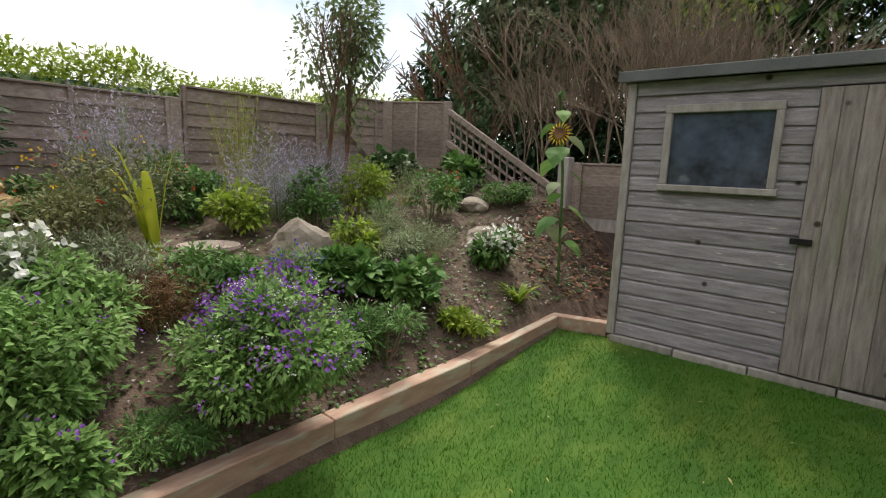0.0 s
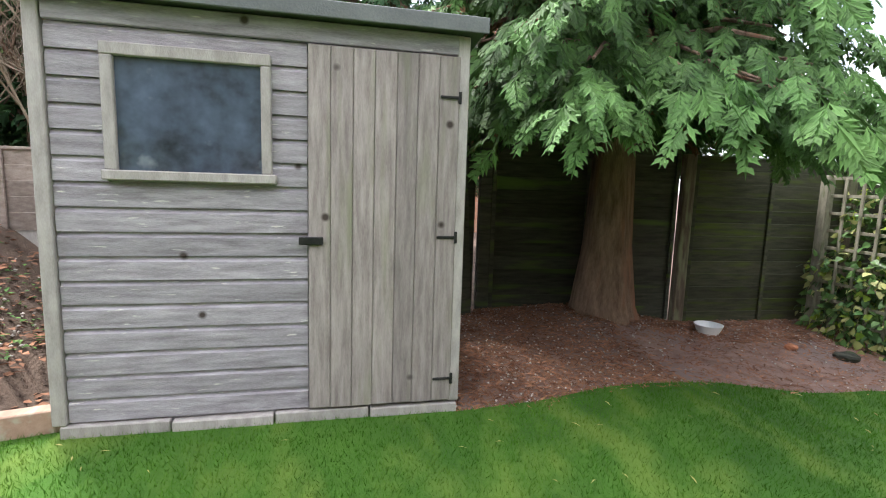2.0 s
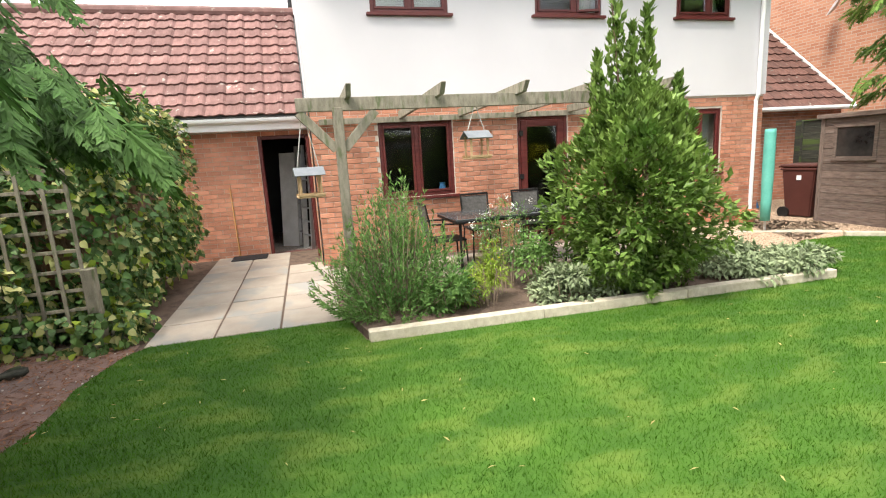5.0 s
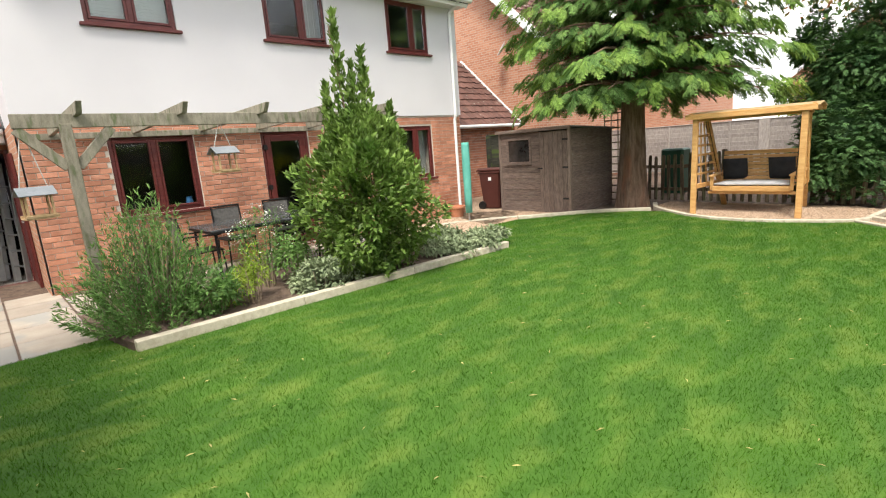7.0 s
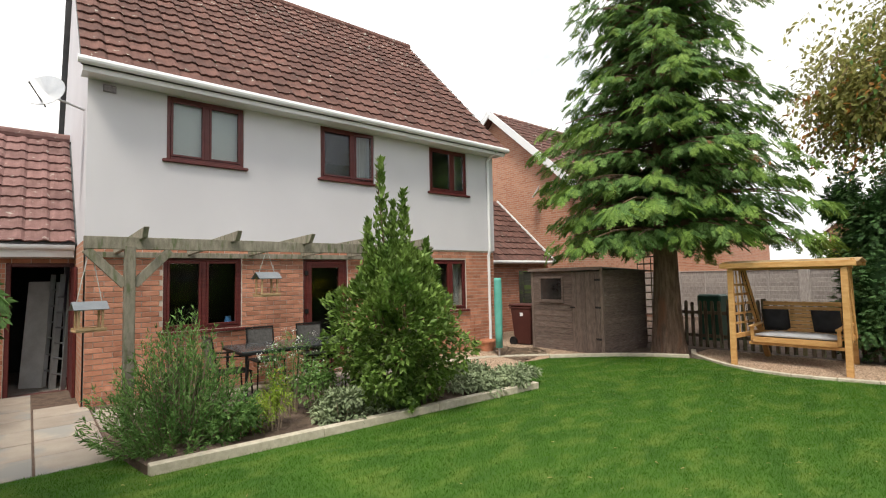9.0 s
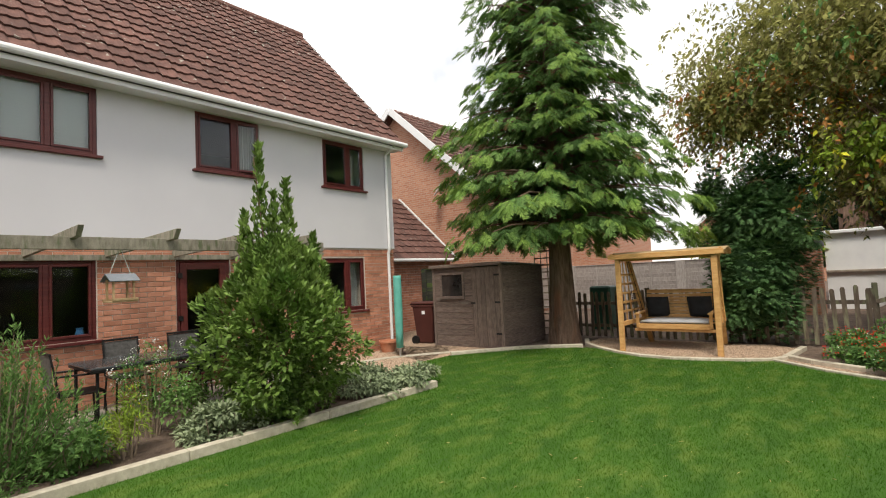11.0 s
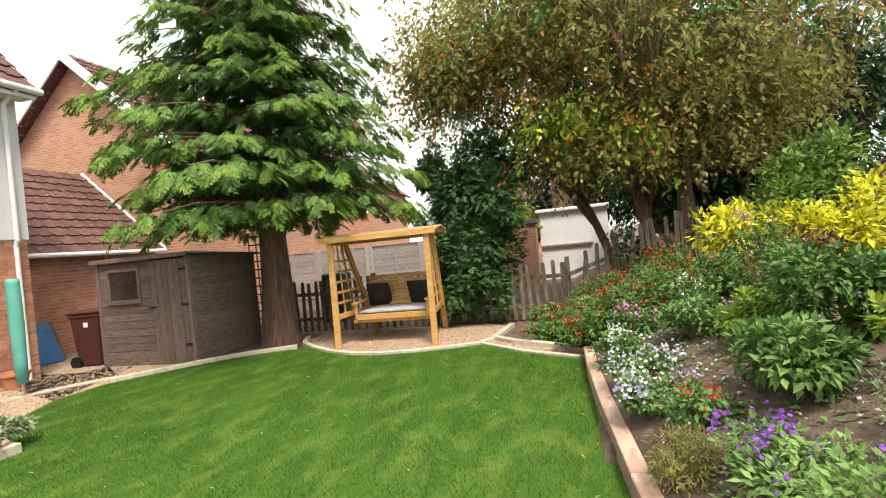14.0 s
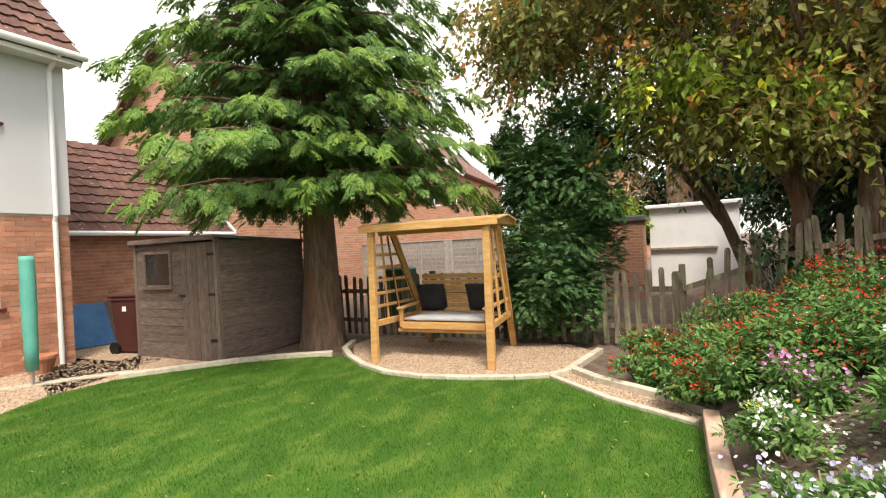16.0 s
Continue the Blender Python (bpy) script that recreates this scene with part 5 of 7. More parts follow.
def cushion(w, d, h, mat, name, label, m):
    b = bmesh.new()
    bmesh.ops.create_cube(b, size=1)
    bmesh.ops.subdivide_edges(b, edges=b.edges[:], cuts=6, use_grid_fill=True)
    for vv in b.verts:
        ex = min(1.0, (0.5 - abs(vv.co.x)) / 0.18) * min(1.0, (0.5 - abs(vv.co.y)) / 0.18)
        vv.co.z *= 0.25 + 0.75 * math.sqrt(max(0, ex))
        vv.co = Vector((vv.co.x * w, vv.co.y * d, vv.co.z * h))
    o = part(name, b, mat, None, label, True)
    o.matrix_basis = m
    return o


swm = pose(1.55, -7.32, -0.01, 0, 0, 1.5)
tagged(cushion(1.16, 0.5, 0.09, M_grey_cloth, "seat_cushion", "long flat grey seat cushion on the swing", swm @ pose(0, -0.02, 0.51)), category="cushion")
for x in (-0.38, 0.36):
    tagged(cushion(0.40, 0.40, 0.15, M_black_cloth, "scatter_cushion", "square charcoal cushion leaning on the swing back", swm @ pose(x, -0.24, 0.75, 70, 0, 4 if x > 0 else -3)), category="cushion", group="swing cushions")

# ---- pergola ----
pg = thing("pergola", "weathered grey timber pergola over the patio", "pergola", (0, 0, 0))
PX = 4.98
for y in (2.08, -1.6):
    part("post", box(PX - 0.05, y - 0.05, -0.02, PX + 0.05, y + 0.05, 2.03, 0.006), M_pergola, pg)
    for s in (-1, 1):
        part("brace", beam((PX, y + s * 0.04, 1.62), (PX, y + s * 0.38, 1.99), 0.05, 0.09), M_pergola, pg)
part("main_beam", beam((PX, 2.48, 2.06), (PX, -2.0, 2.06), 0.06, 0.13), M_pergola, pg)
for y in (1.98, 1.05, 0.15, -0.75, -1.65):
    b = beam((PX - 0.32, y, 2.16), (HX - 0.04, y, 2.10), 0.05, 0.11)
    for vv in b.verts:
        if vv.co.x < PX - 0.25 and vv.co.z < 2.14:
            vv.co.x += 0.09
    part("rafter", b, M_pergola, pg)
part("wall_plate", beam((HX - 0.06, 2.2, 2.04), (HX - 0.06, -2.0, 2.04), 0.04, 0.08), M_pergola, pg)


def bird_feeder(x, y, z):
    t = thing("bird_feeder", "hanging wooden bird table with a grey roof", "bird feeder", (x, y, z), 8, "bird feeders")
    for s in (-1, 1):
        part("roof_slope", beam((s * 0.11, 0, 0.22), (0, 0, 0.30), 0.30, 0.012, 0.002), M_slate, t)
    for sx in (-1, 1):
        for sy in (-1, 1):
            part("corner_post", box(sx * 0.07 - 0.01, sy * 0.10 - 0.01, 0, sx * 0.07 + 0.01, sy * 0.10 + 0.01, 0.24, 0.002), M_swing_roof, t)
    part("tray", box(-0.1, -0.13, 0, 0.1, 0.13, 0.015, 0.003), M_swing_roof, t)
    for s in (-1, 1):
        part("tray_lip", box(s * 0.1 - 0.006, -0.13, 0.015, s * 0.1 + 0.006, 0.13, 0.04, 0.002), M_swing_roof, t)
    for s in (-1, 1):
        part("rope", tube((0, s * 0.11, 0.28), (0, 0, 2.03 - z), 0.005, seg=5), M_curtain, t)


bird_feeder(PX + 0.02, 2.42, 1.16)
bird_feeder(PX + 0.02, 0.62, 1.44)


# ---- patio furniture ----
tb = thing("patio_table", "long glass-topped patio table with dark metal legs", "table", (5.9, -0.08, 0.0))
part("tabletop", box(-0.45, -0.85, 0.70, 0.45, 0.85, 0.725, 0.006), material("smoked_glass", (0.05, 0.055, 0.06), (0.09, 0.095, 0.10), 3, 0.15, 0.05), tb)
fr = bmesh.new()
for s in (-1, 1):
    beam((s * 0.44, -0.84, 0.685), (s * 0.44, 0.84, 0.685), 0.03, 0.03, 0.003, fr)
    beam((-0.44, s * 0.83, 0.685), (0.44, s * 0.83, 0.685), 0.03, 0.03, 0.003, fr)
part("table_frame", fr, M_metal, tb)
for sx in (-1, 1):
    for sy in (-1, 1):
        part("leg", tube((sx * 0.40, sy * 0.78, 0), (sx * 0.40, sy * 0.78, 0.68), 0.018), M_metal, tb)
chair = thing("patio_chair", "dark metal patio chair with mesh seat", "chair", (5.28, -0.95, 0.0), 0, "chairs round the patio table")
part("seat", box(-0.22, -0.22, 0.42, 0.22, 0.22, 0.44, 0.006), M_metal, chair)
for y in (-0.21, 0.21):
    part("back_post", beam((-0.22, y, 0.44), (-0.30, y, 0.90), 0.02, 0.02, 0.002), M_metal, chair)
part("back_rail", beam((-0.30, -0.22, 0.90), (-0.30, 0.22, 0.90), 0.025, 0.03, 0.003), M_metal, chair)
part("mesh_panel", beam((-0.265, 0, 0.50), (-0.302, 0, 0.88), 0.40, 0.006, 0.002), M_mesh, chair, "grey woven mesh")
for sx in (-1, 1):
    for sy in (-1, 1):
        part("leg", tube((sx * 0.2, sy * 0.2, 0.43), (sx * 0.23, sy * 0.22, 0), 0.012), M_metal, chair)
    part("arm", beam((-0.26, sx * 0.23, 0.66), (0.2, sx * 0.23, 0.64), 0.035, 0.02), M_metal, chair)
for x, y, r in ((5.35, -1.6, 25), (6.55, 0.05, 180), (6.55, -0.75, 175), (5.9, 0.78, -90), (5.95, -1.55, 88)):
    copy_thing(chair, pose(x, y, 0, 0, 0, r))

# ---- parasol, bin, bits by the house ----
pa = thing("closed_parasol", "closed parasol in a turquoise cover on a grey pole", "parasol", (5.95, -4.5, -0.02))
part("cover", lathe([(0.0, 1.62), (0.075, 1.62), (0.08, 1.56), (0.085, 1.0), (0.075, 0.5), (0.07, 0.2), (0.0, 0.2)], 14), M_green_cover, pa, smooth=True)
part("pole", tube((0, 0, 0), (0, 0, 0.4), 0.02), M_alu, pa)
wb = thing("wheelie_bin", "dark brown wheeled garden waste bin", "bin", (6.78, -6.42, -0.02), 90)
b = bmesh.new()
vs = [b.verts.new(p) for p in ((-0.2, -0.22, 0.03), (0.2, -0.22, 0.03), (0.2, 0.2, 0.03), (-0.2, 0.2, 0.03), (-0.25, -0.3, 0.92), (0.25, -0.3, 0.92), (0.25, 0.27, 0.92), (-0.25, 0.27, 0.92))]
for q in ((3, 2, 1, 0), (0, 1, 5, 4), (1, 2, 6, 5), (2, 3, 7, 6), (3, 0, 4, 7), (4, 5, 6, 7)):
    b.faces.new([vs[i] for i in q])
bmesh.ops.bevel(b, geom=b.edges[:], offset=0.02, segments=2, affect="EDGES")
part("body", b, M_bin, wb)
part("lid", box(-0.27, -0.33, 0.92, 0.27, 0.30, 0.98, 0.02), M_bin, wb)
part("rim", box(-0.265, -0.32, 0.87, 0.265, 0.29, 0.91, 0.008), M_bin, wb)
part("handle", tube((-0.22, -0.36, 0.93), (0.22, -0.36, 0.93), 0.016), M_bin, wb)
for s in (-1, 1):
    part("wheel", tube((s * 0.2, -0.24, 0.1), (s * 0.25, -0.24, 0.1), 0.1, seg=16), M_metal, wb)
part("emblem", box(0.252, -0.03, 0.70, 0.256, 0.05, 0.78), M_white_paint, wb, "small white printed emblem")
wb.matrix_basis = pose(6.80, -6.36, -0.02, 0, 0, 100)
tagged(part("blue_board", beam((8.12, -6.42, 0.0), (8.50, -6.46, 0.74), 0.62, 0.03), M_blue), "blue plastic sheet leaning on boards", "board")
tagged(part("pallet_board", beam((8.30, -6.62, 0.0), (8.66, -6.66, 0.74), 0.60, 0.025), M_brown_wood_v), "brown board leaning behind a blue sheet", "board")
lap_panel("side_fence", (8.3, -8.0), (6.9, -8.2), 0.05, 1.75, M_fence_dark, "dark side fence panel behind the bin", group="dark fence panels")
for k, (x, y, s) in enumerate(((6.75, -4.95, 1.0), (6.78, -2.95, 1.0))):
    t = thing("flower_pot", "terracotta trough pot by the house wall", "pot", (x, y, -0.01), 0, "terracotta pots")
    part("pot", lathe([(0.0, 0.0), (0.13, 0.0), (0.18, 0.2), (0.2, 0.2), (0.2, 0.24), (0.17, 0.24), (0.16, 0.18), (0.0, 0.17)], 20), M_terra, t)


def rock(x, y, z, r, label, mat=M_stone, flat=0.65, seed=0, name="rock", group="bank stones"):
    b = bmesh.new()
    bmesh.ops.create_icosphere(b, subdivisions=3, radius=1)
    for vv in b.verts:
        n = noise.noise(vv.co * 1.1 + Vector((seed, 0, 0))) * 0.35 + noise.noise(vv.co * 3.1 + Vector((seed, 5, 0))) * 0.13
        vv.co = vv.co * (1 + n)
        vv.co = Vector((vv.co.x * r, vv.co.y * r * 0.75, vv.co.z * r * flat))
    o = part(name, b, mat, None, label, False)
    o.matrix_basis = pose(x, y, z, 0, 0, seed * 40)
    return tagged(o, "", "stone", group)


# ---- plants ----
L_cypress = leaf_mat("cypress_green", (0.038, 0.09, 0.02), (0.09, 0.165, 0.042), 0.4, 0.6, 0.15)
L_cypress_tip = leaf_mat("cypress_fresh_green", (0.062, 0.14, 0.032), (0.125, 0.23, 0.062), 0.35, 0.6, 0.15)
L_fir = leaf_mat("fir_green", (0.075, 0.17, 0.042), (0.19, 0.31, 0.085), 0.35, 0.6, 0.25)
L_fir_tip = leaf_mat("fir_fresh_green", (0.12, 0.225, 0.036), (0.24, 0.36, 0.078), 0.3, 0.6, 0.25)
L_laurel = leaf_mat("laurel_grey_green", (0.05, 0.095, 0.04), (0.16, 0.22, 0.10), 0.45, 0.4, 0.2)
L_rose = leaf_mat("dull_rose_leaf", (0.085, 0.105, 0.04), (0.24, 0.24, 0.10), 0.4, 0.6, 0.25)
L_sapling = leaf_mat("sapling_leaf", (0.12, 0.18, 0.07), (0.26, 0.33, 0.15), 0.35, 0.6, 0.35)
L_brown = leaf_mat("dead_fronds", (0.10, 0.052, 0.024), (0.21, 0.12, 0.055), 0.4, 0.8, 0.1)
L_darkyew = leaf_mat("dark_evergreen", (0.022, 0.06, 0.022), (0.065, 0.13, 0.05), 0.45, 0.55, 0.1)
L_lawson = leaf_mat("dusky_cypress", (0.04, 0.10, 0.034), (0.13, 0.24, 0.08), 0.4, 0.55, 0.15)
L_olive = leaf_mat("autumn_olive", (0.19, 0.21, 0.055), (0.42, 0.39, 0.14), 0.45, 0.6, 0.5)
L_rust = leaf_mat("rust_leaf", (0.28, 0.12, 0.03), (0.42, 0.2, 0.05), 0.4, 0.6, 0.3)
L_yellow = leaf_mat("golden_leaf", (0.55, 0.55, 0.03), (0.78, 0.74, 0.07), 0.3, 0.5, 0.35)
L_lime = leaf_mat("lime_leaf", (0.16, 0.27, 0.03), (0.36, 0.44, 0.06), 0.35, 0.5, 0.35)
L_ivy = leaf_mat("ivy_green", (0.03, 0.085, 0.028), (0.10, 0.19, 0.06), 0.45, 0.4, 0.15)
L_ivy_h = leaf_mat("ivy_mid_green", (0.045, 0.11, 0.03), (0.13, 0.22, 0.065), 0.45, 0.4, 0.15)
L_ivy_pale = leaf_mat("ivy_cream", (0.38, 0.40, 0.14), (0.55, 0.54, 0.25), 0.3, 0.45, 0.2)
L_bay = leaf_mat("bay_green", (0.08, 0.155, 0.028), (0.22, 0.32, 0.075), 0.4, 0.4, 0.25)
L_hedge = leaf_mat("bright_hedge", (0.20, 0.30, 0.03), (0.42, 0.50, 0.09), 0.35, 0.5, 0.3)
L_mint = leaf_mat("mint_green", (0.12, 0.24, 0.055), (0.27, 0.41, 0.13), 0.35, 0.6, 0.3)
L_salvia = leaf_mat("mid_green", (0.07, 0.16, 0.04), (0.17, 0.30, 0.08), 0.4, 0.6, 0.25)
L_grey = leaf_mat("silver_grey_leaf", (0.17, 0.22, 0.12), (0.36, 0.42, 0.25), 0.3, 0.8, 0.2)
L_perov = leaf_mat("lilac_haze", (0.34, 0.30, 0.42), (0.58, 0.53, 0.66), 0.3, 0.8, 0.3)
L_rosemary = leaf_mat("rosemary_green", (0.085, 0.19, 0.05), (0.21, 0.35, 0.10), 0.35, 0.6, 0.2)
L_straw = leaf_mat("straw_stalk", (0.30, 0.26, 0.09), (0.48, 0.42, 0.18), 0.3, 0.7, 0.2)
L_canna = leaf_mat("canna_yellow_green", (0.35, 0.42, 0.04), (0.55, 0.55, 0.06), 0.2, 0.45, 0.35)
P_white = leaf_mat("white_petal", (0.78, 0.78, 0.74), (0.88, 0.88, 0.85), 0.08, 0.6, 0.3)
P_purple = leaf_mat("violet_petal", (0.20, 0.055, 0.42), (0.38, 0.15, 0.62), 0.3, 0.6, 0.3)
P_lilac = leaf_mat("lilac_petal", (0.50, 0.44, 0.76), (0.70, 0.65, 0.88), 0.2, 0.6, 0.3)
P_pink = leaf_mat("pink_petal", (0.62, 0.20, 0.52), (0.78, 0.38, 0.68), 0.2, 0.6, 0.3)
P_red = leaf_mat("scarlet_petal", (0.55, 0.03, 0.02), (0.75, 0.09, 0.04), 0.3, 0.6, 0.3)
P_yellow = leaf_mat("yellow_petal", (0.75, 0.45, 0.02), (0.85, 0.6, 0.05), 0.2, 0.6, 0.3)
P_blue = leaf_mat("blue_petal", (0.07, 0.06, 0.5), (0.16, 0.14, 0.66), 0.2, 0.6, 0.3)


def conifer(name, label, at, height, trunk_r, z_low, n_br, radius, spray, per, mat, seed, flare=1.5, droop=0.5, lean=(0, 0), inner=None, skip=None, sprays=SPRAYS, hang=0.25, ragged=0.16, tier=0.0, tips=None, reach=None, skew=1.25, clear=None):
    """A conifer: flared trunk, tiers of arching limbs, and flat drooping sprays along them."""
    r = np.random.default_rng(seed)
    t = thing(name, label, "tree", at)
    zs = [0, 0.12, 0.35, 0.9, 1.6, height * 0.35, height * 0.7, height]
    rs = [trunk_r * flare, trunk_r * (0.35 + 0.65 * flare), trunk_r * (0.75 + 0.32 * flare), trunk_r * (0.96 + 0.06 * flare), trunk_r * 0.93, trunk_r * 0.65, trunk_r * 0.3, 0.02]
    b = bmesh.new()
    rings = []
    for z, rr in zip(zs, rs):
        ring = []
        for i in range(18):
            a = 2 * math.pi * i / 18
            k = 1 + (0.16 if z < 0.3 else 0.07) * math.sin(a * 5 + seed) + 0.06 * math.sin(a * 3 + z)
            ring.append(b.verts.new((rr * k * math.cos(a) + lean[0] * z, rr * k * math.sin(a) + lean[1] * z, z - 0.12)))
        rings.append(ring)
    for a, c in zip(rings, rings[1:]):
        for i in range(18):
            b.faces.new((a[i], a[(i + 1) % 18], c[(i + 1) % 18], c[i]))
    part("trunk", b, M_bark, t, "ridged reddish-brown trunk", True)
    lb = bmesh.new()
    pos, axs, ups, siz, out = [], [], [], [], []
    for k in range(n_br):
        u = (k + r.random()) / n_br
        z = z_low + (height - z_low) * u ** skew
        ang = k * 2.39996 + r.normal() * 0.25
        if tier:
            z = z_low + tier * round((z - z_low) / tier) + r.normal() * tier * 0.14
        ln = radius(z) * r.uniform(0.92 - ragged, 0.92 + ragged) * (1 + 0.6 * ragged * math.sin(3 * ang + 1.7 * z + seed)) * (reach(ang) if reach else 1.0)
        if skip and skip(z, ang):
            continue
        o = np.array([math.cos(ang), math.sin(ang), 0])
        side = np.array([-o[1], o[0], 0])
        base = np.array([lean[0] * z, lean[1] * z, z])
        pts = []
        for s in np.linspace(0, 1, 6):
            pts.append(base + o * ln * s + np.array([0, 0, ln * (0.30 * s - droop * s * s)]))
        for i in range(4):
            tube(pts[i], pts[i + 1], 0.045 * (1 - 0.22 * i) * min(1, ln), 0.045 * (0.78 - 0.2 * i) * min(1, ln), 5, lb)
        m = max(6, int(per * ln))
        for j in range(m):
            s = 0.18 + 0.82 * (j + r.random()) / m
            i = min(4, int(s * 5))
            p = pts[i] + (pts[i + 1] - pts[i]) * (s * 5 - i)
            w = ln * 0.34 * (1.05 - s) + 0.05
            sd = r.uniform(-1, 1)
            p = p + side * sd * w + np.array([0, 0, -abs(sd) * w * 0.35 + r.normal() * 0.05])
            ax = o * r.uniform(0.5, 1.0) + side * (sd * 0.9 + r.normal() * 0.25) + np.array([0, 0, -hang - 0.35 * r.random()])
            if clear and clear(*p):
                continue
            out.append(s + r.normal() * 0.08)
            pos.append(p)
            axs.append(ax)
            ups.append(np.array([0, 0, 1.0]) + r.normal(size=3) * 0.28)
            siz.append(spray * r.uniform(0.65, 1.2) * (0.75 + 0.25 * min(1, ln)))
    part("branchwork", lb, M_bark, t)
    sel = np.random.default_rng(seed + 1).random(len(pos)) < (inner or 0.0)
    pos, axs, ups, siz = (np.array(q) for q in (pos, axs, ups, siz))
    sel &= np.array(out) < 0.72
    tip = (np.array(out) > 0.86) & ~sel if tips else np.zeros(len(pos), bool)
    rest = ~sel & ~tip
    v, f = scatter_mixed(sprays, pos[rest], axs[rest], ups[rest], siz[rest])
    joined("crown", v, f, mat, t)
    if tips:
        v, f = scatter_mixed(sprays, pos[tip], axs[tip], ups[tip], siz[tip])
        joined("fresh_growth", v, f, tips, t, "paler green fresh tips")
    if sel.any():
        v, f = scatter_mixed(sprays, pos[sel] - [0, 0, 0.06], axs[sel], ups[sel], siz[sel] * 0.9)
        joined("dead_sprays", v, f, L_brown, t, "dry brown sprays")
    return t


conifer("cypress_tree", "cypress with hanging fresh green sprays and bare flared trunk", (2.27, 5.55, 0.1), 7.5, 0.19, 2.0, 300, lambda z: 2.5 * max(0.12, 1 - (z - 2) / 7.0), 0.235, 22, L_cypress, 3, 2.3, 0.50, inner=0.07, sprays=HANG_SPRAYS, hang=0.6, ragged=0.13, tips=L_cypress_tip, reach=lambda a: 0.89 + 0.15 * math.cos(a - radians(190)), skew=2.6, clear=lambda x, y, z: x < -1.5 and y < 0.0 and z < 2.3)
conifer("fir_tree", "tall spreading conifer with layered green sprays, reddish trunk", (3.87, -7.5, 0.02), 10.8, 0.27, 2.45, 290, lambda z: 2.85 * max(0.06, 1 - (z - 2) / 9.4) ** 0.72, 0.34, 19, L_fir, 5, 1.35, 0.40, inner=0.04, ragged=0.24, tier=0.52, hang=0.35, tips=L_fir_tip)
conifer("background_conifer", "dark conifer beyond the shed", (0.6, 10.2, 0.0), 9.0, 0.2, 1.6, 110, lambda z: 2.6 * max(0.1, 1 - (z - 1.6) / 8), 0.55, 9, L_darkyew, 9, 1.3, 0.4)


def evergreen_column(name, label, at, r, h, n, mat, size, lobes=()):
    t = thing(name, label, "tree", at)
    part("trunk", tube((0, 0, -0.1), (0, 0, h * 0.8), 0.12, 0.03), M_bark, t)
    # added solid core; its dark green stands for the crown's shaded inside
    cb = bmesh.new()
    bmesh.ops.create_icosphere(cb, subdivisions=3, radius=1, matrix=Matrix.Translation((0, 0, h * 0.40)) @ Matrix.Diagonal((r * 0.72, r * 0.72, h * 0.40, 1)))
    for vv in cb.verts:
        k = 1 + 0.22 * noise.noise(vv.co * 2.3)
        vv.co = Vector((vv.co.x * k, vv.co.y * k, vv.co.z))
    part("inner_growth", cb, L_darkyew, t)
    u = rng.random(n) ** 0.8
    a = rng.uniform(0, 2 * np.pi, n)
    prof = r * np.clip(0.82 + 0.25 * np.sin(u * 3.0) - 0.75 * u ** 3, 0.1, 1.2) * (1 + 0.18 * np.sin(a * 3 + u * 9) + 0.12 * np.sin(a * 7 - u * 14))
    rad = prof * (1 - 0.3 * rng.random(n) ** 2)
    p = np.stack([rad * np.cos(a), rad * np.sin(a), 0.08 + u * h], 1)
    d = np.stack([np.cos(a), np.sin(a), -0.2 + 0.6 * rng.random(n)], 1) + rand_dirs(n) * 0.5
    for c, lr, m in lobes:
        q, o = blob_points(m, c, lr, 7, 0.5)
        p, d = np.concatenate([p, q]), np.concatenate([d, o + np.array([0, 0, -0.3]) + rand_dirs(m) * 0.4])
    n = len(p)
    v, f = scatter_mixed(PLAIN_SPRAYS, p, d, np.array([0, 0, 1.0]) + rand_dirs(n) * 0.5, size * rng.uniform(0.6, 1.2, n))
    joined("crown", v, f, mat, t)
    return t


evergreen_column("dark_cypress", "dense dark green cypress overhanging the picket fence", (0.42, -8.75, 0.0), 0.80, 2.9, 6500, L_lawson, 0.15, (((0.62, 0.0, 2.7), (0.38, 0.45, 0.8), 1200), ((-0.25, 0.25, 2.4), (0.85, 0.7, 1.2), 3000), ((-0.62, 0.2, 1.75), (0.62, 0.6, 0.8), 1700), ((0.1, 0.45, 0.8), (0.75, 0.45, 0.75), 2200), ((-0.6, -0.1, 2.7), (0.7, 0.6, 0.7), 1200)))
evergreen_column("dark_cypress", "dark clipped conifer by the back fence", (-5.2, 0.15, 0.95), 0.42, 1.75, 900, L_darkyew, 0.16)


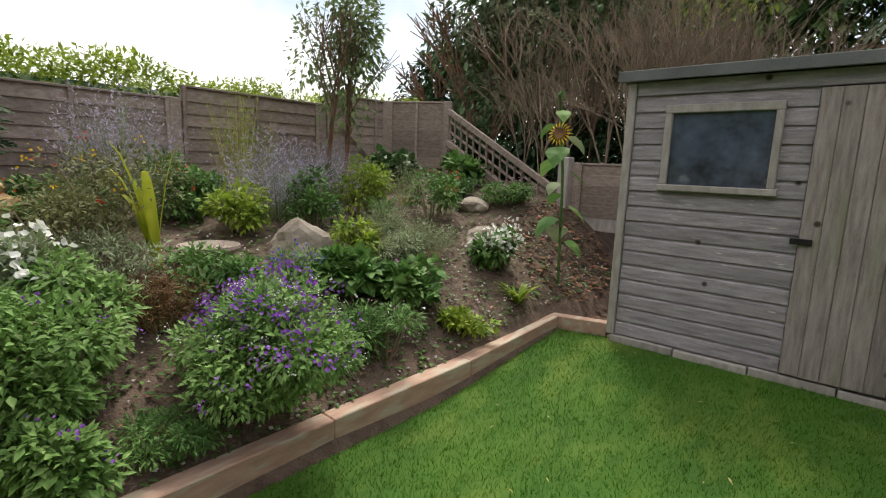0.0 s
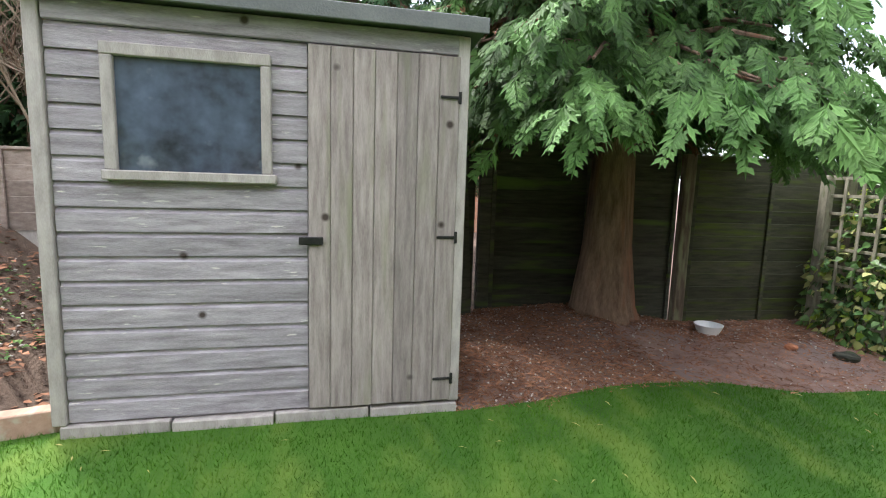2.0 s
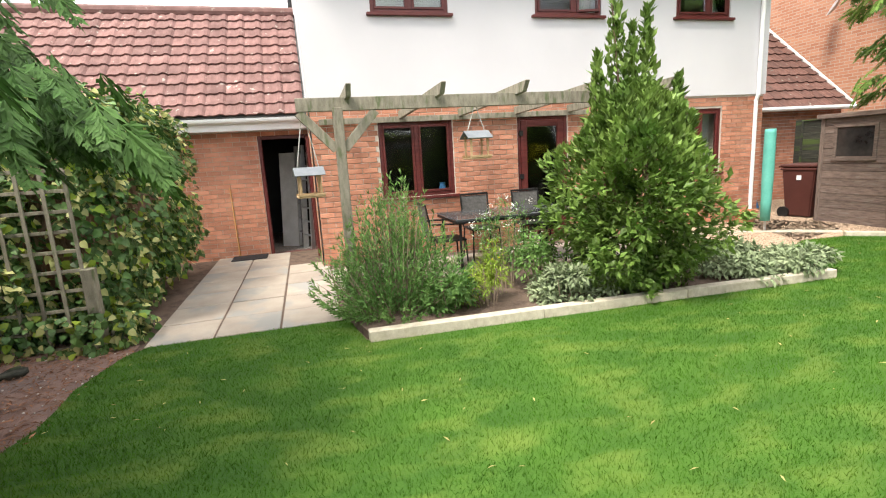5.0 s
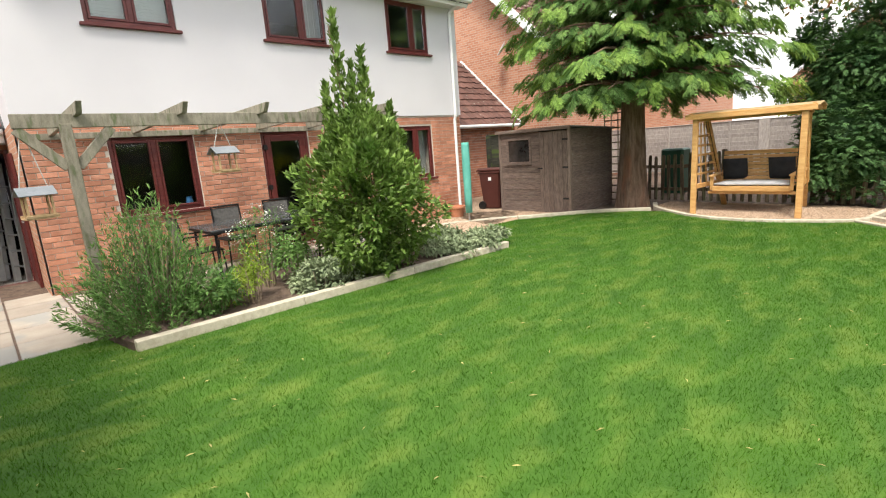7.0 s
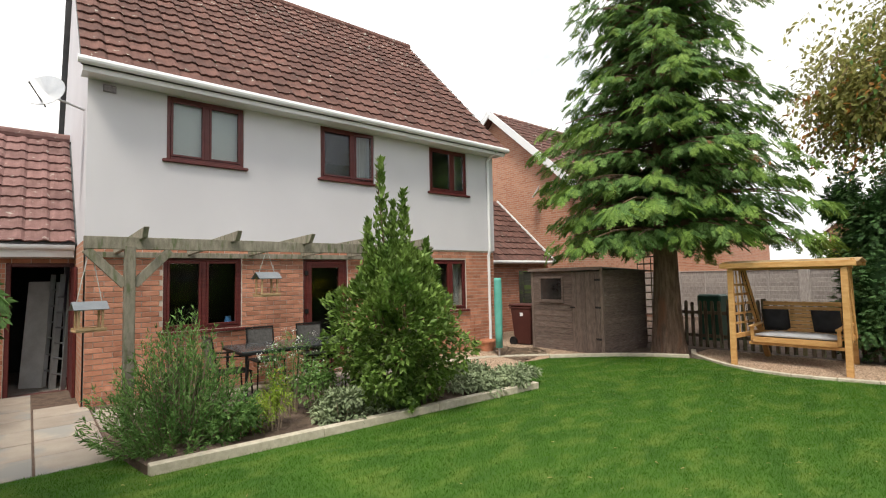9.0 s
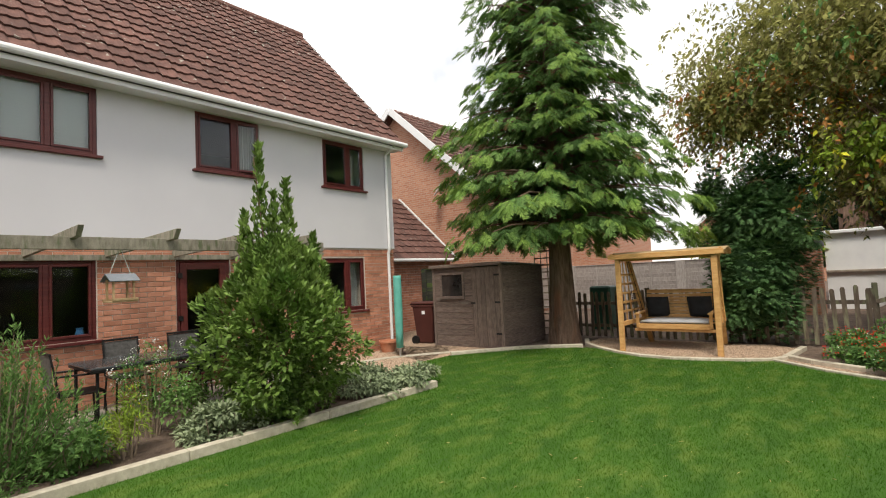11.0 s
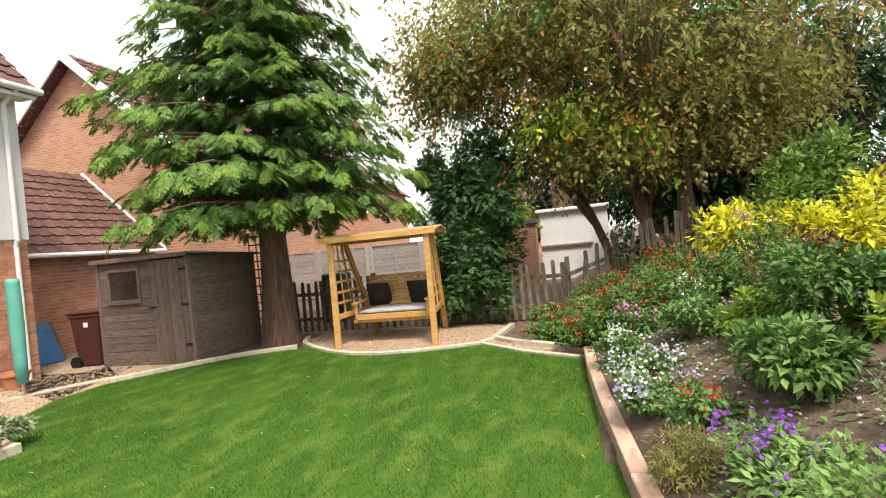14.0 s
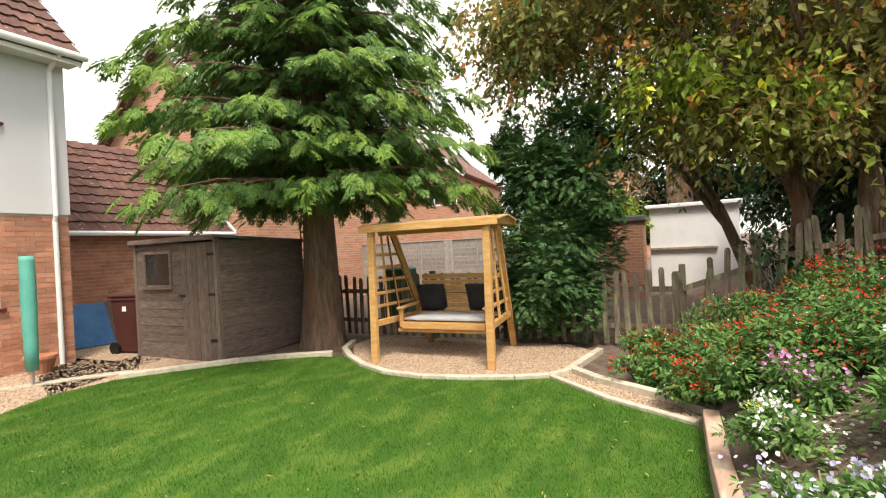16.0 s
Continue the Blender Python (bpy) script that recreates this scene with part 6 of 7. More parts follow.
def weeping(name, mat, n, centre, radii, size, template, parent, lumps, reach=0.7):
    """Leaves strung along thin twigs that arch out of the crown and hang down."""
    k = 14
    m = max(1, n // k)
    p, d = blob_points(m, centre, radii, lumps, 0.15)
    ln = reach * rng.uniform(0.5, 1.2, m)
    o = d * np.array([1, 1, 0.4]) + rand_dirs(m) * 0.35
    u = np.linspace(0.05, 1.0, k)
    run = (o[:, None] * (u[None, :, None] * 0.75) + np.array([0, 0, -1.0]) * (0.75 * u[None, :, None] ** 2)) * ln[:, None, None]
    q = (p[:, None] + run).reshape(-1, 3) + rng.normal(size=(m * k, 3)) * 0.045
    axis = np.repeat(o, k, 0) * 0.4 + rand_dirs(m * k) * 0.8 + np.array([0, 0, -0.6])
    v, f = scatter(*template, q, axis, np.array([0, 0, 1.0]) + rand_dirs(m * k) * 0.7, 1.25 * size * rng.uniform(0.6, 1.25, m * k))
    joined(name, v, f, mat, parent)["kind"] = "stuff"
    tv, tf = scatter([(-0.006, 0, 0), (0.006, 0, 0), (0, 1, 0)], [(0, 1, 2)], p, run[:, -1], rand_dirs(m), np.linalg.norm(run[:, -1], axis=1))
    joined("twig", tv, tf, M_bark, parent)["kind"] = "stuff"


def broadleaf(name, label, at, trunk_h, r, crown, n, mat, size, seed, lumps=16, extra=(), template=LEAF, stems=3, lean=0.35, weep=0.0):
    """A leafy tree: forked limbs and an uneven crown of many single leaves. crown: centre and radii from the base."""
    rnd = random.Random(seed)
    t = thing(name, label, "tree", at)
    b = bmesh.new()
    for s in range(stems):
        a = s * 2.1 + seed
        branch_tree(b, (0.12 * math.cos(a) * (stems > 1), 0.12 * math.sin(a) * (stems > 1), -0.1), (lean * math.cos(a), lean * math.sin(a), 1), trunk_h, r, 4, 0.55, 3, 0.0, rnd)
    part("branchwork", b, M_bark, t)
    if weep:
        weeping("crown", mat, n, *crown, size, template, t, lumps, weep)
    else:
        foliage("crown", mat, n, *crown, size, template, t, lumps, 0.5, 0.35)
    for m2, n2, (c2, r2), s2 in extra:
        if weep:
            weeping("foliage", m2, n2, c2, r2, s2, template, t, 9, weep)
            continue
        foliage("foliage", m2, n2, c2, r2, s2, template, t, 7, 0.5, 0.3, kind="stuff")
    return t


broadleaf("field_maple", "large autumn-tinted tree with drooping olive and rust leaves", (-2.6, -10.4, 0.2), 1.9, 0.11, ((0.2, 0.7, 4.9), (4.2, 3.0, 2.9)), 38000, L_olive, 0.105, 2, 34,
          ((L_olive, 5600, ((3.3, 1.3, 4.5), (1.15, 0.9, 1.1)), 0.10), (L_rust, 500, ((3.3, 1.5, 4.4), (1.2, 0.9, 1.1)), 0.09), (L_rust, 2600, ((0.3, 1.0, 4.6), (4.1, 2.8, 2.5)), 0.09), (L_olive, 13000, ((-0.5, 1.0, 3.1), (3.4, 1.6, 1.1)), 0.10), (L_salvia, 7000, ((0.2, 0.8, 4.2), (4.0, 2.6, 2.4)), 0.10),
           (L_yellow, 260, ((0.3, 1.8, 3.4), (2.6, 1.2, 0.9)), 0.09), (L_olive, 5200, ((-0.1, 2.0, 2.6), (1.9, 0.6, 0.5)), 0.10), (L_rust, 320, ((0.2, 2.3, 2.8), (1.9, 0.6, 0.8)), 0.09), (L_lime, 1000, ((1.25, 2.3, 3.1), (0.9, 0.6, 0.65)), 0.11), (L_yellow, 90, ((1.3, 2.5, 3.1), (0.9, 0.6, 0.6)), 0.11), (L_lime, 480, ((0.1, 2.5, 2.85), (0.4, 0.35, 0.4)), 0.11), (L_darkyew, 6500, ((-0.9, -0.9, 3.6), (2.8, 1.4, 2.2)), 0.12)), weep=0.75)
broadleaf("thin_tree", "sparse silvery tree against the sky", (-8.2, -8.5, 0.8), 2.2, 0.07, ((0, 0, 4.2), (2.0, 2.2, 2.2)), 5600, L_grey, 0.19, 6, 18, template=NARROW, stems=2, extra=((L_mint, 4000, ((0.2, 0.3, 3.6), (1.9, 2.2, 1.9)), 0.15),))
broadleaf("laurel_tree", "dark glossy evergreen behind the corner fence", (-5.6, 8.3, 0.8), 1.3, 0.08, ((0.5, 0, 2.7), (2.5, 1.4, 2.1)), 11000, L_laurel, 0.17, 8, 22)
broadleaf("slender_tree", "slender pale-leaved sapling in front of the lap fence", (-4.75, 3.5, ground_z(-4.75, 3.5)), 0.8, 0.03, ((0.0, 0.1, 1.6), (0.66, 0.6, 1.5)), 2600, L_sapling, 0.085, 12, 12, template=LEAF, stems=2, lean=0.2)
broadleaf("backing_tree", "shadowy evergreen trees behind the garden", (-9.5, 11.5, 0.5), 1.6, 0.12, ((0, 0, 2.7), (3.0, 1.5, 2.0)), 7000, L_darkyew, 0.24, 14, 14)
broadleaf("backing_tree", "shadowy evergreen trees behind the garden", (-3.0, 10.5, 0.5), 1.6, 0.12, ((0, 0, 3.4), (3.6, 1.4, 3.2)), 12000, L_salvia, 0.24, 15, 18)
broadleaf("backing_tree", "dark trees beyond the picket fence", (-6.5, -12.5, 0.3), 1.8, 0.14, ((0, 0, 3.2), (3.4, 1.6, 3.0)), 9000, L_darkyew, 0.24, 16, 16)
broadleaf("backing_tree", "green shrubs beyond the picket fence", (1.4, -16.5, 0.0), 1.2, 0.1, ((0, 0, 2.0), (1.8, 1.2, 1.6)), 5000, L_lime, 0.16, 17, 12)
broadleaf("backing_tree", "dark evergreens beyond the leaning pickets", (-5.2, -11.2, 0.3), 1.0, 0.1, ((0, 0, 1.7), (2.2, 1.0, 1.7)), 7000, L_darkyew, 0.18, 21, 14)
broadleaf("backing_tree", "dark evergreens beside the white outbuilding", (-4.3, -14.6, 0.2), 1.0, 0.1, ((0, 0, 1.9), (1.7, 0.9, 1.9)), 6000, L_darkyew, 0.18, 26, 14)
broadleaf("backing_tree", "green trees behind the white outbuilding", (-2.0, -22.5, 0.0), 1.4, 0.12, ((0, 0, 2.7), (4.2, 1.4, 2.4)), 9000, L_darkyew, 0.26, 22, 16)
broadleaf("backing_shrub", "shadowy shrubs behind the low fence", (-3.0, 7.6, 0.6), 0.7, 0.05, ((0, 0, 1.0), (2.6, 0.7, 1.1)), 6000, L_darkyew, 0.16, 23, 14)
broadleaf("backing_shrub", "shadowy shrubs behind the sloping trellis", (-5.2, 7.3, 0.6), 0.7, 0.05, ((0, 0, 0.9), (1.6, 0.6, 1.0)), 4500, L_darkyew, 0.15, 24, 12)
broadleaf("backing_tree", "dark tree beside the far houses", (-5.5, -19.0, 0.0), 2.4, 0.25, ((0, 0, 4.5), (4.0, 1.8, 3.4)), 9000, L_darkyew, 0.28, 18, 14)
tagged(part("old_pine", tube((-1.2, -20.4, -0.1), (-1.25, -20.4, 8.5), 0.46, 0.32, 14), M_bark), "thick grey-brown tree trunk beyond the fence", "tree trunk")
for k, (x, y, lx) in enumerate(((-3.25, -9.0, -0.35), (-3.6, -9.2, 0.2), (-3.0, -9.3, 0.6))):
    tagged(part("bare_tree", tube((x, y, 0.1), (x + lx, y - 0.2, 4.2), 0.13, 0.07, 12), M_bark), "dark bare stem of a multi-stemmed tree", "tree trunk", "dark tree stems")

# twiggy bare shrub behind the low fence
tw = thing("bare_shrub", "tall tangle of bare brown twiggy stems", "shrub", (-2.6, 7.0, 0.7))
rnd = random.Random(4)
for k in range(30):
    b = bmesh.new()
    x, y = rnd.uniform(-1.9, 1.7), rnd.uniform(-0.6, 0.8)
    branch_tree(b, (x, y, -0.1), (rnd.uniform(-0.3, 0.3), rnd.uniform(-0.25, 0.15), 1), rnd.uniform(0.75, 1.1), rnd.uniform(0.014, 0.028), 5, 0.62, 3, 0.05, rnd)
    part("stem", b, M_twig, tw)
foliage("leaves", L_ivy, 1500, (-0.8, 0.3, 2.8), (1.8, 0.8, 1.2), 0.13, LEAF, tw, 9)
foliage("leaves", L_lime, 700, (0.7, 0.4, 3.2), (1.0, 0.6, 0.9), 0.12, LEAF, tw, 7)

# bright hedge beyond the west fence
n = 34000
hp = np.stack([-6.15 - rng.random(n) ** 1.5 * 1.0, rng.uniform(-8.5, 6.5, n), np.zeros(n)], 1)
hp[:, 2] = 2.30 + 0.07 * np.sin(hp[:, 1] * 1.3) + 0.07 * np.sin(hp[:, 1] * 4.1) + 0.22 * rng.random(n) - 0.9 * rng.random(n) ** 2
v, f = scatter(*LEAF, hp, rand_dirs(n, -0.2, 1), np.array([0, 0, 1.0]) + rand_dirs(n) * 0.6, rng.uniform(0.05, 0.10, n))
hedge = thing("clipped_hedge", "bright yellow-green hedge beyond the fence", "hedge")
joined("hedge_leaves", v, f, L_hedge, hedge)
# added box behind the leaves, dark green for the hedge's inner shade
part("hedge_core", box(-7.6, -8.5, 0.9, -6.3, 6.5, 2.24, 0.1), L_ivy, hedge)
n = 260
p0 = np.stack([rng.uniform(-7.4, -6.6, n), rng.uniform(-2.0, 5.5, n), np.full(n, 2.1)], 1)
v, f = scatter([(-0.006, 0, 0), (0.006, 0, 0), (0, 1, 0.1)], [(0, 1, 2)], p0, np.array([0, 0, 1.0]) + rand_dirs(n) * 0.35, rand_dirs(n), rng.uniform(0.25, 0.75, n))
joined("hedge_shoots", v, f, L_straw, hedge)

# ivy hedge by the patio
ivy = thing("ivy_hedge", "dense variegated ivy hedge growing over a trellis", "hedge", (0, 0, 0))
ip, idr = [], []
for c, r, k in (((5.6, 4.72, 1.18), (0.85, 0.66, 1.12), 5400), ((6.5, 4.68, 1.27), (0.8, 0.66, 1.14), 4800), ((7.35, 4.6, 1.25), (0.75, 0.62, 1.05), 3600), ((5.2, 4.72, 0.85), (0.42, 0.55, 0.9), 3000), ((4.75, 5.3, 0.35), (0.2, 0.5, 0.5), 700), ((4.8, 4.8, 0.14), (0.35, 0.8, 0.2), 1100), ((4.82, 5.15, 0.75), (0.16, 0.42, 0.7), 700)):
    u = rand_dirs(k, -0.95, 1)
    q = np.sign(u) * np.abs(u) ** 0.6
    lump = 1 + 0.09 * np.sin(u[:, :1] * 9 + u[:, 2:] * 7) + 0.06 * np.sin(u[:, 1:2] * 15)
    ip.append(np.array(c) + q * np.array(r) * lump * (1 - 0.16 * rng.random((k, 1)) ** 2))
    idr.append(u)
ip, idr = np.concatenate(ip), np.concatenate(idr)
ip[:, 2] = np.maximum(ip[:, 2], 0.03)
ax = idr * 0.5 + rand_dirs(len(ip)) * 0.6 + np.array([0, 0, -0.6])
upv = idr + rand_dirs(len(ip)) * 0.35
s = rng.random(len(ip))
for nm, sel, mt in (("green_leaves", s < 0.68, L_ivy_h), ("cream_leaves", (s >= 0.68) & (s < 0.9), L_ivy_pale), ("lime_leaves", s >= 0.9, L_lime)):
    v, f = scatter(*IVY, ip[sel], ax[sel], upv[sel], rng.uniform(0.05, 0.095, sel.sum()))
    joined(nm, v, f, mt, ivy)
for c, r in (((5.6, 4.8, 1.0), (0.7, 0.45, 0.9)), ((6.7, 4.75, 1.1), (0.8, 0.42, 0.95))):
    b = bmesh.new()
    bmesh.ops.create_icosphere(b, subdivisions=2, radius=1, matrix=Matrix.Translation(c) @ Matrix.Diagonal((*r, 1)))
    part("woody_core", b, M_bark, ivy)


def shrub(name, label, x, y, r, h, mat, size, n, template=LEAF, flowers=(), category="shrub", z=None, lumps=9, stems=6, group="", droop=0.2, lift=0.5):
    """A rounded plant: stems, leaves in lumps, and flower heads near its surface."""
    z = ground_z(x, y) if z is None else z
    t = thing(name, label, category, (x, y, z), 0, group)
    b = bmesh.new()
    for i in range(stems):
        a = i * 2.4
        tube((0.04 * math.cos(a), 0.04 * math.sin(a), -0.04), (r * 0.5 * math.cos(a), r * 0.5 * math.sin(a), h * 0.75), 0.008 + 0.006 * h, 0.004, 5, b)
    part("stalk", b, M_twig, t)["kind"] = "stuff"
    lm = make_lumps(lumps, -0.9)
    foliage("leaves", mat, n, (0, 0, h * lift), (r, r, h * (1 - lift) * 1.15), size, template, t, lm, droop, 0.25)
    for fm, fn, fs, cl in flowers:
        p, d = blob_points(fn * 5, (0, 0, h * lift + 0.02), (r * 1.06, r * 1.06, h * (1 - lift) * 1.24), lm, 0.97)
        p = p[np.argsort(-((p[:, 2] - h * lift) / h + 0.35 * np.linalg.norm(p[:, :2], axis=1) / r + rng.random(len(p)) * 0.6))[:fn]]
        d = rand_dirs(fn, 0.2, 1.0)
        p = np.repeat(p, cl, 0) + rng.normal(size=(fn * cl, 3)) * fs * 0.8
        dd = np.repeat(d, cl, 0) + rand_dirs(fn * cl) * 0.8 + np.array([0, 0, 0.3])
        v, f = scatter(*PETAL, p, rand_dirs(fn * cl), dd, fs * rng.uniform(0.7, 1.2, fn * cl))
        joined("bloom", v, f, fm, t)["kind"] = "stuff"
    return t


def haze(name, label, x, y, r, h, mat, n, category="perennial", lean=0.3, width=0.012, leafy=None):
    """A clump of thin upright wands set with tiny leaves or flowers."""
    z = ground_z(x, y)
    t = thing(name, label, category, (x, y, z))
    a = rng.uniform(0, 2 * np.pi, n)
    rr = rng.random(n) ** 0.6
    base = np.stack([r * 0.25 * rr * np.cos(a), r * 0.25 * rr * np.sin(a), np.full(n, -0.03)], 1)
    tip = np.stack([r * rr * np.cos(a), r * rr * np.sin(a), h * rng.uniform(0.6, 1.05, n) * (1 - 0.35 * rr ** 2)], 1)
    d = tip - base
    ln = np.linalg.norm(d, axis=1)
    v, f = scatter([(-width / 2, 0, 0), (width / 2, 0, 0), (0, 1, 0.06)], [(0, 1, 2)], base, d, np.array([0, 0, 1.0]) + rand_dirs(n), ln)
    joined("stalk", v, f, L_straw if mat is not L_perov else L_grey, t)["kind"] = "stuff"
    k = 16
    u = np.linspace(0.35, 1.0, k)
    p = (base[:, None] + d[:, None] * u[None, :, None]).reshape(-1, 3) + rng.normal(size=(n * k, 3)) * 0.012
    v, f = scatter(*(leafy or NARROW), p, rand_dirs(n * k) + np.repeat(d, k, 0) * 0.8, rand_dirs(n * k), rng.uniform(0.025, 0.055, n * k))
    joined("leaves", v, f, mat, t)
    return t


def strap_clump(name, label, x, y, r, h, n, mat, width=0.03, category="plant", z=None):
    """Arching strap leaves from one crown."""
    z = ground_z(x, y) if z is None else z
    t = thing(name, label, category, (x, y, z))
    vs, fs = [], []
    for i in range(n):
        a = rng.uniform(0, 2 * np.pi)
        rr, hh = r * rng.uniform(0.5, 1.1), h * rng.uniform(0.6, 1.05)
        side = np.array([-math.sin(a), math.cos(a), 0]) * width / 2
        k = len(vs)
        for s in np.linspace(0, 1, 6):
            c = np.array([rr * s * math.cos(a), rr * s * math.sin(a), hh * (1.7 * s - 0.95 * s * s)])
            w = side * (1 - s) ** 0.6 * (0.4 + 1.6 * min(s + 0.3, 0.6))
            vs += [c - w, c + w]
        for j in range(5):
            q = k + 2 * j
            fs.append((q, q + 1, q + 3, q + 2))
    if n <= 12:
        for i in range(n):
            joined("leaf", vs[12 * i:12 * i + 12], np.array(fs[:5]), mat, t)
    else:
        joined("foliage", vs, fs, mat, t)["kind"] = "stuff"
    return t


# the bank, from the shed end
shrub("purple_salvia", "bushy pale green plant covered in violet flowers", -2.10, 1.42, 0.54, 0.54, L_mint, 0.042, 13000, LEAF, ((P_purple, 150, 0.026, 7), (P_white, 60, 0.014, 6)), "flowering plant", lumps=14)
shrub("mint_clump", "dense bushy clump of fresh green herb leaves", -2.42, 0.22, 0.46, 0.55, L_mint, 0.044, 8000, LEAF, (), "herb", lumps=12)
shrub("mint_clump", "dense bushy clump of fresh green herb leaves", -2.75, 0.62, 0.34, 0.42, L_mint, 0.05, 2600, LEAF, (), "herb")
shrub("thyme_mat", "low dark green mat of fine leaves", -2.02, 0.78, 0.24, 0.16, L_salvia, 0.035, 2600, NARROW, (), "herb")
shrub("grey_bush", "fine-leaved grey-green bush with pale pink flowers", -2.10, 2.10, 0.32, 0.34, L_salvia, 0.055, 2600, NARROW, ((P_white, 16, 0.025, 2), (P_pink, 8, 0.02, 3)), "flowering plant")
shrub("geranium", "leafy dark green hardy geranium", -2.42, 2.58, 0.30, 0.28, L_salvia, 0.085, 900, IVY, ((P_pink, 4, 0.02, 3),), "plant", group="leafy ground cover")
shrub("geranium", "leafy dark green hardy geranium", -2.72, 2.22, 0.27, 0.26, L_salvia, 0.085, 800, IVY, (), "plant", group="leafy ground cover")
shrub("geranium", "low bright green leafy clump by the edging", -2.02, 2.80, 0.22, 0.14, L_lime, 0.06, 700, LEAF, (), "plant", group="leafy ground cover")
shrub("variegated_bush", "small yellow-green variegated bush", -3.05, 2.62, 0.22, 0.32, L_lime, 0.06, 800, LEAF, (), "shrub")
haze("lavender", "silvery spent lavender wands on soil", -2.85, 3.15, 0.36, 0.34, L_grey, 140)
haze("lavender", "silvery grey lavender clump on soil", -3.3, 3.1, 0.26, 0.32, L_grey, 90)
shrub("white_dahlia", "dark-leaved plant topped with white flowers", -2.42, 3.62, 0.20, 0.42, L_salvia, 0.09, 600, LEAF, ((P_white, 30, 0.055, 10),), "flowering plant", group="white dahlias")
shrub("white_dahlia", "grey-leaved plant with large white blooms", -3.02, 0.50, 0.28, 0.42, L_grey, 0.07, 900, LEAF, ((P_white, 9, 0.06, 12),), "flowering plant", group="white dahlias")
strap_clump("day_lily", "small clump of bright green strap leaves", -2.0, 3.45, 0.22, 0.22, 40, L_lime, 0.022)
strap_clump("day_lily", "grassy clump of green strap leaves", -3.6, 3.35, 0.30, 0.38, 70, L_salvia, 0.016)
shrub("rose_bush", "sprawling rose bush with small red blooms", -3.4, 3.85, 0.38, 0.50, L_salvia, 0.055, 1100, LEAF, ((P_red, 8, 0.025, 4),), "rose")
shrub("rose_bush", "tangled rose bush with a few orange and yellow blooms", -4.1, 1.15, 0.66, 0.72, L_rose, 0.042, 3200, LEAF, ((P_red, 7, 0.03, 4), (P_yellow, 10, 0.03, 5)), "rose", lumps=14)
shrub("rose_bush", "straggly brown-stemmed rose on the bank", -3.6, 0.75, 0.46, 0.5, L_rose, 0.042, 1300, LEAF, ((P_yellow, 5, 0.03, 3),), "rose")
haze("russian_sage", "airy lilac-grey spikes of Russian sage", -4.2, 2.55, 0.62, 0.85, L_perov, 240)
haze("russian_sage", "airy lilac-grey spikes of Russian sage", -4.5, 3.35, 0.50, 0.75, L_perov, 180)
haze("russian_sage", "airy lilac-grey spikes of Russian sage by the fence", -5.1, 1.5, 0.62, 1.15, L_perov, 220)
haze("golden_rod", "tall yellow-green stalks by the fence", -5.0, 2.55, 0.45, 1.35, L_lime, 90)
haze("grey_sprigs", "upright grey-green sprigs on the bank", -4.1, 4.15, 0.32, 0.6, L_grey, 70)
shrub("ivy_clump", "dark ivy growing at the foot of the fence", -5.2, 4.9, 0.42, 0.4, L_ivy, 0.10, 600, IVY, (), "ivy")
shrub("ivy_clump", "dark ivy growing at the foot of the trellis", -4.2, 5.2, 0.42, 0.4, L_salvia, 0.10, 600, IVY, (), "ivy")
shrub("gentian_clump", "deep blue flowers over green leaves", -2.85, 1.85, 0.24, 0.30, L_salvia, 0.06, 700, NARROW, ((P_blue, 20, 0.025, 4),), "flowering plant")
haze("russet_seedheads", "russet dried seed heads on stalks", -2.75, 1.0, 0.25, 0.35, L_brown, 120)
strap_clump("canna_lily", "yellow-green canna leaves standing upright", -3.45, 1.22, 0.26, 1.05, 6, L_canna, 0.075, "canna")
shrub("pansy_patch", "small blue pansies by the edging", -1.98, 0.35, 0.16, 0.10, L_salvia, 0.04, 300, LEAF, ((P_blue, 9, 0.02, 3),), "flowering plant")

# the bank, towards the picket fence
shrub("catmint", "sprawling pale green plant with violet spikes", -2.20, -0.75, 0.60, 0.50, L_mint, 0.042, 13000, LEAF, ((P_purple, 50, 0.024, 7),), "flowering plant", lumps=14)
shrub("catmint", "sprawling grey-green plant beside the bank path", -2.95, -0.25, 0.45, 0.42, L_grey, 0.07, 2200, LEAF, ((P_purple, 14, 0.028, 6),), "flowering plant")
shrub("violet_clump", "violet flowers over dark green leaves", -2.15, -1.75, 0.30, 0.24, L_salvia, 0.05, 900, LEAF, ((P_purple, 30, 0.03, 5),), "flowering plant")
shrub("heather", "low brownish-green heather by the edging", -1.82, -2.15, 0.22, 0.24, L_olive, 0.04, 1800, NARROW, ((P_pink, 7, 0.018, 3),), "heather")
shrub("pansy_patch", "mounded lilac and white pansies", -1.86, -3.05, 0.30, 0.22, L_salvia, 0.05, 900, LEAF, ((P_lilac, 36, 0.035, 4), (P_white, 22, 0.035, 3)), "flowering plant", group="pansies")
shrub("pansy_patch", "mounded lilac and white pansies", -1.84, -3.7, 0.30, 0.22, L_salvia, 0.05, 900, LEAF, ((P_lilac, 26, 0.035, 4), (P_white, 36, 0.035, 3)), "flowering plant", group="pansies")
shrub("pansy_patch", "white and yellow pansies by the edging", -1.82, -4.4, 0.34, 0.24, L_salvia, 0.05, 1100, LEAF, ((P_white, 44, 0.035, 3), (P_yellow, 8, 0.03, 2)), "flowering plant", group="pansies")
shrub("pansy_patch", "dark red pansies in green leaves", -2.05, -2.55, 0.24, 0.20, L_salvia, 0.05, 600, LEAF, ((P_red, 22, 0.03, 3),), "flowering plant", group="pansies")
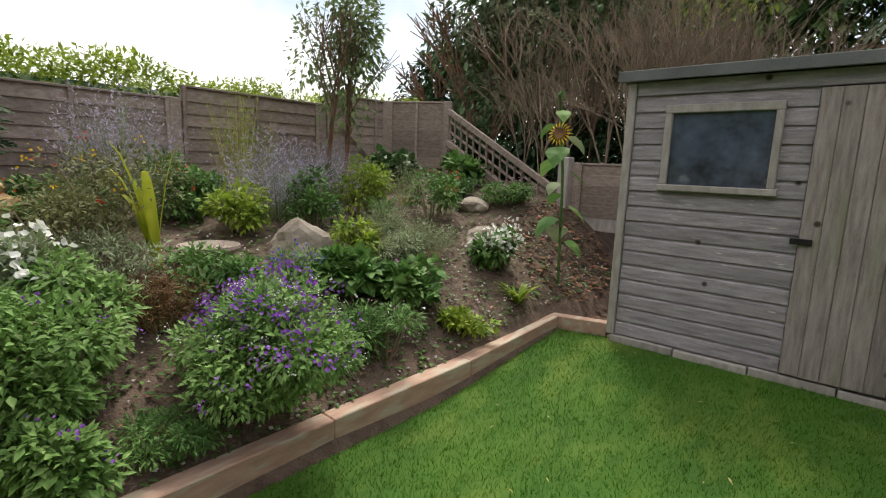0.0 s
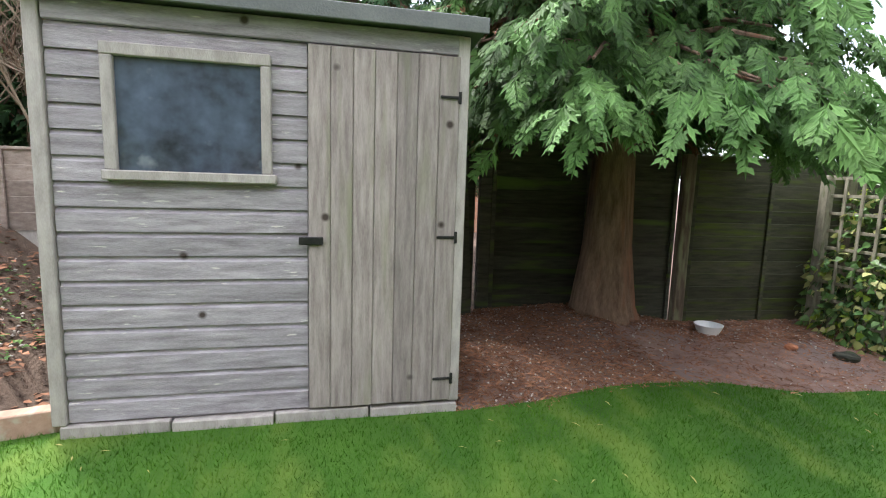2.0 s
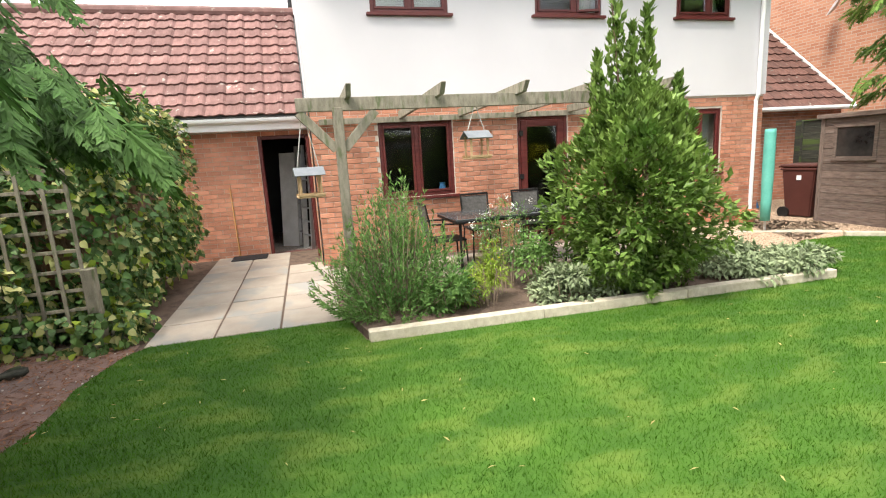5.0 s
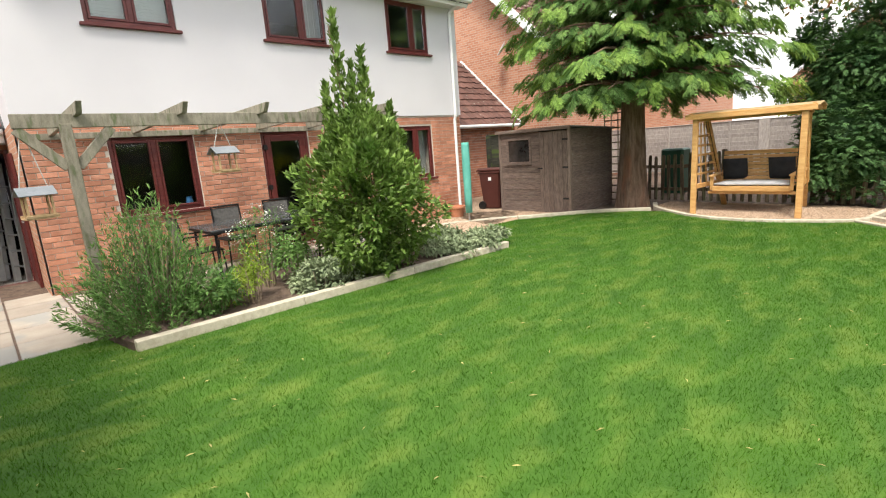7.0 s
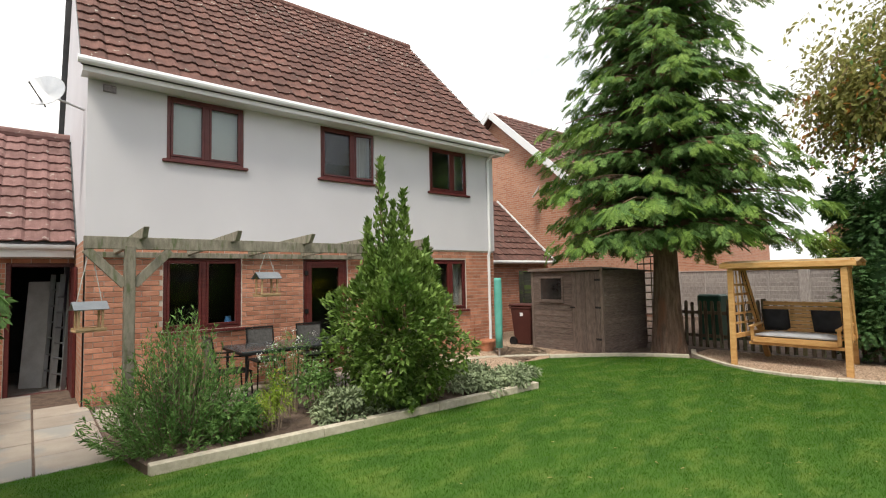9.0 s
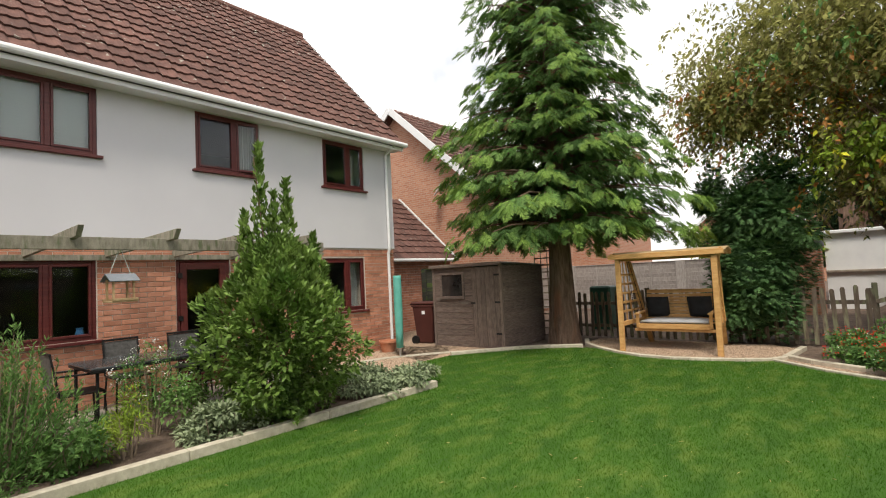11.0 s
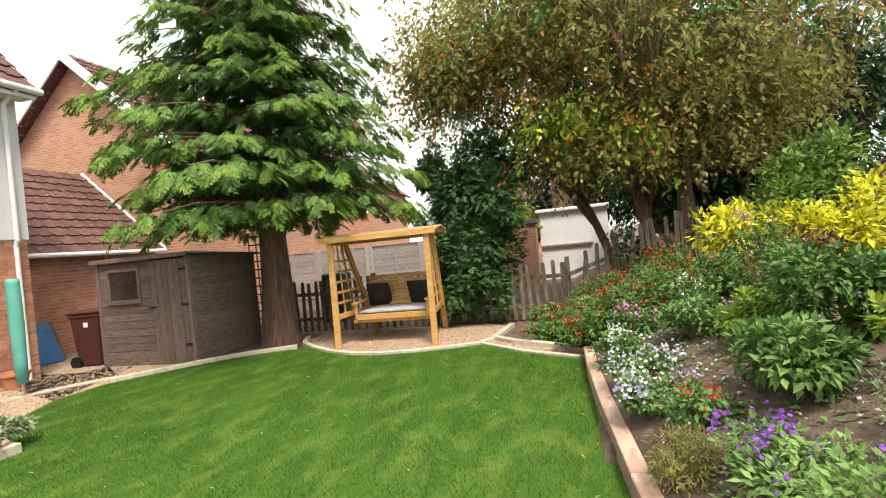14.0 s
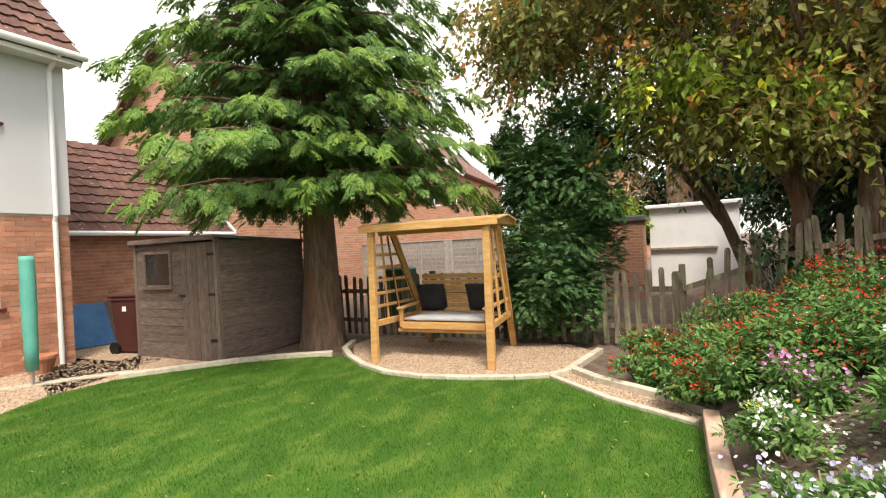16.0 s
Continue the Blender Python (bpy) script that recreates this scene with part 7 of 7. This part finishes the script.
shrub("phlox", "pink phlox heads over green leaves", -1.98, -4.95, 0.22, 0.34, L_salvia, 0.06, 500, LEAF, ((P_pink, 22, 0.035, 5),), "flowering plant")
for x, y, r, h in ((-2.0, -5.6, 0.5, 0.5), (-1.75, -6.4, 0.5, 0.5), (-2.6, -6.3, 0.6, 0.6), (-2.2, -7.2, 0.6, 0.6), (-3.2, -7.2, 0.7, 0.7), (-1.3, -7.0, 0.4, 0.4), (-2.9, -5.3, 0.5, 0.5), (-3.9, -7.7, 0.6, 0.7),
                   (-0.98, -6.62, 0.34, 0.34), (-1.42, -6.0, 0.34, 0.38), (-1.78, -5.4, 0.30, 0.34), (-2.45, -5.6, 0.45, 0.46), (-0.9, -7.35, 0.36, 0.42), (-1.65, -7.7, 0.5, 0.6), (-2.75, -7.95, 0.5, 0.62), (-3.2, -6.3, 0.45, 0.55)):
    shrub("scarlet_salvia", "bushy green plant dotted with scarlet flowers", x, y, r, h, L_salvia, 0.06, 2400, LEAF, ((P_red, 44, 0.030, 4), (P_white, 10, 0.022, 3)), "flowering plant", group="scarlet flower bed", lumps=12)
shrub("white_phlox", "white phlox heads on green stems", -2.5, -4.9, 0.2, 0.4, L_salvia, 0.06, 400, LEAF, ((P_white, 14, 0.03, 6),), "flowering plant")
shrub("golden_choisya", "bright golden-leaved evergreen shrub", -3.55, -6.3, 0.68, 1.0, L_yellow, 0.11, 2400, LEAF, (), "shrub", lumps=12)
shrub("golden_choisya", "bright golden-leaved evergreen shrub", -4.35, -6.1, 0.75, 1.22, L_yellow, 0.11, 2200, LEAF, (), "shrub", lumps=10)
shrub("green_laurel", "tall glossy green shrub behind the golden leaves", -4.55, -7.0, 0.85, 1.75, L_bay, 0.11, 4200, LEAF, (), "shrub", lumps=14)
haze("pink_phlox", "tall pink flower heads", -3.1, -4.4, 0.35, 0.75, L_salvia, 80)
shrub("tall_phlox", "rounded pink flower clusters above green stems", -3.0, -4.3, 0.34, 0.8, L_salvia, 0.06, 1000, LEAF, ((P_pink, 26, 0.03, 5),), "flowering plant")
haze("spent_lavender", "grey twiggy lavender clump on soil", -2.75, -1.65, 0.36, 0.42, L_grey, 160)
shrub("green_perennial", "leafy mid-green perennial on the bank", -2.5, -2.6, 0.38, 0.42, L_salvia, 0.07, 1800, LEAF, (), "plant")
shrub("green_perennial", "leafy mid-green perennial on the bank", -3.0, -3.2, 0.45, 0.62, L_salvia, 0.07, 2200, LEAF, ((P_purple, 8, 0.02, 4),), "plant")
shrub("fennel_stand", "tall feathery green stand by the fence", -4.3, -2.6, 0.7, 0.85, L_mint, 0.09, 4200, NARROW, ((P_lilac, 10, 0.03, 5),), "perennial", lumps=16)
shrub("fennel_stand", "tall feathery green stand by the fence", -4.6, -4.3, 0.6, 0.55, L_salvia, 0.09, 2600, NARROW, ((P_lilac, 8, 0.03, 5),), "perennial", lumps=14)
shrub("fennel_stand", "tall feathery green stand on the bank", -4.2, -1.2, 0.65, 0.95, L_mint, 0.09, 3200, NARROW, (), "perennial", lumps=14)
strap_clump("crocosmia", "arching yellowing sword leaves", -3.15, -1.0, 0.75, 0.85, 120, L_lime, 0.028)
strap_clump("crocosmia", "arching straw-coloured sword leaves", -3.35, -0.75, 0.75, 0.8, 120, L_straw, 0.022)
shrub("dark_foliage", "dark purple-leaved plant on the bank", -3.6, -4.9, 0.3, 0.6, L_brown, 0.07, 500, LEAF, (), "plant")

# mixed planting between the named clumps
PLANTS = (("green_perennial", "leafy mid-green perennial on the bank", L_salvia, 0.06, LEAF, ((P_lilac, 6, 0.025, 4),)),
          ("grey_herb", "soft grey-leaved herb on the bank", L_grey, 0.055, NARROW, ()),
          ("yellowing_perennial", "yellowing leafy perennial on the bank", L_lime, 0.06, LEAF, ()),
          ("pink_daisy", "green clump dotted with pink daisies", L_salvia, 0.05, LEAF, ((P_pink, 12, 0.022, 3),)),
          ("olive_clump", "dry olive-green leafy clump", L_olive, 0.055, LEAF, ((P_red, 3, 0.022, 3),)))
rnd = random.Random(11)
for x, y in ((-3.7, -2.0), (-3.5, -3.0), (-3.9, -3.6), (-3.4, -4.0), (-2.6, -3.6), (-2.4, -4.2), (-3.9, -0.2), (-3.4, -2.5), (-4.9, -1.8), (-5.1, -3.2), (-3.0, -2.2), (-2.7, -0.9),
             (-4.7, 0.9), (-3.9, 2.0), (-4.8, 2.0), (-5.2, 3.2), (-4.9, 4.1), (-4.0, 3.4), (-3.7, 2.6), (-4.4, 1.7), (-3.8, 0.3), (-3.2, 0.9), (-3.9, 4.7), (-3.2, 4.9), (-2.9, 2.9), (-3.0, 1.35), (-4.6, 3.8)):
    nm, lb, mt, sz, tp, fl = PLANTS[rnd.randrange(5)]
    r = rnd.uniform(0.24, 0.42)
    shrub(nm, lb, x, y, r, rnd.uniform(0.25, 0.55), mt, sz, int(4200 * r), tp, fl, "perennial", group="mixed bank planting")
shrub("green_choisya", "glossy green shrub among golden leaves", -4.15, -6.7, 0.85, 1.2, L_bay, 0.10, 3000, LEAF, (), "shrub", lumps=12)

# patio bed
part_bed = tagged(part("patio_bed_soil", poly([(3.78, 2.05), (3.70, -0.8), (3.62, -2.75), (4.5, -3.0), (5.1, -2.4), (5.15, 1.6), (4.5, 2.2)], -0.05, 0.05), M_soil), "dark soil of the patio bed", "soil", kind="structure")


def rosemary(x, y, r, h, n):
    t = thing("rosemary_bush", "upright feathery rosemary with pale green tips", "shrub", (x, y, 0.02))
    a = rng.uniform(0, 2 * np.pi, n)
    rr = rng.random(n) ** 0.75
    base = np.stack([r * 0.4 * rr * np.cos(a), r * 0.4 * rr * np.sin(a), np.zeros(n)], 1)
    tip = np.stack([r * rr * np.cos(a), r * rr * np.sin(a), h * (1 - 0.72 * rr ** 1.3) * rng.uniform(0.6, 1.08, n)], 1)
    d = tip - base
    k = 64
    u = rng.uniform(0.12, 1.0, (n, k))
    bow = np.zeros((n, k, 3))
    bow[..., 2] = -0.10 * np.sin(u * np.pi) * rr[:, None]
    p = (base[:, None] + d[:, None] * u[..., None] + bow).reshape(-1, 3)
    q = rand_dirs(n * k) * 0.6 + np.repeat(d / np.linalg.norm(d, axis=1, keepdims=True), k, 0) * 0.75
    v, f = scatter(*NARROW, p, q, rand_dirs(n * k), rng.uniform(0.045, 0.075, n * k))
    joined("needles", v, f, L_rosemary, t)
    w = 0.012
    v, f = scatter([(-w, 0, 0), (w, 0, 0), (0, 1, 0.03)], [(0, 1, 2)], base, d, rand_dirs(n), np.linalg.norm(d, axis=1))
    joined("woody_stem", v, f, M_twig, t)["kind"] = "stuff"


rosemary(4.5, 1.70, 0.86, 1.35, 270)
shrub("fennel_yellow", "yellow-green feathery herb in the patio bed", 4.15, 0.85, 0.28, 0.62, L_lime, 0.06, 1500, NARROW, ((P_yellow, 8, 0.018, 3),), "herb")
shrub("white_achillea", "tall stems topped by small white flowers", 4.65, 0.45, 0.36, 1.05, L_salvia, 0.06, 1700, NARROW, ((P_white, 46, 0.022, 6),), "flowering plant", lift=0.55)
shrub("grey_santolina", "low grey-green variegated herb", 4.0, 0.15, 0.34, 0.42, L_grey, 0.06, 2200, LEAF, (), "herb")
shrub("lemon_balm", "leafy green herb spilling over the patio bed", 4.15, 1.25, 0.34, 0.5, L_salvia, 0.06, 1700, LEAF, (), "herb")
shrub("lemon_balm", "leafy green herb spilling over the patio bed", 4.4, 0.2, 0.4, 0.62, L_mint, 0.055, 2000, LEAF, ((P_white, 10, 0.018, 4),), "herb")
shrub("grey_santolina", "low grey-green variegated herb", 4.0, -0.45, 0.30, 0.38, L_grey, 0.06, 1600, LEAF, (), "herb")
shrub("sage_bush", "spreading grey-green sage with broad leaves", 4.05, -2.0, 0.5, 0.42, L_grey, 0.07, 3600, LEAF, (), "herb", group="sage bushes", droop=0.4)
shrub("sage_bush", "spreading grey-green sage with broad leaves", 3.85, -2.65, 0.42, 0.34, L_grey, 0.07, 2800, LEAF, (), "herb", group="sage bushes", droop=0.4)
bay = thing("bay_tree", "dense glossy bay tree with a tapering leafy top", "tree", (4.08, -0.70, 0.0))
b = bmesh.new()
branch_tree(b, (0, 0, -0.05), (0, 0, 1), 0.6, 0.035, 3, 0.4, 3, 0, random.Random(3))
tube((0, 0, 0.4), (0.05, 0.25, 3.0), 0.02, 0.006, 6, b)
part("stem", b, M_bark, bay)
n = 17000
u = rng.random(n)
a = rng.uniform(0, 2 * np.pi, n)
zz = 0.08 + 1.98 * u ** 0.9
prof = 0.70 * np.clip(np.sin(np.clip((zz + 0.25) / 2.35, 0, 1) * np.pi) ** 0.8, 0.1, 1) * (1 + 0.24 * np.sin(a * 3 + zz * 4) + 0.2 * np.sin(a * 5 - zz * 7) + 0.12 * np.sin(a * 9 + zz * 13))
rad = prof * (1 - 0.5 * rng.random(n) ** 2)
p = np.stack([rad * np.cos(a), rad * np.sin(a), zz], 1)
k = 0
for (cx, cy, z0, z1, m) in ((0.05, 0.18, 1.9, 3.12, 420), (0.0, -0.12, 1.9, 2.75, 300), (0.1, 0.34, 1.7, 2.35, 220), (-0.1, -0.40, 1.5, 2.1, 200), (0.0, 0.04, 1.8, 2.6, 260)):
    h = rng.random(m)
    aa = rng.uniform(0, 2 * np.pi, m)
    rr = 0.12 * (1.15 - h) * np.sqrt(rng.random(m))
    p = np.concatenate([p, np.stack([cx + rr * np.cos(aa), cy + rr * np.sin(aa), z0 + (z1 - z0) * h], 1)])
dirs = p - np.array([0, 0, 1.0])
dirs = dirs / (np.linalg.norm(dirs, axis=1, keepdims=True) + 1e-6)
m = len(p)
v, f = scatter(*LEAF, p, dirs * 0.6 + rand_dirs(m) * 0.6 + np.array([0, 0, 0.35]), np.array([0, 0, 1.0]) + rand_dirs(m) * 0.7, rng.uniform(0.06, 0.115, m))
joined("leaves", v, f, L_bay, bay)

# sunflower
sf = thing("sunflower", "drooping sunflower with large heart-shaped leaves", "sunflower", (-2.05, 4.2, ground_z(-2.05, 4.2)))
b = bmesh.new()
stem = [(0, 0, -0.05), (-0.02, 0.0, 0.5), (-0.05, 0.02, 1.0), (-0.10, 0.02, 1.5), (-0.12, -0.02, 1.72), (-0.05, -0.08, 1.74), (-0.02, -0.10, 1.66)]
for p, q in zip(stem, stem[1:]):
    tube(p, q, 0.014, 0.012, 7, b)
part("stem", b, L_salvia, sf)
BIG = ([(0, 0, 0), (0.36, 0.05, -0.02), (0.42, 0.35, 0.02), (0.22, 0.72, 0.0), (0, 1.0, -0.12), (-0.22, 0.72, 0.0), (-0.42, 0.35, 0.02), (-0.36, 0.05, -0.02), (0, 0.45, 0.05)], [(0, 1, 8), (1, 2, 8), (2, 3, 8), (3, 4, 8), (4, 5, 8), (5, 6, 8), (6, 7, 8), (7, 0, 8)])
for i in range(12):
    z = 0.42 + 0.105 * i
    a = i * 2.2
    o = np.array([[math.cos(a), math.sin(a), -0.9]])
    v, f = scatter(*BIG, np.array([[-0.06 * z + 0.09 * math.cos(a), 0.09 * math.sin(a), z]]), o, np.array([[math.cos(a) * 0.5, math.sin(a) * 0.5, 1.0]]), 0.21 + 0.05 * math.sin(i))
    joined("leaf", v, f, (L_salvia, L_grey, L_salvia, L_mint)[i % 4], sf)
hd = part("flower_head", lathe([(0.0, 0.0), (0.05, 0.005), (0.055, -0.02), (0.0, -0.03)], 16), L_brown, sf)
hd.matrix_basis = Matrix.Translation((-0.07, -0.06, 1.38)) @ pose(0, 0, 0, 75, 0, 10)
k = 18
pv, pfc = scatter(*NARROW, np.array([[0.05 * math.cos(2 * math.pi * i / k), 0.05 * math.sin(2 * math.pi * i / k), 0] for i in range(k)]), np.array([[math.cos(2 * math.pi * i / k), math.sin(2 * math.pi * i / k), -0.2] for i in range(k)]), np.array([[0, 0, 1.0]] * k), 0.07)
joined("petals", pv, pfc, P_yellow, hd)

# stones, bowls and litter
rock(-3.2, 2.15, ground_z(-3.2, 2.15) + 0.06, 0.24, "large upright grey-brown boulder on the bank", flat=1.1, seed=1)
rock(-2.68, 3.85, ground_z(-2.68, 3.85) + 0.05, 0.22, "pinkish-grey boulder on the bank", flat=0.8, seed=2)
rock(-3.4, 4.55, ground_z(-3.4, 4.55) + 0.02, 0.24, "flat grey stone half sunk in the bank", flat=0.4, seed=3)
rock(-2.08, 0.78, ground_z(-2.08, 0.78) + 0.02, 0.06, "small reddish stone on soil", M_terra, seed=4)
for k in range(5):
    rock(-4.75 - 0.1 * (k % 2), 0.35 + 0.12 * (k % 3), ground_z(-4.7, 0.5) + 0.06 + 0.10 * (k // 2), 0.19, "stacked sandy coloured wall stone", material("sandstone_%s" % "abcde"[k], (0.36, 0.24, 0.10), (0.52, 0.38, 0.2), 6, 0.9, 0.6, 40) if k == 0 else bpy.data.materials["sandstone_a"], 0.5, 5 + k, "wall_stone", "dry stone edging")
bb = thing("bird_bath", "shallow grey stone bird bath dish", "bird bath", (-3.4, 1.55, ground_z(-3.4, 1.55)))
part("dish", lathe([(0.0, 0.07), (0.17, 0.09), (0.21, 0.12), (0.215, 0.10), (0.16, 0.04), (0.0, 0.03)], 28), M_stone, bb)
part("foot", lathe([(0.08, -0.03), (0.07, 0.05), (0.0, 0.05)], 16), M_stone, bb)
bowl = tagged(part("plant_bowl", lathe([(0.0, 0.01), (0.09, 0.01), (0.13, 0.10), (0.12, 0.10), (0.08, 0.04), (0.0, 0.03)], 22, at=(3.32, 5.45, ground_z(3.32, 5.45) + 0.01)), M_white_paint), "small white plastic bowl on bare earth", "bowl")
rock(4.15, 4.8, ground_z(4.15, 4.8) + 0.03, 0.10, "small dark green stone on earth", M_fence_dark, 0.5, 21, "dark_stone", "")
rock(3.85, 5.05, ground_z(3.85, 5.05) + 0.03, 0.06, "small terracotta coloured stone", M_terra, 0.6, 22, "red_stone", "")


def litter(name, label, mat, n, pick, size, template=LEAF, flat=True):
    ps = []
    while len(ps) < n:
        x, y = pick()
        ps.append((x, y, ground_z(x, y) + 0.012))
    ps = np.array(ps)
    d = rand_dirs(n, -0.15, 0.25)
    v, f = scatter(*template, ps + [0, 0, 0.012], d, np.array([0, 0, 1.0]) + rand_dirs(n) * 0.4, rng.uniform(0.6, 1.2, n) * size)
    tagged(joined(name, v, f, mat), label, "litter", kind="stuff")


def in_dirt():
    while True:
        x, y = rng.uniform(0.5, 4.8), rng.uniform(3.9, 5.9)
        if inside(x, y, DIRT) and rng.random() < (1.0 if x < 2.2 or y > 5.2 else 0.25):
            return x, y


def on_bank():
    return -1.9 - 3.6 * rng.random() ** 1.3, rng.uniform(-5.2, 5.3)


def behind_sunflower():
    return rng.uniform(-2.9, -1.4), rng.uniform(4.0, 5.5)


litter("fallen_needles", "rust-brown dead cypress sprays on bare earth", M_litter, 15000, in_dirt, 0.07, NARROW)
litter("dirt_pebbles", "pale pebbles scattered on bare earth", M_pebble, 1100, in_dirt, 0.010, STONE)
litter("bank_pebbles", "small pale stones in the bank soil", M_pebble, 2600, on_bank, 0.014, STONE)
litter("fallen_leaves", "brown fallen leaves on the bank", M_litter, 900, behind_sunflower, 0.07, LEAF)
litter("bank_leaves", "scattered brown leaves in the bank soil", M_litter, 700, on_bank, 0.06, LEAF)
litter("bank_weeds", "small green weeds on the bank soil", L_salvia, 11000, on_bank, 0.05, LEAF)

# grass
LA = np.array(LAWN)


def in_lawn(n):
    lo, hi = LA.min(0), LA.max(0)
    q = np.stack([rng.uniform(lo[0], hi[0], n), rng.uniform(lo[1], hi[1], n)], 1)
    c = np.zeros(n, bool)
    for (x0, y0), (x1, y1) in zip(LAWN, LAWN[1:] + LAWN[:1]):
        if y0 != y1:
            m = ((y0 > q[:, 1]) != (y1 > q[:, 1])) & (q[:, 0] < (x1 - x0) * (q[:, 1] - y0) / (y1 - y0) + x0)
            c ^= m
    return q[c]


q = in_lawn(480000)
n = len(q)
gp = np.concatenate([q, np.array([[rise(x, y)] for x, y in q])], 1)
v, f = scatter([(-0.075, 0, 0), (0.075, 0, 0), (0.0, 1, 0.3)], [(0, 1, 2)], gp, np.array([0, 0, 1.0]) + rand_dirs(n) * 0.6, rand_dirs(n), rng.uniform(0.014, 0.03, n))
tagged(joined("grass", v, f, M_blade), "short mown green grass blades", "grass", kind="stuff")
q = in_lawn(420)
n = len(q)
v, f = scatter(*NARROW, np.concatenate([q, np.array([[0.025 + rise(x, y)] for x, y in q])], 1), rand_dirs(n, -0.1, 0.2), np.array([0, 0, 1.0]) + rand_dirs(n) * 0.4, rng.uniform(0.03, 0.06, n))
tagged(joined("lawn_leaves", v, f, L_straw), "few pale fallen leaves on the lawn", "litter", kind="stuff")
# weeds and ivy along the picket fence
shrub("fence_ivy", "ivy scrambling over the leaning pickets", -2.4, -8.5, 0.6, 1.1, L_darkyew, 0.09, 900, LEAF, (), "ivy")

# beyond the picket fence
wsd = thing("white_outbuilding", "white-painted outbuilding with a flat roof beyond the fence", "outbuilding", (-1.52, -16.4, 0.0), -4)
part("wall", box(-1.12, -2.5, -0.1, 1.08, 0, 2.22, 0.01), M_white_paint, wsd)
part("roof", box(-1.22, -2.6, 2.22, 1.18, 0.12, 2.33, 0.02), M_white_paint, wsd)
part("step", box(-0.6, 0.0, 1.06, 1.08, 0.08, 1.13, 0.01), M_stone, wsd)
for x in (1.5, 3.4, 5.3, 7.2):
    lap_panel("grey_fence", (x + 1.7, -15.0), (x, -15.0), 0.1, 1.65, M_pale_wood, "pale grey lap fence panel in the next garden", group="grey fence panels")
tagged(part("brick_store", box(-0.42, -15.4, -0.1, 0.55, -14.4, 1.85, 0.01), M_brick_far), "small orange brick store in the next garden", "outbuilding")
tagged(part("store_roof", box(-0.48, -15.46, 1.85, 0.61, -14.34, 1.99, 0.02), M_felt), "flat grey roof of a brick store", "roof")
gb2 = tagged(part("green_bin", box(3.75, -10.4, -0.05, 4.3, -9.9, 1.08, 0.04), M_green_bin), "green bin beyond the picket fence", "bin")

# low herbs filling the bank beside the edging
shrub("mint_clump", "dense bushy clump of fresh green herb leaves", -2.32, 0.42, 0.34, 0.48, L_mint, 0.052, 4200, LEAF, ((P_purple, 14, 0.022, 5),), "herb", lumps=14)
shrub("mint_clump", "low bushy clump of fresh green herb leaves", -1.98, 0.36, 0.24, 0.30, L_mint, 0.05, 2200, LEAF, ((P_purple, 12, 0.022, 5),), "herb", lumps=10)

# ---- bricks, last ----
lay_bricks(house, HX, HY0, HY1, -0.05, 2.23, [(a - 0.01, b + 0.01, c - 0.05, d + 0.01) for a, b, c, d in LOW], (-0.9, 2.3, 0.6, 2.1))
lay_bricks(garage, GX, 2.31, 7.6, -0.05, 2.07, [(a - 0.01, b + 0.01, c - 0.05, d + 0.01) for a, b, c, d in GD], None)
